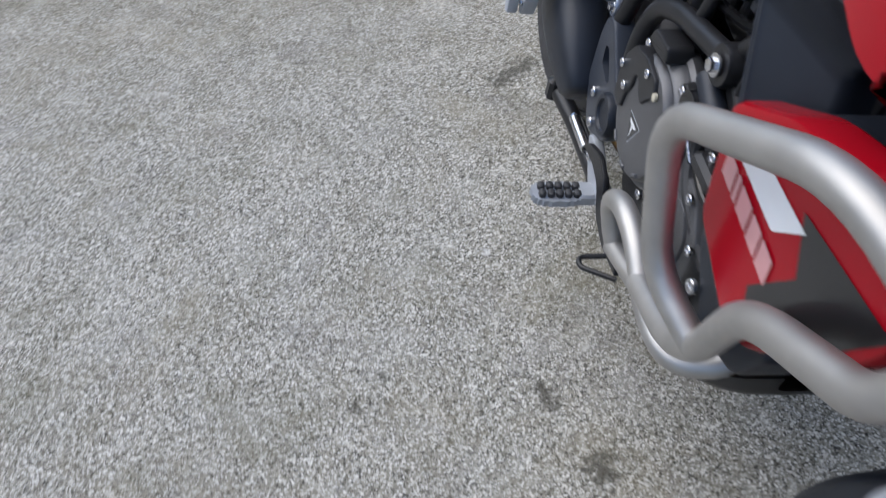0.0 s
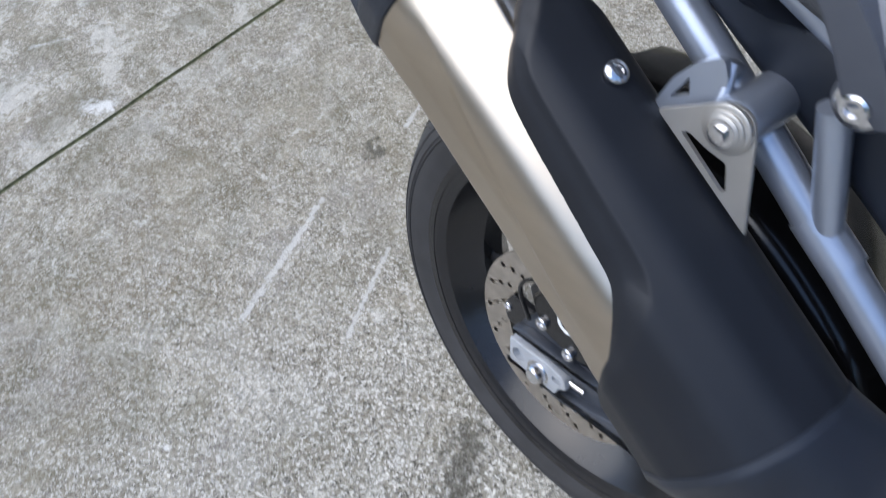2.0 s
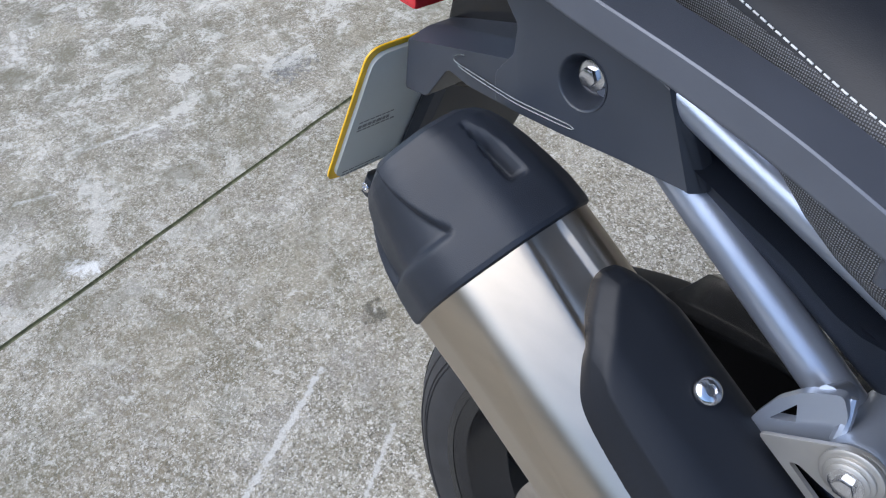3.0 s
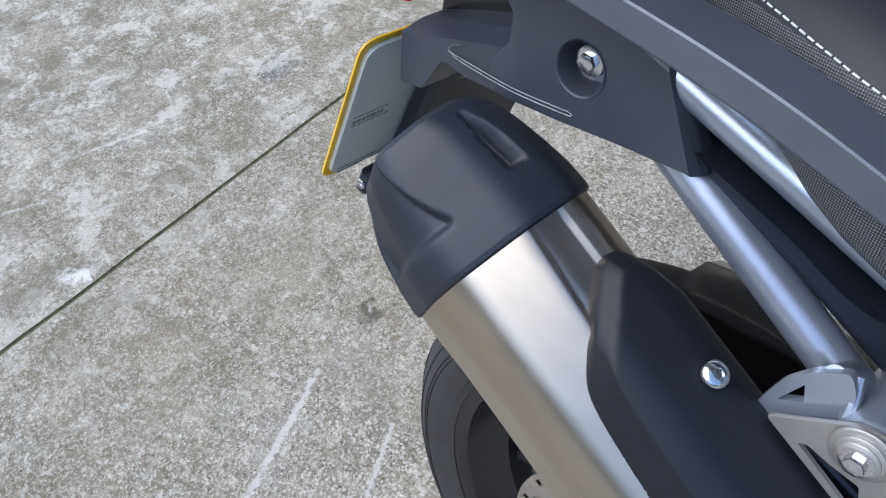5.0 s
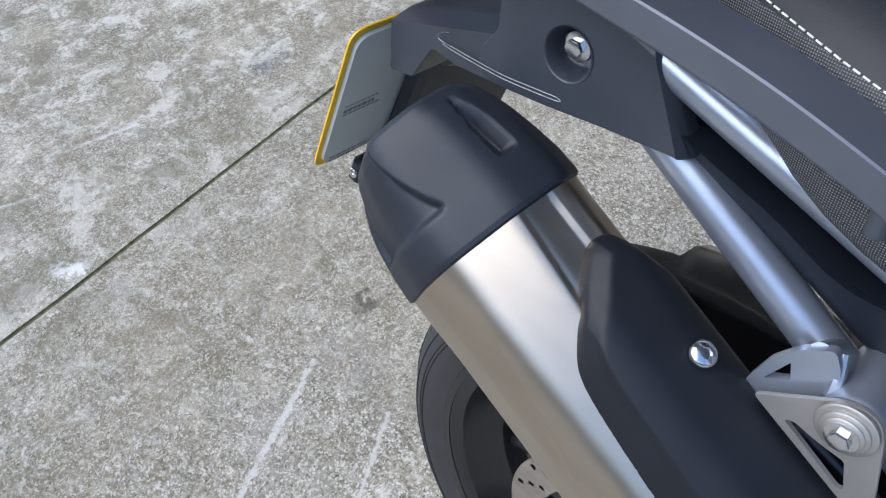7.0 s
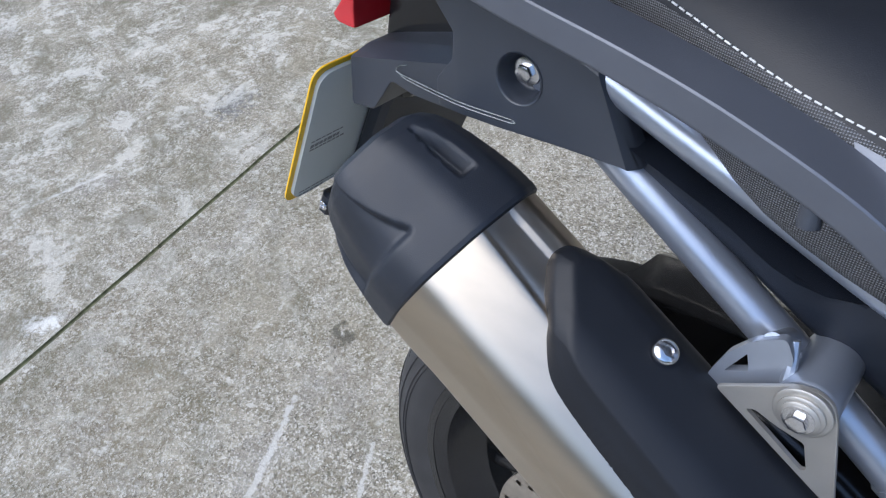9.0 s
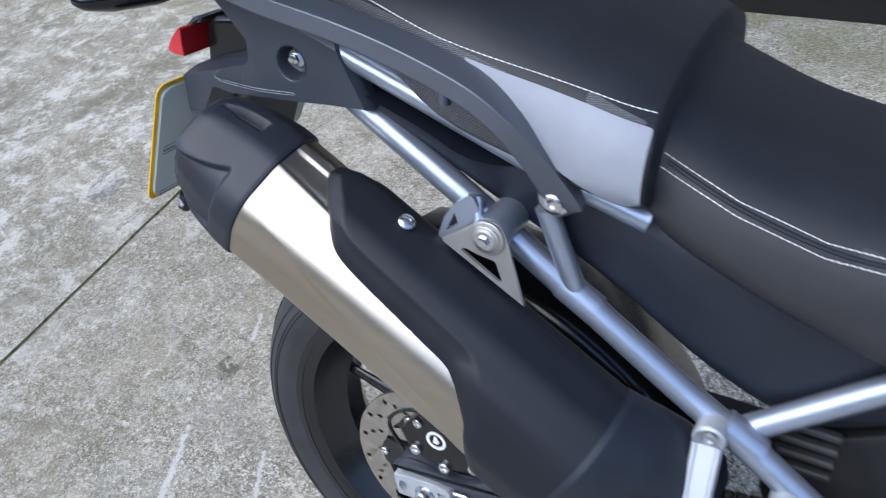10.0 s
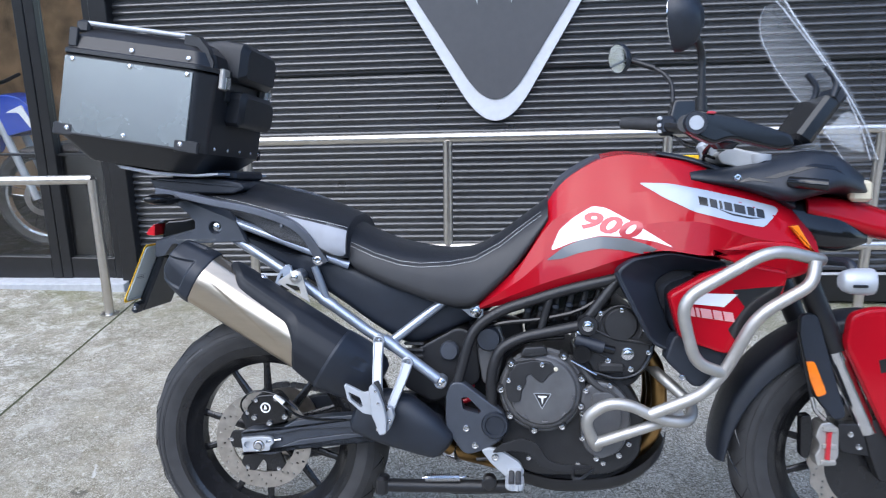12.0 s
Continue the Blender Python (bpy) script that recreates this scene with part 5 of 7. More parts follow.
def two_tone(ob, seam, mat):
    ob.data.materials.append(MAT[mat])
    for p in ob.data.polygons:
        if p.center.z > table(p.center.x, seam):
            p.material_index = 1


def stitches(ob, seam, dz, x0, x1, gap=0.005):
    tree = bvh_of(ob)
    bm = bmesh.new()
    x = x0
    while x < x1:
        pts = []
        for u in (0.0, 0.7):
            xx = x + gap * u
            z = table(xx, seam) + dz
            hit = tree.ray_cast(Vector((xx, -1, z)), Vector((0, 1, 0)))
            if hit[0]:
                pts.append(hit[0] + Vector((0, -0.0006, 0)))
        if len(pts) == 2:
            sweep(bm, pts, 0.00055, 5)
        x += gap
    part("stitching", bm, "thread", ob, "white seam stitching")


two_tone(rseat, SEAM, "seat")
stitches(rseat, SEAM, 0.004, 0.24, 0.70)
stitches(rseat, SEAM, -0.005, 0.24, 0.70)
rib = bmesh.new()
tr = bvh_of(rseat)
sweep(rib, [tr.ray_cast(Vector((x, -1, z)), Vector((0, 1, 0)))[0] + Vector((0, 0.001, 0)) for x, z in [(q.x, q.y) for q in catmull([(a, c, 0) for a, c in SEAM[:-1]], 6)][1:]], 0.0024, 8)
part("seam_welt", rib, "seat", rseat)
pseat.data.materials[0] = MAT["mesh"]
two_tone(pseat, PSEAM, "seat")
for p in pseat.data.polygons:
    if p.center.x > 0.232:
        p.material_index = 1
stitches(pseat, PSEAM, 0.0065, -0.12, 0.235)
tr = bvh_of(pseat)
decal("side_inlay", [(0.086, 0.9115), (0.14, 0.900), (0.19, 0.889), (0.236, 0.8775), (0.2355, 0.822), (0.225, 0.8165), (0.205, 0.819), (0.17, 0.838), (0.13, 0.866)], tr, "seatwhite", pseat, 0.0022, 0.003, "pale grey textured side inlay")

spn = half_body([
    (-0.06, [(-0.09, 0.845), (-0.13, 0.848), (-0.142, 0.857), (-0.142, 0.868), (-0.140, 0.871), (0, 0.872)]),
    (0.03, [(-0.10, 0.803), (-0.128, 0.808), (-0.14, 0.82), (-0.144, 0.837), (-0.142, 0.840), (0, 0.841)]),
    (0.10, [(-0.10, 0.764), (-0.126, 0.77), (-0.138, 0.785), (-0.144, 0.814), (-0.142, 0.817), (0, 0.818)]),
    (0.20, [(-0.09, 0.70), (-0.122, 0.715), (-0.13, 0.745), (-0.128, 0.80), (-0.06, 0.81), (0, 0.81)]),
    (0.30, [(-0.08, 0.63), (-0.115, 0.645), (-0.128, 0.68), (-0.128, 0.765), (-0.06, 0.78), (0, 0.78)]),
    (0.38, [(-0.08, 0.592), (-0.10, 0.605), (-0.112, 0.64), (-0.114, 0.735), (-0.06, 0.75), (0, 0.75)]),
    (0.45, [(-0.07, 0.612), (-0.09, 0.622), (-0.098, 0.65), (-0.098, 0.71), (-0.06, 0.725), (0, 0.725)]),
    (0.54, [(-0.06, 0.655), (-0.072, 0.662), (-0.078, 0.672), (-0.078, 0.69), (-0.05, 0.70), (0, 0.70)])])
part("side_panel", spn, "plastic", bike, "dark side panel under the seat", smooth=60)
bolts(bike, [(0.544, -0.094, 0.677)], 0.0135, "hex")
part("frame_lug", prism([(0.495, 0.693), (0.53, 0.699), (0.564, 0.693), (0.562, 0.661), (0.535, 0.661)], -0.093, -0.082, 0.003, corner=0.01), "alloy", bike)

# ---- main frame
fr = empty("main_frame", Matrix(), "", "")
fr.parent = bike
for sgn in (-1, 1):
    y = sgn * 0.14
    part("upper_tube", tube([(1.12, y * 0.9, 0.84), (0.885, y, 0.775), (0.755, y, 0.742), (0.60, y, 0.688), (0.538, y, 0.64), (0.505, y * 1.05, 0.51)], 0.0132, 0.05, 18), "frame", fr)
    part("lower_tube", tube([(0.812, y * 1.04, 0.663), (0.66, y * 1.04, 0.628), (0.605, y * 1.06, 0.60), (0.586, y * 1.08, 0.54), (0.588, y * 1.05, 0.455)], 0.0132, 0.045, 18), "frame", fr)
    part("cross_tube", tube([(0.806, y, 0.668), (0.88, y, 0.77)], 0.0132), "frame", fr)
    part("strut_tube", tube([(0.70, y, 0.635), (0.725, y, 0.73)], 0.009), "frame", fr)
    part("node", lathe([(0.01, -0.02), (0.022, -0.02), (0.024, -0.014), (0.024, 0.015), (0.02, 0.02)], 0.812, 0.662, 28, y0=y * 1.02), "frame", fr)
bolts(fr, [(0.812, -0.168, 0.662)], 0.012, "hex")
heel = part("heel_plate", prism([(0.477, 0.482), (0.490, 0.514), (0.517, 0.518), (0.585, 0.468), (0.618, 0.447), (0.633, 0.412), (0.614, 0.375), (0.567, 0.347), (0.526, 0.335), (0.478, 0.399)], -0.163, -0.128, 0.006, corner=0.018), "plastic_grey", fr, "black moulded frame cover plate")
carve(heel, prism([(0.515, 0.478), (0.53, 0.482), (0.565, 0.448), (0.558, 0.44), (0.52, 0.45)], -0.19, -0.10, 0.001, corner=0.006))
part("pivot_cap", lathe([(0.005, -0.168), (0.022, -0.168), (0.024, -0.172), (0.03, -0.172), (0.033, -0.166), (0.033, -0.15)], 0.598, 0.415, 36), "plastic", fr)
bolts(fr, [(0.529, -0.165, 0.404), (0.551, -0.165, 0.363)], 0.0085, "socket")

# ---- engine
eng = empty("engine", Matrix(), "", "")
eng.parent = bike
part("crankcase", prism([(0.60, 0.40), (0.62, 0.55), (0.70, 0.60), (0.80, 0.585), (0.90, 0.54), (0.96, 0.45), (0.95, 0.33), (0.88, 0.285), (0.70, 0.275), (0.62, 0.31)], -0.125, 0.14, 0.02, corner=0.03), "engine", eng)
part("cylinder_block", prism([(0.78, 0.56), (0.84, 0.70), (0.90, 0.712), (0.97, 0.655), (0.975, 0.58), (0.92, 0.50)], -0.125, 0.14, 0.015, corner=0.03), "engine", eng)
part("cylinder_head_cover", prism([(0.80, 0.598), (0.835, 0.695), (0.90, 0.707), (0.952, 0.668), (0.966, 0.617), (0.943, 0.558), (0.892, 0.525), (0.84, 0.535)], -0.145, -0.118, 0.007, corner=0.02), "engine", eng)
part("cam_boss", lathe([(0.008, -0.152), (0.036, -0.152), (0.04, -0.148), (0.042, -0.14)], 0.89, 0.665, 36), "engine", eng)
part("head_seam", tube([(0.82, -0.146, 0.655), (0.87, -0.148, 0.632), (0.935, -0.148, 0.625), (0.962, -0.146, 0.62)], 0.0035, 0.02, 8), "engine", eng)
part("head_rib", tube([(0.825, -0.146, 0.60), (0.86, -0.147, 0.585), (0.90, -0.147, 0.545)], 0.003, 0.02, 8), "engine", eng)
part("pickup_body", tube([(0.785, -0.15, 0.627), (0.85, -0.155, 0.61)], 0.0145, seg=16), "plastic", eng)
part("pickup_plug", tube([(0.84, -0.155, 0.612), (0.875, -0.15, 0.603)], 0.010, seg=14), "gloss", eng)
part("thermostat", brick((0.87, -0.15, 0.563), (0.06, 0.03, 0.022), edge=0.006), "engine", eng)
part("water_pipe", tube([(0.83, -0.152, 0.55), (0.885, -0.155, 0.535), (0.935, -0.15, 0.548), (0.965, -0.145, 0.60), (0.97, -0.14, 0.65)], 0.005, 0.04, 10), "gloss", eng)
part("steel_link", tube([(0.775, -0.16, 0.578), (0.835, -0.158, 0.545)], 0.0025, seg=8), "chrome", eng)
bolts(eng, [(0.862, -0.152, 0.578), (0.915, -0.152, 0.56), (0.80, -0.15, 0.53), (0.79, -0.15, 0.64)], 0.0075)
cx, cz = 0.709, 0.500
part("clutch_flange", lathe([(0.03, -0.125), (0.100, -0.125), (0.103, -0.13), (0.103, -0.14), (0.098, -0.145), (0.03, -0.145)], cx, cz, 56), "cover", eng)
part("clutch_cover", lathe([(0.03, -0.14), (0.095, -0.14), (0.093, -0.152), (0.088, -0.160), (0.080, -0.165), (0.04, -0.167)], cx, cz, 56), "cover", eng, "round charcoal clutch cover with a triangular badge")
part("clutch_boss", lathe([(0.03, -0.163), (0.082, -0.163), (0.081, -0.169), (0.077, -0.1735), (0.067, -0.175), (0.03, -0.1755)], cx, cz + 0.003, 64), "cover", eng)
for k in range(5):
    a = radians(200 + 38 * k)
    part("boss_notch", brick((0, 0, 0), (0.016, 0.008, 0.006), edge=0.002, m=pose(cx + 0.073 * math.cos(a), -0.1735, cz + 0.003 + 0.073 * math.sin(a), 0, 90 - math.degrees(a), 0)), "cover", eng)
# dark upper part of the cover, its lower edge stepped round the badge
upper = [(-0.091, -0.004), (-0.098, 0.032), (-0.091, 0.066), (-0.069, 0.094), (-0.025, 0.104), (0.020, 0.100), (0.036, 0.081), (0.017, 0.066), (0.0, 0.044), (-0.015, 0.051), (-0.032, 0.068), (-0.043, 0.061), (-0.042, 0.042), (-0.054, 0.022), (-0.056, -0.005), (-0.074, -0.010)]
part("clutch_housing_top", prism([(cx + a * 0.9, cz - 0.016 + c * 0.92) for a, c in upper], -0.150, -0.180, 0.004, corner=0.006), "engine", eng, "satin black upper cover")
part("paint_mark", lathe([(0.001, -0.1809), (0.0042, -0.1806), (0.0055, -0.1797), (0.0055, -0.176)], cx + 0.030, cz + 0.060, 14), "lens_clear", eng, "pale yellow paint mark")
part("filler_neck", prism([(cx - 0.055, cz + 0.085), (cx - 0.045, cz + 0.108), (cx + 0.005, cz + 0.112), (cx + 0.012, cz + 0.092), (cx - 0.02, cz + 0.086)], -0.172, -0.135, 0.005, corner=0.008), "engine", eng)
bolts(eng, [(cx - 0.080, -0.181, cz + 0.030), (cx - 0.055, -0.181, cz + 0.013), (cx - 0.002, -0.181, cz + 0.070)], 0.0062)
for o, m, d in (([(-0.0215, 0.0165), (0.0215, 0.0165), (0, -0.0225)], "alloy", 0), ([(-0.0188, 0.0150), (0.0188, 0.0150), (0, -0.0192)], "blackdec", 0.0008), ([(-0.0115, 0.0105), (0.0115, 0.0105), (0.0085, 0.006), (0.003, 0.0055), (0.0, -0.012), (-0.003, 0.0055), (-0.0085, 0.006)], "white", 0.0014)):
    part("badge_layer", prism([(cx + a, cz - 0.016 + c) for a, c in o], -0.1745 - d, -0.1757 - d, 0.0003), m, eng)
for k in range(9):
    a = radians(20 + 40 * k)
    part("bolt_boss", lathe([(0.004, -0.155), (0.010, -0.155), (0.012, -0.145), (0.012, -0.12)], cx + 0.098 * math.cos(a), cz + 0.098 * math.sin(a), 16), "engine", eng)
    bolts(eng, [(cx + 0.098 * math.cos(a), -0.157, cz + 0.098 * math.sin(a))], 0.0072)
part("timing_cover", prism([(0.80, 0.50), (0.83, 0.53), (0.875, 0.525), (0.915, 0.485), (0.92, 0.42), (0.90, 0.36), (0.85, 0.335), (0.81, 0.36), (0.80, 0.42)], -0.155, -0.115, 0.008, corner=0.02), "cover", eng, "charcoal crankshaft cover")
bolts(eng, [(0.812, -0.158, 0.505), (0.868, -0.158, 0.52), (0.91, -0.158, 0.48), (0.913, -0.158, 0.40), (0.893, -0.158, 0.352), (0.84, -0.158, 0.342), (0.806, -0.158, 0.39), (0.805, -0.158, 0.45)], 0.007)
bolts(eng, [(0.907, -0.152, 0.596)], 0.014, "hex")
part("starter", lathe([(0.006, -0.17), (0.02, -0.17), (0.022, -0.16), (0.022, -0.06)], 0.80, 0.595, 24), "gloss", eng)
part("sump", prism([(0.63, 0.31), (0.95, 0.33), (0.92, 0.29), (0.86, 0.262), (0.66, 0.262)], -0.10, 0.10, 0.012, corner=0.02), "engine", eng)
part("skid_plate", half_body([(x, [(-0.5 * w, z), (-0.9 * w, z + 0.006), (-w, z + 0.035), (-0.97 * w, z + 0.037), (-0.86 * w, z + 0.012), (0, z + 0.008)]) for x, z, w in ((0.63, 0.256, 0.115), (0.75, 0.232, 0.122), (0.88, 0.244, 0.12), (0.95, 0.272, 0.108), (1.0, 0.312, 0.08), (1.022, 0.345, 0.04))]), "frame", bike, "black bash plate under the engine", smooth=45)
for i, y in enumerate((-0.075, 0.0, 0.075)):
    part("header_pipe", tube([(0.95, y, 0.60), (0.985, y, 0.56), (1.0, y, 0.47), (0.985, y * 0.8, 0.36), (0.90, y * 0.5, 0.29)], 0.019, 0.06, 14), "gold", exhaust, "heat-tinted exhaust header")
part("shock_reservoir", lathe([(0.004, -0.112), (0.020, -0.112), (0.024, -0.107), (0.024, -0.075), (0.027, -0.071), (0.027, -0.02)], 0.48, 0.579, 28), "plastic_grey", bike)
part("frame_cap", lathe([(0.004, -0.142), (0.026, -0.142), (0.029, -0.136), (0.029, -0.10)], 0.578, 0.618, 28), "plastic", bike)
part("shock_spring", helix((0.503, -0.055, 0.556), (0.516, -0.055, 0.44), 0.025, 0.0065, 4.5), "pink", bike, "red rear shock spring")
part("frame_casting", prism([(0.55, 0.65), (0.60, 0.66), (0.62, 0.60), (0.60, 0.50), (0.565, 0.50), (0.55, 0.58)], -0.115, -0.09, 0.006, corner=0.015), "cover", bike)
part("battery_box", prism([(0.36, 0.56), (0.50, 0.64), (0.55, 0.62), (0.56, 0.50), (0.44, 0.44), (0.36, 0.48)], -0.09, 0.09, 0.01, corner=0.02), "frame", bike)
# added black plate that closes the gap and keeps it dark
part("dark_gap_filler", prism([(0.40, 0.30), (0.38, 0.46), (0.44, 0.60), (0.56, 0.66), (0.66, 0.64), (0.68, 0.40), (0.62, 0.30)], 0.0, 0.06, 0.008, corner=0.02), "frame", bike)
for i in range(4):
    part("fuse_box_rib", brick((0.39, -0.094, 0.545 + 0.016 * i), (0.05, 0.01, 0.007), edge=0.002), "tyre", bike)
part("throttle_body", prism([(0.66, 0.63), (0.69, 0.72), (0.83, 0.76), (0.88, 0.72), (0.84, 0.66), (0.74, 0.62)], -0.10, 0.10, 0.01, corner=0.02), "gloss", bike)

for i in range(6):
    x = 0.665 + 0.033 * i
    part("injector", tube([(x, -0.108, 0.655 + 0.004 * i), (x + 0.012, -0.112, 0.715 + 0.006 * i)], 0.0085, seg=10), "engine", bike)
    part("injector_clip", brick((x + 0.006, -0.122, 0.69 + 0.005 * i), (0.016, 0.012, 0.014), edge=0.003), "plastic", bike)
part("wiring_loom", tube([(0.56, -0.125, 0.645), (0.62, -0.13, 0.66), (0.70, -0.128, 0.668), (0.79, -0.13, 0.69), (0.86, -0.125, 0.735)], 0.006, 0.03, 8), "gloss", bike)
part("wiring_loom", tube([(0.585, -0.12, 0.665), (0.64, -0.125, 0.70), (0.71, -0.12, 0.73)], 0.004, 0.03, 8), "gloss", bike)
part("coolant_hose", tube([(0.80, -0.14, 0.56), (0.83, -0.15, 0.52), (0.87, -0.15, 0.50), (0.93, -0.14, 0.47)], 0.009, 0.03, 10), "tyre", bike)
part("breather_hose", tube([(0.60, -0.10, 0.56), (0.63, -0.12, 0.60), (0.68, -0.125, 0.617), (0.76, -0.13, 0.628)], 0.005, 0.03, 8), "gloss", bike)
for i in range(5):
    part("cover_rib", brick((0, 0, 0), (0.03, 0.006, 0.005), edge=0.001, m=pose(0.86 + 0.002 * i, -0.156, 0.40 + 0.022 * i, 0, 20, 0)), "cover", eng)
part("cover_plate", prism([(0.825, 0.50), (0.868, 0.505), (0.895, 0.475), (0.897, 0.425), (0.87, 0.39), (0.83, 0.40)], -0.16, -0.15, 0.003, corner=0.012), "cover", eng)
part("sump_rib", tube([(0.66, -0.102, 0.30), (0.76, -0.108, 0.29), (0.88, -0.105, 0.31)], 0.004, 0.03, 8), "engine", eng)
bolts(eng, [(0.68, -0.127, 0.325), (0.74, -0.127, 0.31), (0.80, -0.127, 0.315), (0.86, -0.127, 0.32), (0.92, -0.127, 0.37), (0.64, -0.127, 0.36)], 0.0065)
part("head_arc", tube([(0.89 + 0.05 * math.cos(radians(a)), -0.1475, 0.66 + 0.05 * math.sin(radians(a))) for a in range(-30, 200, 15)], 0.0025, seg=8), "engine", eng)
bolts(eng, [(0.842, -0.148, 0.69), (0.945, -0.148, 0.655), (0.955, -0.148, 0.60), (0.89, -0.154, 0.70)], 0.006)

# ---- rear hugger
hug = bmesh.new()
rows = []
ARCH = [(-0.096, 0.290), (-0.092, 0.322), (-0.078, 0.340), (-0.05, 0.349), (-0.02, 0.345), (0.0, 0.337), (0.04, 0.330), (0.07, 0.315), (0.088, 0.285)]
for k in range(19):
    a = radians(18 + 4.6 * k)
    rows.append([(r * math.cos(a), y, RZ + r * math.sin(a)) for y, r in ARCH] + [((r - 0.003) * math.cos(a), y * 0.97, RZ + (r - 0.003) * math.sin(a)) for y, r in ARCH[::-1]])
loft(hug, rows)
part("rear_hugger", hug, "gloss", bike, "gloss black rear mudguard hugger")

# ---- tail, lamp, plate
def tail_y(x):
    return -0.157 + 0.12 * max(0.0, -0.14 - x)


def folded(outline, t, folds, edge=0.0025, corner=0.004):
    """A moulded panel that follows tail_y; folds: ((x, z), (x, z), slope), behind each line it turns inwards."""
    bm = prism(outline, 0.0, t, edge, corner)
    bmesh.ops.bisect_plane(bm, geom=bm.verts[:] + bm.edges[:] + bm.faces[:], plane_co=(-0.14, 0, 0), plane_no=(1, 0, 0))
    norms = []
    for a, c, slope in folds:
        n = Vector((c[1] - a[1], 0, a[0] - c[0])).normalized()
        norms.append((Vector((a[0], 0, a[1])), n, slope))
        bmesh.ops.bisect_plane(bm, geom=bm.verts[:] + bm.edges[:] + bm.faces[:], plane_co=(a[0], 0, a[1]), plane_no=n)
    for v in bm.verts:
        q = Vector((v.co.x, 0, v.co.z))
        drop = sum(max(0.0, (q - o).dot(n)) * s for o, n, s in norms)
        v.co.y = min(v.co.y + drop, t + 0.03) + tail_y(v.co.x)
    bmesh.ops.remove_doubles(bm, verts=bm.verts, dist=0.00005)
    bmesh.ops.triangulate(bm, faces=bm.faces)
    return bm


FIN = [(-0.2112, 0.9455), (-0.1776, 0.9495), (-0.1251, 0.9405), (-0.0621, 0.9195), (-0.0421, 0.8975), (-0.0133, 0.8447), (-0.0232, 0.846), (-0.0674, 0.844), (-0.1073, 0.841), (-0.1618, 0.839), (-0.164, 0.8575), (-0.1498, 0.8755), (-0.1493, 0.8935), (-0.1776, 0.9195)]
ARM = [(-0.136, 0.8800), (-0.19, 0.8655), (-0.241, 0.8520), (-0.259, 0.8462), (-0.261, 0.801), (-0.2344, 0.806), (-0.2122, 0.837), (-0.19, 0.8345), (-0.134, 0.839)]
for q in (-1, 1):
    fin = folded(FIN, 0.012, (((-0.0215, 0.8495), (-0.045, 0.8955), 2.0), ((-0.0455, 0.896), (-0.0865, 0.9115), 0.6)), 0.0016, 0.0025)
    arm = folded(ARM, 0.06, (((-0.140, 0.8735), (-0.259, 0.8405), 3.6),), 0.0015)
    for nm, bm in (("tail_panel", fin), ("plate_arm", arm)):
        if q > 0:
            bmesh.ops.scale(bm, vec=(1, -1, 1), verts=bm.verts)
        if nm == "plate_arm":
            bmesh.ops.translate(bm, vec=(0, -0.002 * q, 0), verts=bm.verts)
        tp = part(nm, bm, "plastic_grey", bike, "dark grey moulded tail side panel" if nm == "tail_panel" else "dark arm that carries the plate", smooth=28)
        if nm == "tail_panel" and q < 0:
            carve(tp, lathe([(0.0005, -0.12), (0.0158, -0.12), (0.0158, -0.19), (0.0005, -0.19)], -0.097, 0.8785, 40))
for pts in ([(-0.193, 0.8565), (-0.2, 0.854), (-0.203, 0.8485), (-0.183, 0.848), (-0.143, 0.8485), (-0.10, 0.8505)], [(-0.199, 0.8465), (-0.183, 0.8457), (-0.143, 0.8462), (-0.10, 0.8482), (-0.0995, 0.8505)]):
    pts = [(x, tail_y(x) - 0.0004, z) for x, z in [(p.x, p.y) for p in catmull([(a, c, 0) for a, c in pts], 5)]]
    part("trim_line", tube(pts, 0.0004, seg=6), "alu", bike)
part("bolt_recess", lathe([(0.0005, -0.1405), (0.0108, -0.1425), (0.0125, -0.1445), (0.0138, -0.150), (0.0152, -0.157), (0.0168, -0.1577), (0.0168, -0.1535), (0.0160, -0.134), (0.0005, -0.134)], -0.097, 0.8785, 40), "plastic_grey", bike, smooth=60)
part("tail_core", prism([(-0.27, 0.80), (-0.255, 0.89), (-0.20, 0.895), (-0.12, 0.92), (-0.02, 0.88), (-0.03, 0.85), (-0.20, 0.83), (-0.245, 0.79)], -0.10, 0.10, 0.006, corner=0.012), "gloss", bike)
part("washer", lathe([(0.003, -0.1445), (0.0092, -0.1462), (0.0098, -0.1448), (0.0098, -0.140)], -0.0965, 0.8808, 28), "chrome", bike)
bolts(bike, [(-0.0965, -0.1500, 0.8808)], 0.0086, "hex")
LAMP = [(-0.2690, 0.8525), (-0.2700, 0.870), (-0.2665, 0.8870), (-0.195, 0.9135), (-0.166, 0.893), (-0.158, 0.880), (-0.20, 0.866)]
housing = part("tail_lamp_housing", prism(LAMP, -0.132, 0.132, 0.003, corner=0.005), "plastic_grey", bike)
carve(housing, prism([(-0.2125, 0.889), (-0.187, 0.9075), (-0.164, 0.8935), (-0.1978, 0.8735)], -0.2, -0.095, 0.0005, corner=0.004))
part("tail_lamp", prism([(-0.2925, 0.8605), (-0.281, 0.875), (-0.270, 0.8845), (-0.2665, 0.883), (-0.2685, 0.868), (-0.2680, 0.8535), (-0.2875, 0.855)], -0.126, 0.126, 0.003, corner=0.004), "redlens", bike, "red tail lamp lens")
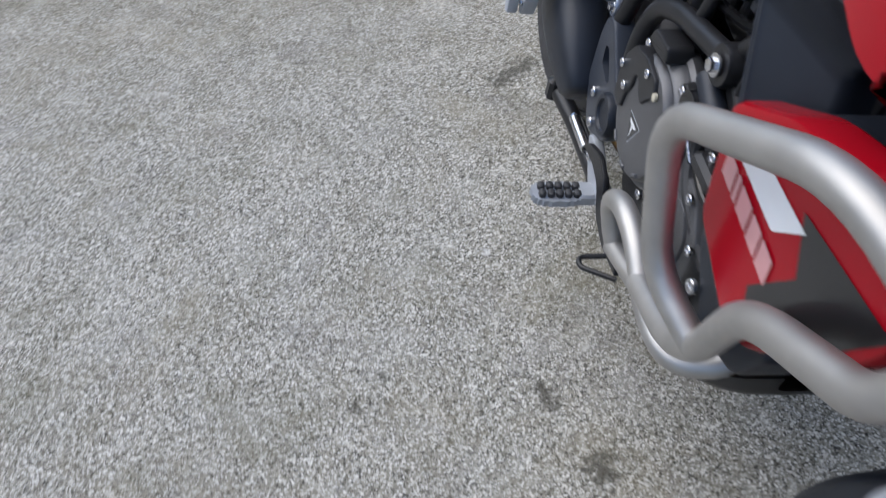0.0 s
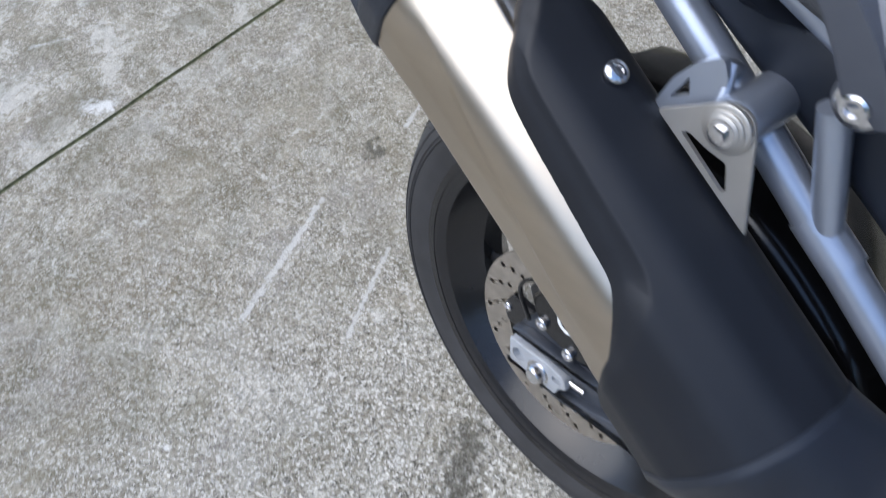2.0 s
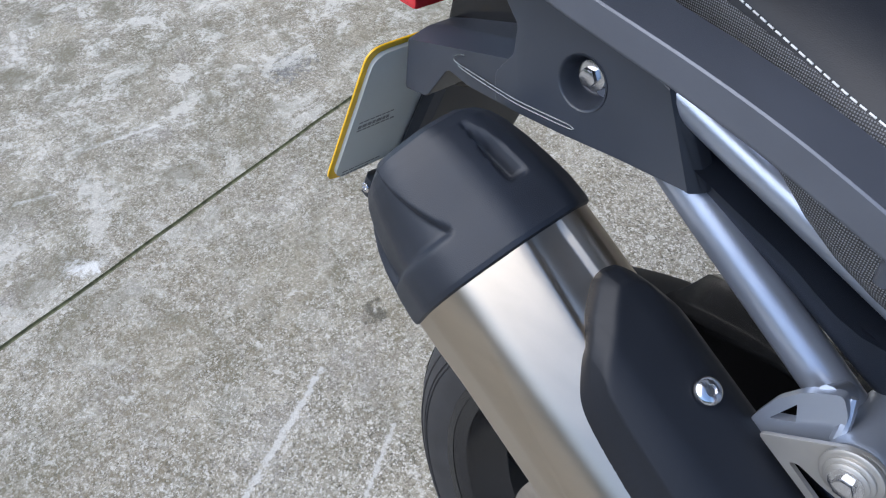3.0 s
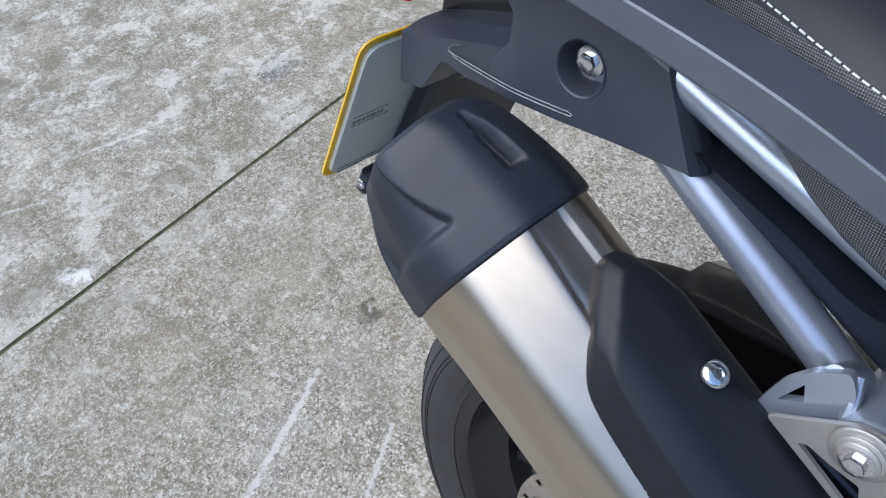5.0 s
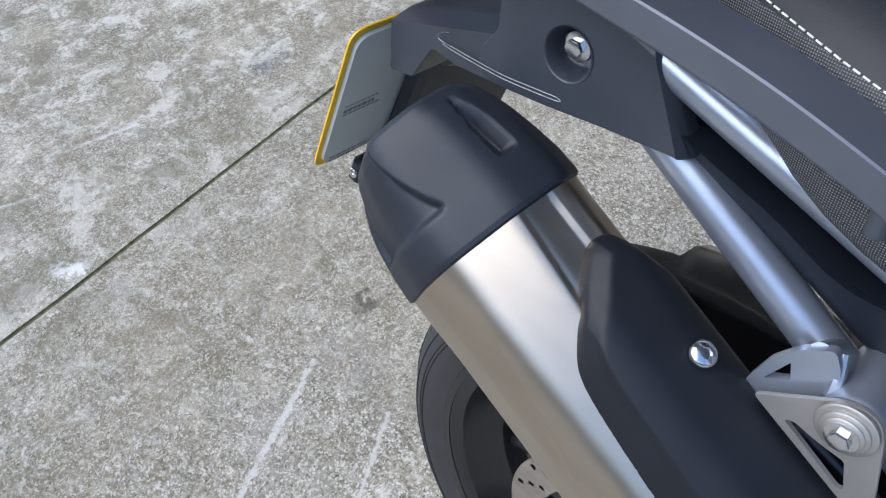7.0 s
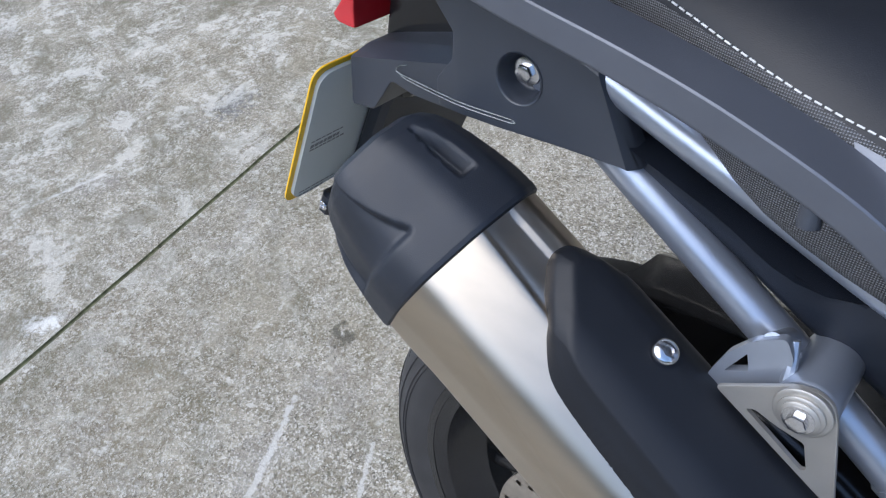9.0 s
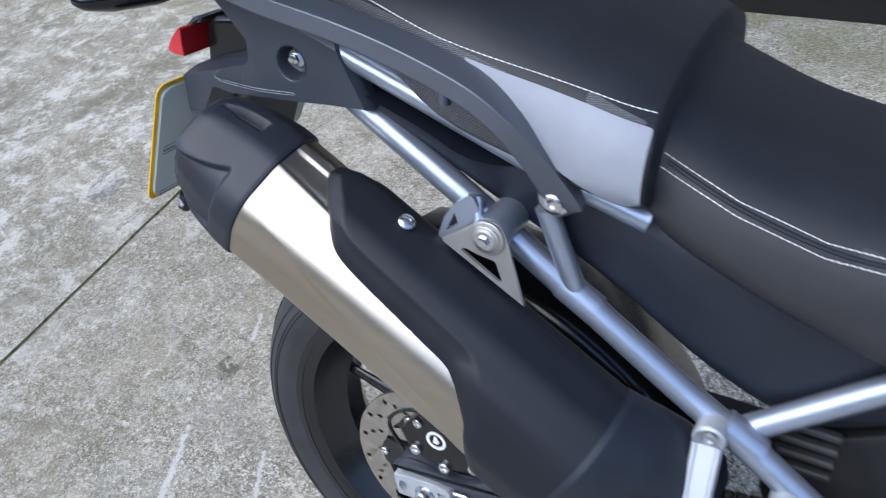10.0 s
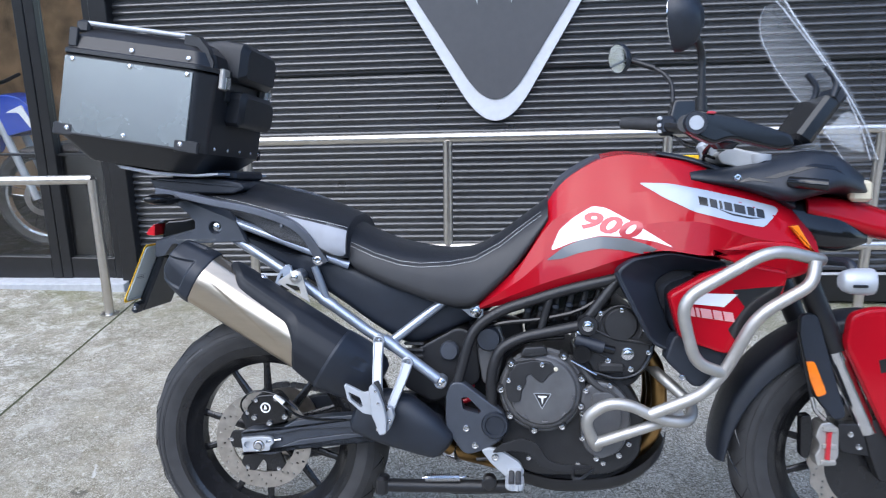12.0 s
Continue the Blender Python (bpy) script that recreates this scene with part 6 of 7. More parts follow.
part("lamp_brow", prism([(-0.287, 0.8735), (-0.264, 0.8915), (-0.25, 0.8925), (-0.256, 0.886), (-0.266, 0.885), (-0.283, 0.871)], -0.108, 0.108, 0.0008, corner=0.001), "plastic_grey", bike)
pl = empty("number_plate", Matrix.Translation((-0.272, -0.024, 0.833)) @ pose(0, 0, 0, 0, 22.6, 0), "", "")
pl.parent = bike
PW, PH = 0.141, 0.160


def plate_outline(g):
    o = [(g - PW, -PH + g), (PW - g, -PH + g), (PW - g, -g), (g - PW, -g)]
    return [(q.x, q.y) for q in rounded([(a, c, 0) for a, c in o], 0.014, 4, True)]


def flat_plate(o, x0, x1):
    return loft(bmesh.new(), [[(x, a, c) for a, c in o] for x in (x0, x1)])


part("plate_sheet", flat_plate(plate_outline(0.0052), -0.001, 0.0025), "plate", pl, "pale plastic back of the plate")
part("plate_face", flat_plate(plate_outline(0.0), -0.0025, -0.001), "yellow", pl, "yellow plate face seen along its edge")
for z0, w, h in ((-0.082, 0.036, 0.0012), (-0.0865, 0.03, 0.0035), (-0.092, 0.036, 0.0016), (-0.148, 0.04, 0.0012), (-0.152, 0.03, 0.003)):
    x0 = -0.128
    bm = bmesh.new()
    rng = random.Random(int(-z0 * 1e4))
    x = x0
    while x < x0 + w:
        ww = rng.uniform(0.0025, 0.006)
        loft(bm, [[(d, a, c) for a, c in ((x, z0), (x + ww, z0), (x + ww, z0 - h), (x, z0 - h))] for d in (0.0025, 0.0028)])
        x += ww + 0.0012
    part("print_line", bm, "print", pl)
part("plate_bracket", brick((0.014, 0.01, -0.10), (0.02, 0.16, 0.17), edge=0.005), "plastic", pl)
part("plate_bracket_end", brick((0.014, -0.085, -0.172), (0.016, 0.035, 0.03), edge=0.004), "plastic", pl)
bolts(pl, [(0.014, -0.103, -0.172)], 0.005)

# ---- grab rail and luggage rack
def strip(path, hw, hh, edge=0.3):
    """A flat bar along a path, its broad face up, hw to each side and hh up and down."""
    path = [Vector(p) for p in path]
    rows = []
    for i, p in enumerate(path):
        d = (path[min(i + 1, len(path) - 1)] - path[max(i - 1, 0)]).normalized()
        sd = Vector((0, 1, 0))
        sd = (sd - d * sd.dot(d)).normalized()
        up = sd.cross(d)
        u = i / (len(path) - 1)
        a, c = (hw(u), hh(u))
        rows.append([p + sd * (a * x) + up * (c * y) for x, y in ((-0.95, -1.0), (-1, -0.9), (-1, 0.42), (-0.985, 0.54), (-0.95, 0.62), (0.5, 1.0), (0.85, 1.0), (1, 0.7), (1, -0.9), (0.9, -1))])
    return loft(bmesh.new(), rows)


for q in (-1, 1):
    pts = [(-0.235, 0.160, 0.966), (-0.15, 0.176, 0.953), (-0.09, 0.184, 0.941), (-0.01, 0.188, 0.9275), (0.045, 0.189, 0.914), (0.10, 0.188, 0.894), (0.13, 0.184, 0.873), (0.150, 0.173, 0.846), (0.166, 0.161, 0.815), (0.173, 0.156, 0.799)]
    part("grab_rail", strip(catmull([(x, y * q, z + (0.042 if q > 0 else 0.0)) for x, y, z in pts], 6), lambda u: 0.019 - 0.005 * u ** 3, lambda u: 0.0098 + 0.006 * step(0.62, 0.95, u)), "graphite", bike, "dark grey cast grab rail", smooth=40)
    part("rail_foot", lathe([(0.006, -0.008), (0.0145, -0.009), (0.0165, -0.006), (0.0165, 0.010), (0.008, 0.012)], 0.1665, 0.8065, 28, y0=q * 0.160), "graphite", bike)
    part("bag_hook", tube([(0.085, 0.200 * q, 0.900), (0.087, 0.203 * q, 0.884)], 0.0052, seg=12), "plastic_grey", bike)
bolts(bike, [(0.1665, -0.1705, 0.8065)], 0.0125, "flange")
bolts(bike, [(-0.2, -0.18, 0.948)], 0.008)
part("rack", prism([(-0.28, 1.0), (-0.10, 1.0), (-0.04, 0.99), (-0.03, 0.975), (-0.06, 0.962), (-0.26, 0.962)], -0.13, 0.13, 0.006, corner=0.008), "plastic", bike, "black luggage rack")
part("rack_pad", brick((-0.15, 0, 1.008), (0.17, 0.2, 0.024), edge=0.006), "plastic", bike)
part("indicator", loft(bmesh.new(), [[(-0.19 - 0.02 * math.cos(a) * w / 0.018 + 0.3 * (y + 0.2), y, 0.948 + 0.7 * w * math.sin(a)) for a in (2 * math.pi * k / 16 for k in range(16))] for y, w in ((-0.15, 0.007), (-0.185, 0.008), (-0.19, 0.016), (-0.215, 0.02), (-0.25, 0.018), (-0.268, 0.012), (-0.274, 0.005))]), "gloss", bike, "black indicator pod", smooth=60)

# ---- crash bars
cb = empty("crash_bars", Matrix(), "", "")
cb.parent = bike
R_CB = 0.0136
part("upper_bar", tube([(1.33, -0.16, 0.828), (1.285, -0.27, 0.838), (1.18, -0.294, 0.862), (0.992, -0.299, 0.746), (1.034, -0.275, 0.607), (1.102, -0.248, 0.581)], R_CB, 0.05, 18), "bar", cb, "brushed steel upper crash bar")
part("side_bar", tube([(1.275, -0.275, 0.835), (1.268, -0.283, 0.787), (1.158, -0.280, 0.716), (1.103, -0.247, 0.581), (1.060, -0.24, 0.528), (0.950, -0.226, 0.474)], R_CB, 0.045, 18), "bar", cb)
part("lower_bar", tube([(0.96, -0.05, 0.56), (1.0, -0.12, 0.53), (1.062, -0.155, 0.478), (1.040, -0.212, 0.4535), (0.975, -0.222, 0.4616), (0.907, -0.224, 0.4948), (0.853, -0.226, 0.497), (0.803, -0.218, 0.455), (0.834, -0.20, 0.385), (0.85, -0.12, 0.365)], R_CB, 0.03, 18), "bar", cb)
part("brace_bar", tube([(0.830, -0.204, 0.394), (0.973, -0.202, 0.4472), (1.030, -0.18, 0.465)], R_CB * 0.94, 0.03, 18), "bar", cb)
part("bar_mount", lathe([(0.01, -0.14), (0.02, -0.14), (0.02, -0.11), (0.01, -0.11)], 0.85, 0.365, 20), "bar", cb)
bolts(cb, [(0.85, -0.143, 0.365)], 0.011, "hex")

# ---- radiator shroud and red side cowl
def dish():
    rim = [(0.867, 0.795), (0.90, 0.824), (0.985, 0.843), (1.12, 0.822), (1.10, 0.79), (0.994, 0.755), (1.0, 0.67), (1.047, 0.605), (0.958, 0.626), (0.915, 0.705)]
    well = [(0.965, 0.765), (0.985, 0.785), (1.01, 0.797), (1.09, 0.795), (1.085, 0.79), (1.0, 0.760), (1.0, 0.70), (1.03, 0.632), (1.005, 0.655), (0.977, 0.725)]
    o, i = ([(q.x, q.y) for q in rounded([(a, c, 0) for a, c in w], 0.016, 5, True)] for w in (rim, well))
    rings = []
    for y, t in ((-0.10, 0), (-0.184, 0), (-0.191, 0.02), (-0.194, 0.06), (-0.194, 0.10), (-0.188, 0.16), (-0.150, 0.92), (-0.142, 0.99), (-0.132, 1.0), (-0.105, 1.02)):
        rings.append([(a + (c - a) * t, y, b + (d - b) * t) for (a, b), (c, d) in zip(o, i)])
    return loft(bmesh.new(), rings)


shroud = part("radiator_shroud", dish(), "plastic", bike, "black hollow radiator shroud")
# black sheet laid in the hollow to paint its deep shade
part("shroud_shade_sheet", prism([(0.905, 0.785), (0.92, 0.798), (0.985, 0.815), (1.07, 0.80), (0.98, 0.757), (0.978, 0.69), (0.985, 0.665), (0.93, 0.72)], -0.1135, -0.105, 0.001, corner=0.012), "frame", shroud)
part("shroud_lip", tube([(0.869, -0.190, 0.793), (0.916, -0.191, 0.705), (0.959, -0.191, 0.628), (1.044, -0.190, 0.607)], 0.0045, 0.03, 8), "plastic", shroud)
COWL = [(0.978, 0.751), (1.06, 0.80), (1.147, 0.826), (1.235, 0.81), (1.22, 0.74), (1.14, 0.635), (1.106, 0.62), (1.009, 0.651)]
cowl = part("side_cowl", prism(COWL, -0.245, -0.20, 0.01, corner=0.015), "red", bike, "red side cowl with white and black graphics")
CW = bvh_of(cowl)
decal("white_flash", [(1.03, 0.757), (1.127, 0.757), (1.098, 0.728), (1.012, 0.734)], CW, "white", cowl, 0.001, 0.002)
decal("black_flash", [(1.114, 0.766), (1.225, 0.778), (1.20, 0.73), (1.128, 0.648), (1.108, 0.678), (1.142, 0.729)], CW, "blackdec", cowl, 0.001, 0.002)
x0 = 1.011
for w in (0.022, 0.007, 0.023, 0.019, 0.021):
    z0 = 0.7285 - 0.12 * (x0 - 1.011)
    decal("logo_bar", [(x0, z0), (x0 + w, z0 - 0.12 * w), (x0 + w + 0.005, z0 - 0.12 * w - 0.021), (x0 + 0.005, z0 - 0.021)], CW, "pinkdec", cowl, 0.0018)
    x0 += w + 0.0035
part("upper_cowl", prism([(1.06, 0.845), (1.17, 0.875), (1.25, 0.872), (1.30, 0.845), (1.28, 0.80), (1.235, 0.785), (1.15, 0.812)], -0.222, -0.18, 0.012, corner=0.015), "red", bike, "red upper side cowl")
part("cowl_flash", prism([(1.245, 0.905), (1.262, 0.908), (1.30, 0.848), (1.28, 0.862)], -0.2, -0.17, 0.002, corner=0.002), "orange", bike)
part("lower_shroud", prism([(1.0, 0.66), (1.1, 0.63), (1.14, 0.62), (1.12, 0.56), (1.05, 0.535), (0.98, 0.60)], -0.215, -0.16, 0.008, corner=0.015), "plastic", bike)
bolts(bike, [(1.02, -0.218, 0.56)], 0.008)
part("radiator", brick((1.08, 0, 0.66), (0.05, 0.30, 0.26), edge=0.006), "gloss", bike)

# ---- front end
front = wheel("front_wheel", FX, FZ, 0.331, 0.105, 0.245, bike, "")
tyre_relief(front, 0.331, 0.105, 0.245, 24)
disc(front, -0.075, 0.16, 0.125, 18, (0.134, 0.142, 0.15), wave=0.004)
part("disc_carrier", lathe([(0.03, -0.077), (0.128, -0.077), (0.128, -0.073), (0.03, -0.073)], 0, 0, 30), "rim", front)
for q in (-1, 1):
    y = q * 0.105
    part("fork_tube", tube([(1.20, y, 1.05), (1.395, y, 0.60)], 0.0265, seg=20), "frame", bike, "black upper fork tube")
    part("fork_clamp_ring", tube([(1.390, y, 0.612), (1.40, y, 0.588)], 0.0285, seg=20), "chrome", bike)
    part("fork_leg", tube([(1.398, y, 0.592), (1.475, y, 0.42)], 0.0225, seg=20), "chrome", bike, "polished fork leg")
    part("fork_foot", prism([(1.452, 0.44), (1.49, 0.46), (1.545, 0.35), (1.54, 0.31), (1.50, 0.30), (1.475, 0.36)], y - 0.02, y + 0.02, 0.008, corner=0.015), "frame", bike)
fc = part("front_caliper", prism([(1.352, 0.405), (1.362, 0.437), (1.385, 0.443), (1.406, 0.425), (1.408, 0.36), (1.395, 0.335), (1.36, 0.332), (1.352, 0.36), (1.362, 0.375), (1.362, 0.39)], -0.118, -0.065, 0.005, corner=0.006), "bar", bike, "silver radial front brake caliper")
for dz in (0.345, 0.384, 0.425):
    part("caliper_rib", brick((1.383, -0.12, dz), (0.034, 0.008, 0.012), edge=0.003), "bar", fc)
part("caliper_pad", prism([(1.322, 0.45), (1.345, 0.455), (1.352, 0.40), (1.345, 0.345), (1.325, 0.35)], -0.105, -0.075, 0.004, corner=0.008), "gloss", fc)
part("caliper_bridge", prism([(1.40, 0.44), (1.45, 0.44), (1.50, 0.40), (1.52, 0.37), (1.49, 0.36), (1.41, 0.37)], -0.118, -0.085, 0.006, corner=0.01), "frame", fc)
part("caliper_mark", prism([(1.376, 0.417), (1.386, 0.42), (1.384, 0.352), (1.374, 0.354)], -0.1262, -0.117, 0.0004), "reddec", fc)
bolts(fc, [(1.43, -0.12, 0.415), (1.45, -0.12, 0.385)], 0.007)
for d in (0.0, 0.012):
    part("brake_line", tube([(1.29, -0.15, 0.66), (1.315, -0.15, 0.55 + d), (1.335, -0.15, 0.475), (1.365, -0.13, 0.45)], 0.0035, 0.03, 8), "gloss", bike)
part("hose_end", tube([(1.327, -0.15, 0.51), (1.336, -0.15, 0.478), (1.365, -0.13, 0.452)], 0.0052, 0.01, 8), "chrome", bike)


def mudguard():
    rows = []
    for k in range(25):
        a = radians(55 + 5.3 * k)
        r = 0.362 + 0.012 * step(100, 180, math.degrees(a))
        drop = 0.045 * math.sin(math.pi * min(1, max(0, (k + 1) / 26))) + 0.01
        sec = [(-0.072, -drop), (-0.07, -0.014), (-0.055, -0.002), (0, 0.004), (0.055, -0.002), (0.07, -0.014), (0.072, -drop)]
        rows.append([(FX + (r + h) * math.cos(a), y, FZ + (r + h) * math.sin(a)) for y, h in sec] + [(FX + (r + h - 0.004) * math.cos(a), y * 0.94, FZ + (r + h - 0.004) * math.sin(a)) for y, h in sec[::-1]])
    return loft(bmesh.new(), rows)


part("front_mudguard", mudguard(), "plastic", bike, "black front mudguard", smooth=50)
part("fork_guard", prism([(1.30, 0.70), (1.338, 0.70), (1.375, 0.58), (1.415, 0.46), (1.388, 0.448), (1.345, 0.50), (1.30, 0.60)], -0.136, -0.112, 0.006, corner=0.015), "plastic", bike, "black fork guard")
part("mudguard_side", prism([(1.405, 0.705), (1.46, 0.722), (1.56, 0.715), (1.66, 0.64), (1.66, 0.54), (1.60, 0.42), (1.52, 0.395), (1.50, 0.42), (1.45, 0.52), (1.395, 0.63)], -0.15, -0.115, 0.012, corner=0.02), "red", bike, "red front mudguard side")
part("mudguard_flash", prism([(1.47, 0.60), (1.56, 0.625), (1.55, 0.59), (1.475, 0.57)], -0.1515, -0.148, 0.0005), "blackdec", bike)
part("reflector", prism([(1.307, 0.588), (1.332, 0.592), (1.363, 0.517), (1.341, 0.506)], -0.146, -0.136, 0.002, corner=0.008), "orange", bike, "orange side reflector")
part("beak", half_body([(1.31, [(-0.10, 0.925), (-0.12, 0.935), (-0.12, 0.95), (-0.1, 0.968), (-0.05, 0.98), (0, 0.985)]), (1.40, [(-0.08, 0.895), (-0.10, 0.905), (-0.105, 0.925), (-0.09, 0.958), (-0.04, 0.972), (0, 0.977)]), (1.50, [(-0.06, 0.87), (-0.08, 0.88), (-0.085, 0.90), (-0.07, 0.93), (-0.04, 0.945), (0, 0.95)]), (1.66, [(-0.02, 0.85), (-0.035, 0.855), (-0.035, 0.86), (-0.03, 0.875), (-0.02, 0.885), (0, 0.89)])]), "red", bike, "red front beak", smooth=60)
part("headlamp_block", half_body([(1.26, [(-0.08, 0.86), (-0.11, 0.87), (-0.12, 0.90), (-0.11, 0.96), (-0.06, 0.98), (0, 0.98)]), (1.38, [(-0.08, 0.84), (-0.11, 0.85), (-0.12, 0.89), (-0.10, 0.93), (-0.06, 0.95), (0, 0.95)]), (1.46, [(-0.06, 0.86), (-0.08, 0.865), (-0.08, 0.88), (-0.07, 0.9), (-0.04, 0.91), (0, 0.91)])]), "gloss", bike)
fcowl = part("front_cowl", half_body([
    (1.04, [(-0.09, 0.998), (-0.13, 1.003), (-0.14, 1.012), (-0.125, 1.024), (-0.08, 1.03), (0, 1.03)]),
    (1.15, [(-0.10, 0.982), (-0.165, 0.988), (-0.178, 1.002), (-0.155, 1.03), (-0.10, 1.042), (0, 1.042)]),
    (1.25, [(-0.10, 0.955), (-0.178, 0.964), (-0.192, 0.99), (-0.16, 1.045), (-0.10, 1.063), (0, 1.063)]),
    (1.31, [(-0.10, 0.966), (-0.172, 0.978), (-0.186, 1.005), (-0.155, 1.06), (-0.10, 1.077), (0, 1.077)]),
    (1.37, [(-0.08, 0.978), (-0.15, 0.99), (-0.165, 1.01), (-0.135, 1.055), (-0.08, 1.072), (0, 1.072)]),
    (1.44, [(-0.05, 0.965), (-0.10, 0.975), (-0.115, 0.985), (-0.10, 1.01), (-0.06, 1.03), (0, 1.035)])]), "plastic", bike, "black front cowl", smooth=60)
FCW = bvh_of(fcowl)
decal("cowl_line", [(1.19, 1.012), (1.215, 1.02), (1.30, 1.045), (1.345, 1.04), (1.37, 1.02), (1.345, 1.032), (1.30, 1.036), (1.215, 1.011)], FCW, "gloss", fcowl, 0.001)
decal("cowl_line", [(1.13, 1.0), (1.16, 1.013), (1.215, 1.0), (1.165, 1.006)], FCW, "gloss", fcowl, 0.001)
bolts(fcowl, [(1.135, -0.172, 1.012)], 0.008)
part("side_indicator", tube([(1.245, -0.185, 1.003), (1.27, -0.215, 1.0), (1.31, -0.225, 0.996)], 0.013, 0.02, 12), "gloss", bike, "black front indicator")
part("tank_trim", half_body([(0.97, [(-0.075, 1.064), (-0.085, 1.067), (-0.085, 1.07), (-0.075, 1.074), (-0.04, 1.078), (0, 1.079)]), (1.06, [(-0.10, 1.042), (-0.112, 1.045), (-0.112, 1.05), (-0.10, 1.056), (-0.05, 1.062), (0, 1.064)]), (1.16, [(-0.12, 0.995), (-0.135, 1.0), (-0.135, 1.006), (-0.12, 1.015), (-0.06, 1.022), (0, 1.024)]), (1.27, [(-0.13, 0.94), (-0.15, 0.945), (-0.15, 0.952), (-0.135, 0.96), (-0.06, 0.97), (0, 0.97)])]), "plastic", bike, "black tank top trim", smooth=60)
part("headlamp_lens", brick((1.43, -0.10, 0.985), (0.05, 0.03, 0.05), edge=0.01), "lens_clear", bike)

# ---- controls
part("handlebar", tube([(0.985, -0.40, 1.108), (1.08, -0.20, 1.105), (1.125, -0.08, 1.085), (1.125, 0.08, 1.09), (1.10, 0.2, 1.15), (1.0, 0.40, 1.178)], 0.0125, 0.05), "frame", bike, "black handlebar")
part("top_yoke", prism([(1.10, 1.065), (1.13, 1.085), (1.20, 1.07), (1.245, 1.045), (1.24, 1.03), (1.15, 1.035), (1.11, 1.045)], -0.12, 0.12, 0.006, corner=0.01), "bar", bike, "cast silver top yoke")
for y in (-0.05, 0.05):
    part("bar_riser", brick((1.12, y, 1.085), (0.045, 0.035, 0.055), edge=0.008, m=pose(1.12, y, 1.082, 0, -25, 0)), "alloy", bike)
part("fork_cap", lathe([(0.006, -0.012), (0.024, -0.012), (0.027, 0.0), (0.027, 0.012), (0.01, 0.014)], 0, 0, 28), "alloy", bike).matrix_basis = pose(1.20, -0.105, 1.055, 90, 0, 0)
part("key_tag", brick((1.05, -0.03, 1.062), (0.06, 0.012, 0.012), edge=0.002), "yellow", bike, "yellow paper key tag")
part("grip", tube([(0.966, -0.425, 1.112), (1.035, -0.29, 1.107)], 0.017), "tyre", bike)
part("grip", tube([(0.955, 0.43, 1.184), (1.055, 0.31, 1.168)], 0.0185), "tyre", bike, "black rubber handlebar grip")
part("switch_block", brick((1.06, 0.30, 1.165), (0.05, 0.05, 0.055), edge=0.01), "plastic", bike)
for dz in (0.02, 0.0, -0.018):
    part("switch_button", brick((1.038, 0.285, 1.165 + dz), (0.012, 0.018, 0.012), edge=0.003), "strip", bike)
hg = part("hand_guard", prism([(0.957, 1.112), (0.972, 1.134), (0.992, 1.138), (1.06, 1.125), (1.165, 1.092), (1.172, 1.066), (1.14, 1.06), (1.05, 1.082), (1.02, 1.07), (0.975, 1.09)], -0.428, -0.395, 0.008, corner=0.012), "gloss", bike, "black hand guard with a steel bar end")
part("bar_end", lathe([(0.003, -0.44), (0.0135, -0.44), (0.0145, -0.436), (0.0145, -0.425)], 0.983, 1.112, 28), "alloy", hg)
part("bar_end_ring", lathe([(0.0145, -0.438), (0.021, -0.438), (0.0225, -0.433), (0.0225, -0.42), (0.0145, -0.42)], 0.983, 1.112, 28), "plastic", hg)
part("guard_mark", brick((1.012, -0.43, 1.132), (0.016, 0.006, 0.005), edge=0.001), "reddec", hg)
part("hand_guard", prism([(1.07, 1.15), (1.09, 1.25), (1.16, 1.25), (1.17, 1.19), (1.14, 1.15)], 0.36, 0.42, 0.01, corner=0.015), "gloss", bike)
part("brake_reservoir", brick((1.09, -0.22, 1.10), (0.06, 0.06, 0.055), edge=0.012), "gloss", bike)
for i, (y0, z0) in enumerate(((-0.18, 1.10), (-0.12, 1.085), (0.15, 1.13), (0.2, 1.14))):
    part("control_cable", tube([(1.07, y0 * 1.5, z0), (1.06 + 0.012 * i, y0 * 0.8, z0 - 0.035), (1.13, y0 * 0.3, z0 - 0.045), (1.2, 0, z0 - 0.06)], 0.004, 0.03, 8), "gloss", bike)
# mirrors: the right one shows its shell, the left one its glass
def mirror(center, face, w, h, depth, taper=0.0):
    m = Matrix.Translation(center) @ Vector(face).to_track_quat("Z", "Y").to_matrix().to_4x4()

    def ring(k, d, n=28):
        return [m @ Vector((w * k * math.cos(2 * math.pi * i / n) * (1 + taper * math.sin(2 * math.pi * i / n)), h * k * math.sin(2 * math.pi * i / n), d)) for i in range(n)]

    sh = part("mirror_shell", loft(bmesh.new(), [ring(k, d) for k, d in ((0.94, 0.004), (1.0, 0.003), (1.0, -0.006), (0.93, -depth * 0.4), (0.72, -depth * 0.75), (0.4, -depth * 0.95), (0.15, -depth))]), "plastic", bike, "black mirror shell", smooth=50)
    part("mirror_glass", loft(bmesh.new(), [ring(0.92, 0.0035), ring(0.92, 0.0055)]), "mirror", sh, "round mirror glass")


mirror((0.938, -0.46, 1.297), (-0.85, 0.5, 0.02), 0.050, 0.056, 0.045, 0.3)
part("mirror_stem", tube([(1.0, -0.40, 1.13), (0.997, -0.40, 1.245), (0.985, -0.42, 1.27), (0.955, -0.45, 1.287)], 0.0075, 0.03), "frame", bike, "black mirror stem")
part("stem_boot", tube([(1.0, -0.40, 1.13), (0.998, -0.40, 1.165)], 0.0115), "frame", bike)
mirror((0.944, 0.50, 1.389), (-0.84, -0.5, -0.17), 0.047, 0.047, 0.03)
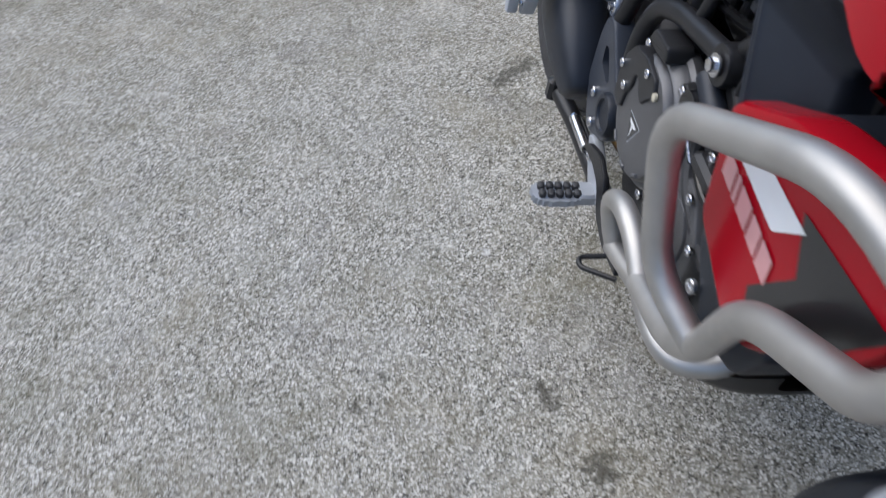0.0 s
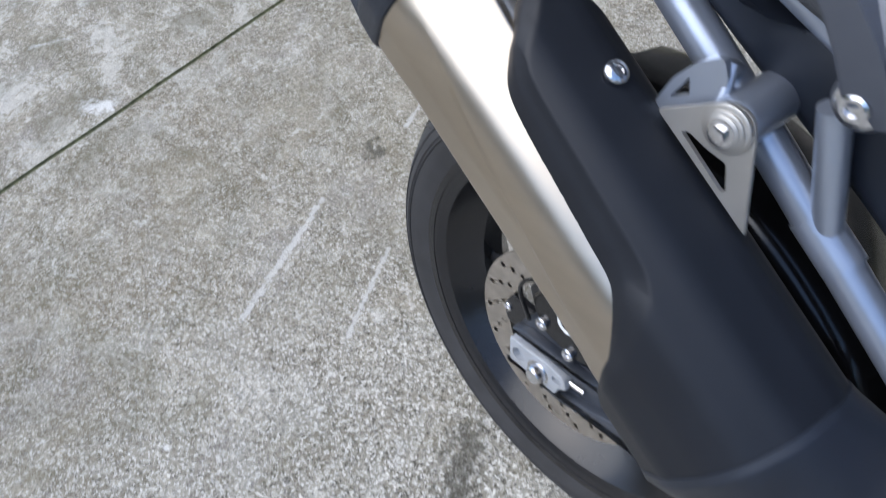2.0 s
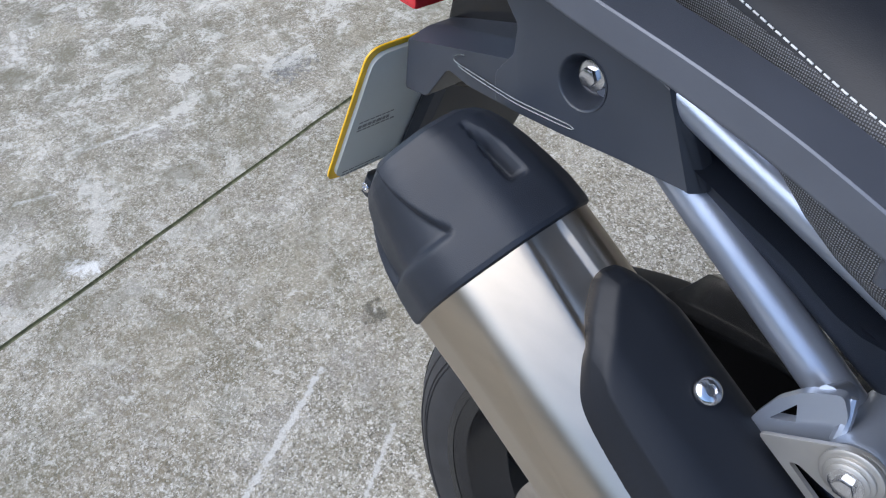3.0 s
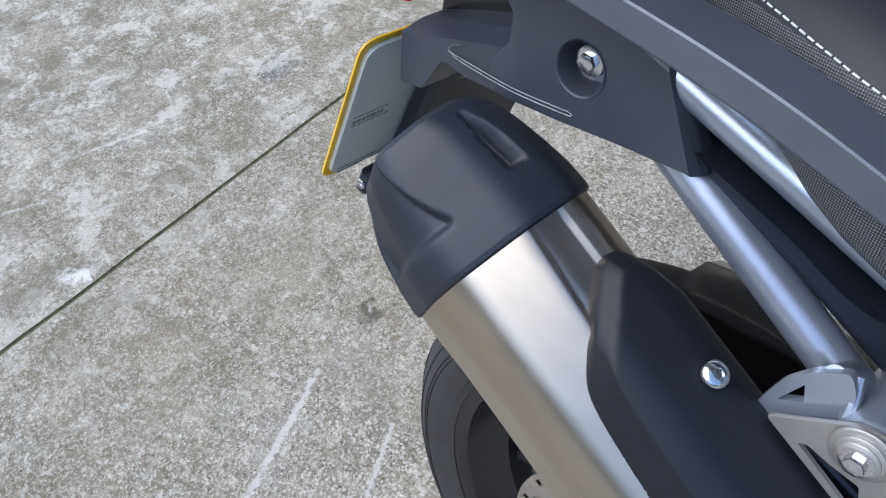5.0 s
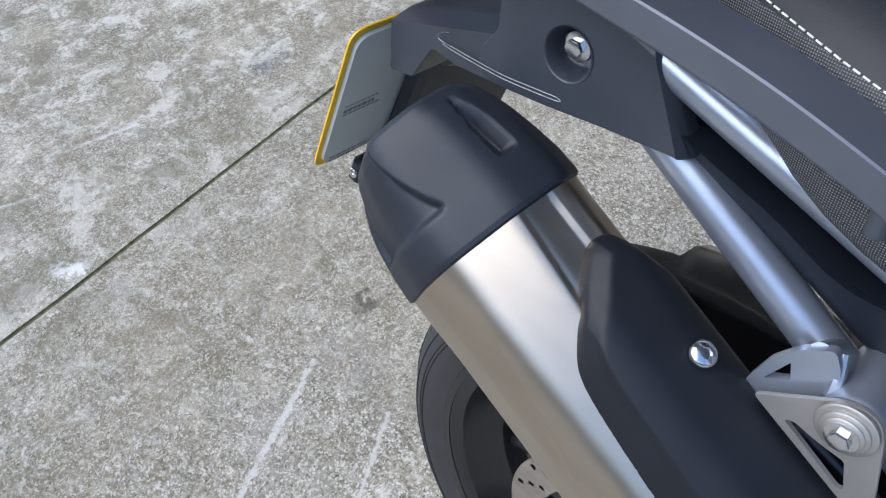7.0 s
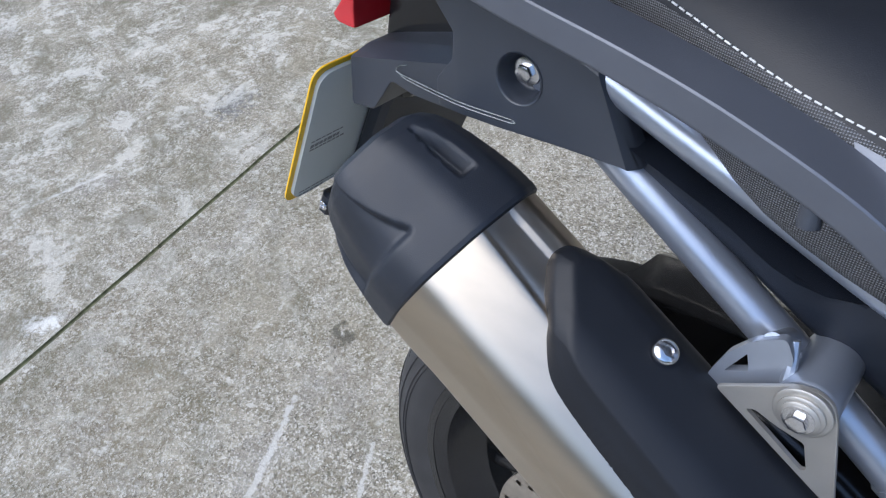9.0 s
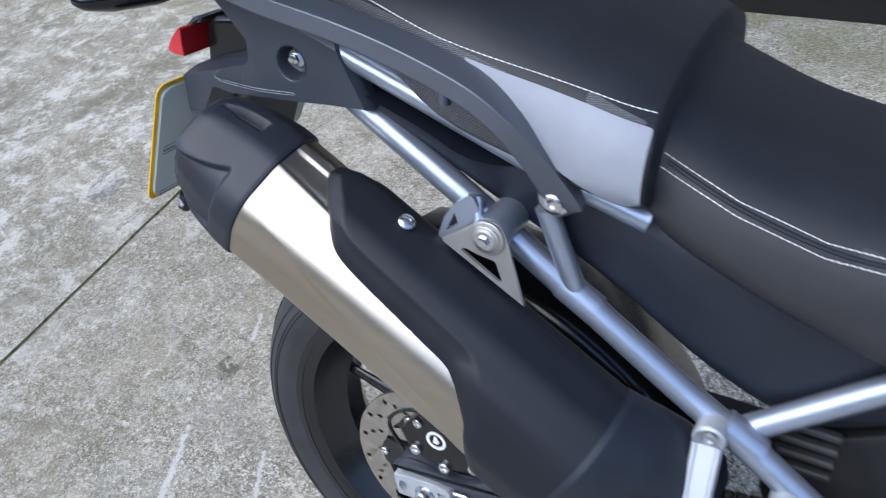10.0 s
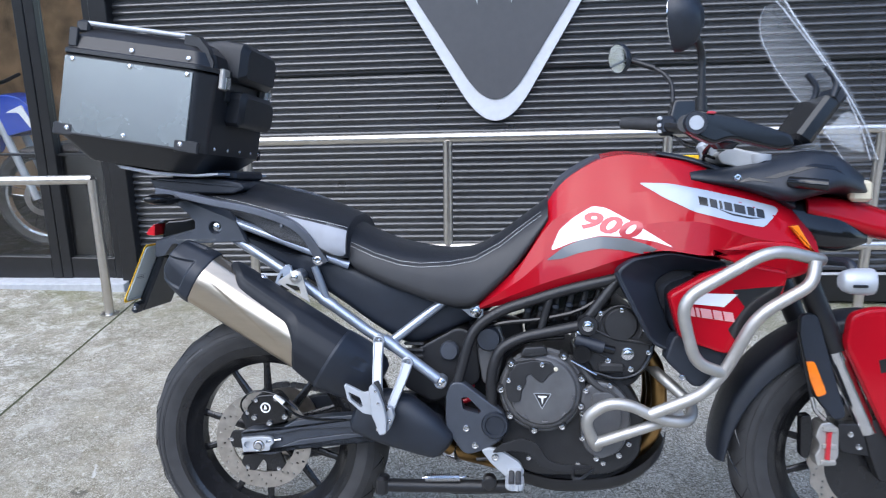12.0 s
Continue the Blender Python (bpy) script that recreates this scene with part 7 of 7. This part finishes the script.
part("mirror_stem", tube([(1.09, 0.36, 1.18), (1.098, 0.44, 1.31), (1.06, 0.47, 1.352), (0.99, 0.49, 1.378)], 0.0065, 0.03), "frame", bike)
part("stem_boot", tube([(1.05, 0.475, 1.356), (0.975, 0.495, 1.383)], 0.009), "frame", bike)
# screen, its supports and the display
sc = bmesh.new()
rows = []
for x, z, w in ((1.493, 1.06, 0.09), (1.466, 1.14, 0.115), (1.427, 1.218, 0.138), (1.366, 1.305, 0.142), (1.306, 1.38, 0.125), (1.272, 1.424, 0.095), (1.255, 1.441, 0.055)):
    arc = [(x - 3.0 * (w * s) ** 2, w * s, z - 0.3 * (w * s) ** 2) for s in (-1, -0.9, -0.75, -0.5, -0.25, 0, 0.25, 0.5, 0.75, 0.9, 1)]
    rows.append(arc + [(a - 0.0035, b, c - 0.002) for a, b, c in arc[::-1]])
loft(sc, rows)
scr = part("windscreen", sc, "screen", bike, "clear smoked windscreen", smooth=60)
scr.visible_shadow = False
# pale tubes paint bright edge highlights, the first down the screen's middle
mid = [r[5] for r in rows]
part("screen_glint", tube([(x - 0.001, -0.0, z) for x, y, z in mid], 0.0015, 0.03, 8), "screenglint", scr)
for k in (0, 10):
    part("screen_glint", tube([r[k] for r in rows], 0.0009, 0.03, 8), "screenglint", scr)
for q in (-1, 1):
    part("screen_arm", tube([(1.36, 0.07 * q, 1.17), (1.385, 0.06 * q, 1.24), (1.355, 0.06 * q, 1.275)], 0.0075, 0.03, 10), "plastic", bike)
    dfl = part("wind_deflector", prism([(1.33, 1.115), (1.384, 1.168), (1.405, 1.15), (1.427, 1.07), (1.375, 1.085)], q * 0.118, q * 0.124, 0.001, corner=0.01), "screen", bike)
    dfl.visible_shadow = False
part("display", brick((0, 0, 0), (0.042, 0.20, 0.125), edge=0.01, m=pose(1.333, 0, 1.15, 0, 34, 0)), "gloss", bike, "black instrument display")
part("display_hood", brick((0, 0, 0), (0.03, 0.12, 0.09), edge=0.01, m=pose(1.38, 0, 1.19, 0, 34, 0)), "plastic", bike)
fog = part("fog_lamp", loft(bmesh.new(), [[(x, -0.30 + r * math.cos(a), 0.797 + r * math.sin(a)) for a in (2 * math.pi * k / 20 for k in range(20))] for x, r in ((1.315, 0.014), (1.322, 0.022), (1.338, 0.027), (1.37, 0.029), (1.38, 0.027))]), "alloy", bike, "silver auxiliary lamp", smooth=50)
part("lamp_mark", brick((1.345, -0.329, 0.79), (0.03, 0.004, 0.006), edge=0.001), "blackdec", fog)
part("lamp_bracket", tube([(1.33, -0.20, 0.83), (1.345, -0.28, 0.835), (1.345, -0.30, 0.80)], 0.01, 0.02, 10), "plastic", bike)

# ---- centre stand
part("stand_leg", tube([(0.325, -0.147, 0.246), (0.42, -0.132, 0.243), (0.60, -0.122, 0.246), (0.66, -0.115, 0.248)], 0.0165, 0.03), "frame", bike, "folded black centre stand")
part("stand_foot", brick((0.322, -0.145, 0.247), (0.03, 0.046, 0.048), edge=0.007), "frame", bike)
part("stand_plate", prism([(0.40, 0.236), (0.42, 0.258), (0.44, 0.248), (0.60, 0.258), (0.62, 0.23), (0.50, 0.222)], -0.125, -0.118, 0.002, corner=0.008), "frame", bike)
part("stand_spring", helix((0.428, -0.141, 0.267), (0.514, -0.139, 0.271), 0.0088, 0.0021, 17), "chrome", bike, "steel return spring")
part("spring_hook", tube([(0.512, -0.139, 0.271), (0.526, -0.136, 0.273), (0.533, -0.126, 0.270)], 0.002, 0.006, 8), "chrome", bike)
part("spring_hook", tube([(0.430, -0.141, 0.267), (0.417, -0.139, 0.265), (0.413, -0.13, 0.252)], 0.002, 0.006, 8), "chrome", bike)
part("stand_pivot", lathe([(0.004, -0.15), (0.013, -0.15), (0.018, -0.145), (0.018, -0.12)], 0.585, 0.262, 28), "frame", bike)

# ---- rider footpeg and brake pedal
rp = empty("rider_footpeg", Matrix(), "", "")
rp.parent = bike
part("peg_bracket", prism([(0.565, 0.352), (0.585, 0.36), (0.62, 0.35), (0.66, 0.325), (0.672, 0.30), (0.655, 0.285), (0.625, 0.29), (0.59, 0.32)], -0.168, -0.15, 0.004, corner=0.008), "alloy", rp)
part("peg_hinge", brick((0.648, -0.178, 0.302), (0.036, 0.03, 0.022), edge=0.004), "alloy", rp)
bolts(rp, [(0.60, -0.17, 0.338)], 0.009, "socket")


def peg_plate():
    bm = bmesh.new()
    o = []
    for k in range(40):
        a = 2 * math.pi * k / 40
        r = 1.0 + (0.05 if k % 2 else -0.04)
        o.append((0.648 + 0.021 * r * (abs(math.cos(a)) ** 0.6) * (1 if math.cos(a) > 0 else -1), -0.222 + 0.040 * r * (abs(math.sin(a)) ** 0.7) * (1 if math.sin(a) > 0 else -1)))
    return loft(bm, [[(x, y, z) for x, y in o] for z in (0.294, 0.306)])


part("peg_plate", peg_plate(), "alloy", rp, "serrated alloy footpeg", smooth=20)
for i in range(5):
    for dx in (-0.008, 0.008):
        part("rubber_block", brick((0.648 + dx, -0.194 - 0.0135 * i, 0.309), (0.013, 0.0105, 0.014), edge=0.003), "tyre", rp)
part("brake_pedal", prism([(0.59, 0.35), (0.61, 0.372), (0.66, 0.392), (0.70, 0.38), (0.725, 0.34), (0.76, 0.33), (0.82, 0.333), (0.828, 0.325), (0.76, 0.312), (0.71, 0.322), (0.68, 0.355), (0.64, 0.36)], -0.182, -0.174, 0.002, corner=0.012), "frame", bike, "black brake pedal")
part("pedal_tread", tube([(0.832, -0.180, 0.325), (0.80, -0.222, 0.314), (0.782, -0.219, 0.313), (0.786, -0.18, 0.320)], 0.004, 0.01, 8), "frame", bike, "serrated pedal tread")
part("pedal_link", tube([(0.555, -0.155, 0.325), (0.60, -0.165, 0.335)], 0.0045), "frame", bike)

# ================= top case =================
case = empty("top_case", LEAN, "black top case with grey aluminium side panels on the rack", "top case")
CT = pose(-0.245, -0.05, 1.045, 0, 7.8, 0)


def case_ring(z, g, c=0.034):
    x0, x1, w = -0.208 + g, 0.158 - g, 0.207 - g
    o = [(x0, -w + c * 0.5), (x0 + c * 0.45, -w), (x1 - c, -w), (x1, -w + c), (x1, w - c), (x1 - c, w), (x0 + c * 0.45, w), (x0, w - c * 0.5)]
    return [CT @ Vector((a, b, z)) for a, b in [(q.x, q.y) for q in rounded([(a, b, 0) for a, b in o], 0.01, 2, True)]]


def cbrick(center, size, edge=0.004, turn=0.0):
    return brick(center, size, edge=edge, m=CT @ Matrix.Translation(center) @ pose(0, 0, 0, 0, 0, turn))


part("body", loft(bmesh.new(), [case_ring(z, g) for z, g in ((-0.022, 0.055), (-0.018, 0.05), (0.026, 0.008), (0.032, 0.003), (0.213, 0.0), (0.217, 0.003))]), "boxblack", case, smooth=30)
part("lid", loft(bmesh.new(), [case_ring(z, g) for z, g in ((0.219, 0.006), (0.221, -0.002), (0.230, -0.002), (0.233, 0.002), (0.262, 0.010), (0.284, 0.036), (0.291, 0.055), (0.293, 0.1))]), "boxblack", case, "black lid", smooth=30)
part("seal", loft(bmesh.new(), [case_ring(z, 0.012) for z in (0.214, 0.222)]), "gloss", case)
for q in (-1, 1):
    part("side_panel", cbrick((-0.040, q * 0.2065, 0.124), (0.314, 0.006, 0.178), 0.002), "alu", case, "brushed grey aluminium side panel")
    part("lid_bar", tube([CT @ Vector(p) for p in ((-0.178, q * 0.172, 0.296), (0.085, q * 0.172, 0.296))], 0.0058, seg=12), "alloy", case, "silver luggage rail")
    part("bar_end", cbrick((-0.178, q * 0.170, 0.287), (0.034, 0.022, 0.03), 0.006), "boxblack", case)
    part("bar_end", loft(bmesh.new(), [[CT @ Vector((x, q * (0.170 + dy), z + dz)) for dy, dz in ((-0.012, -0.012), (0.012, -0.016), (0.013, 0.006), (-0.01, 0.01))] for x, z in ((0.075, 0.292), (0.108, 0.290), (0.132, 0.268), (0.150, 0.238))]), "boxblack", case)
    part("bar_strap", cbrick((-0.182, q * 0.2035, 0.257), (0.022, 0.008, 0.044), 0.002), "boxblack", case)
    part("crease_rib", cbrick((-0.03, q * 0.2085, 0.0345), (0.30, 0.006, 0.006), 0.002), "boxblack", case)
    for x in (-0.185, 0.118):
        part("corner_guard", cbrick((x, q * 0.204, 0.042), (0.05 if x < 0 else 0.06, 0.014, 0.03), 0.004), "boxblack", case)
    for x, z in ((-0.174, 0.046), (-0.034, 0.046), (0.105, 0.046), (-0.176, 0.206), (-0.036, 0.206), (0.103, 0.206), (-0.178, 0.243), (-0.038, 0.243), (0.10, 0.243)):
        ob = new("rivet", bolt_mesh("dome"))
        ob.parent = case
        ob.matrix_basis = CT @ pose(x, q * (0.2105 if z < 0.22 else 0.2045), z, 0 if z < 0.22 else -14, 0, 0) @ Matrix.Diagonal((0.0062, 0.0062 * -q if q > 0 else 0.0062, 0.0062, 1))
for y in (-0.145, 0.150):
    part("latch", cbrick((0.164, y, 0.210), (0.014, 0.036, 0.05), 0.004), "bar", case, "silver latch")
    part("latch_hook", cbrick((0.172, y + 0.004, 0.203), (0.008, 0.022, 0.03), 0.003), "chrome", case)
    part("latch_plate", cbrick((0.160, y + (0.035 if y < 0 else -0.035), 0.20), (0.008, 0.03, 0.075), 0.003), "boxblack", case)
for y in (-0.14, -0.06, 0.02, 0.10, 0.16):
    ob = new("rivet", bolt_mesh("dome"))
    ob.parent = case
    ob.matrix_basis = CT @ pose(0.159, y, 0.046, 0, 0, 90) @ Matrix.Diagonal((0.0045, 0.0045, 0.0045, 1))


def pad(x_w_h, z, y0):
    return loft(bmesh.new(), [[CT @ Vector((x, y0 + w * a, z + h * b)) for a, b in ((-1, -0.8), (-0.9, -1), (0.9, -1), (1, -0.8), (1, 0.55), (0.9, 0.9), (0.75, 1), (-0.75, 1), (-0.9, 0.9), (-1, 0.55))] for x, w, h in x_w_h])


part("backrest_pad", pad(((0.083, 0.10, 0.042), (0.128, 0.115, 0.050), (0.180, 0.115, 0.048), (0.196, 0.10, 0.035)), 0.262, 0.012), "seat", case, "black padded backrest")
part("lower_pad", pad(((0.153, 0.108, 0.043), (0.190, 0.114, 0.043), (0.202, 0.10, 0.03)), 0.150, 0.015), "seat", case)
part("rear_reflector", cbrick((-0.211, 0, 0.155), (0.008, 0.36, 0.075), 0.002), "redlens", case, "red rear reflector")
part("case_rack", prism([(-0.34, 1.032), (-0.24, 1.016), (-0.14, 1.009), (-0.08, 1.013), (-0.08, 1.007), (-0.14, 1.002), (-0.24, 1.006), (-0.33, 1.022)], -0.175, 0.175, 0.002), "alloy", case, "bare aluminium mounting rack")
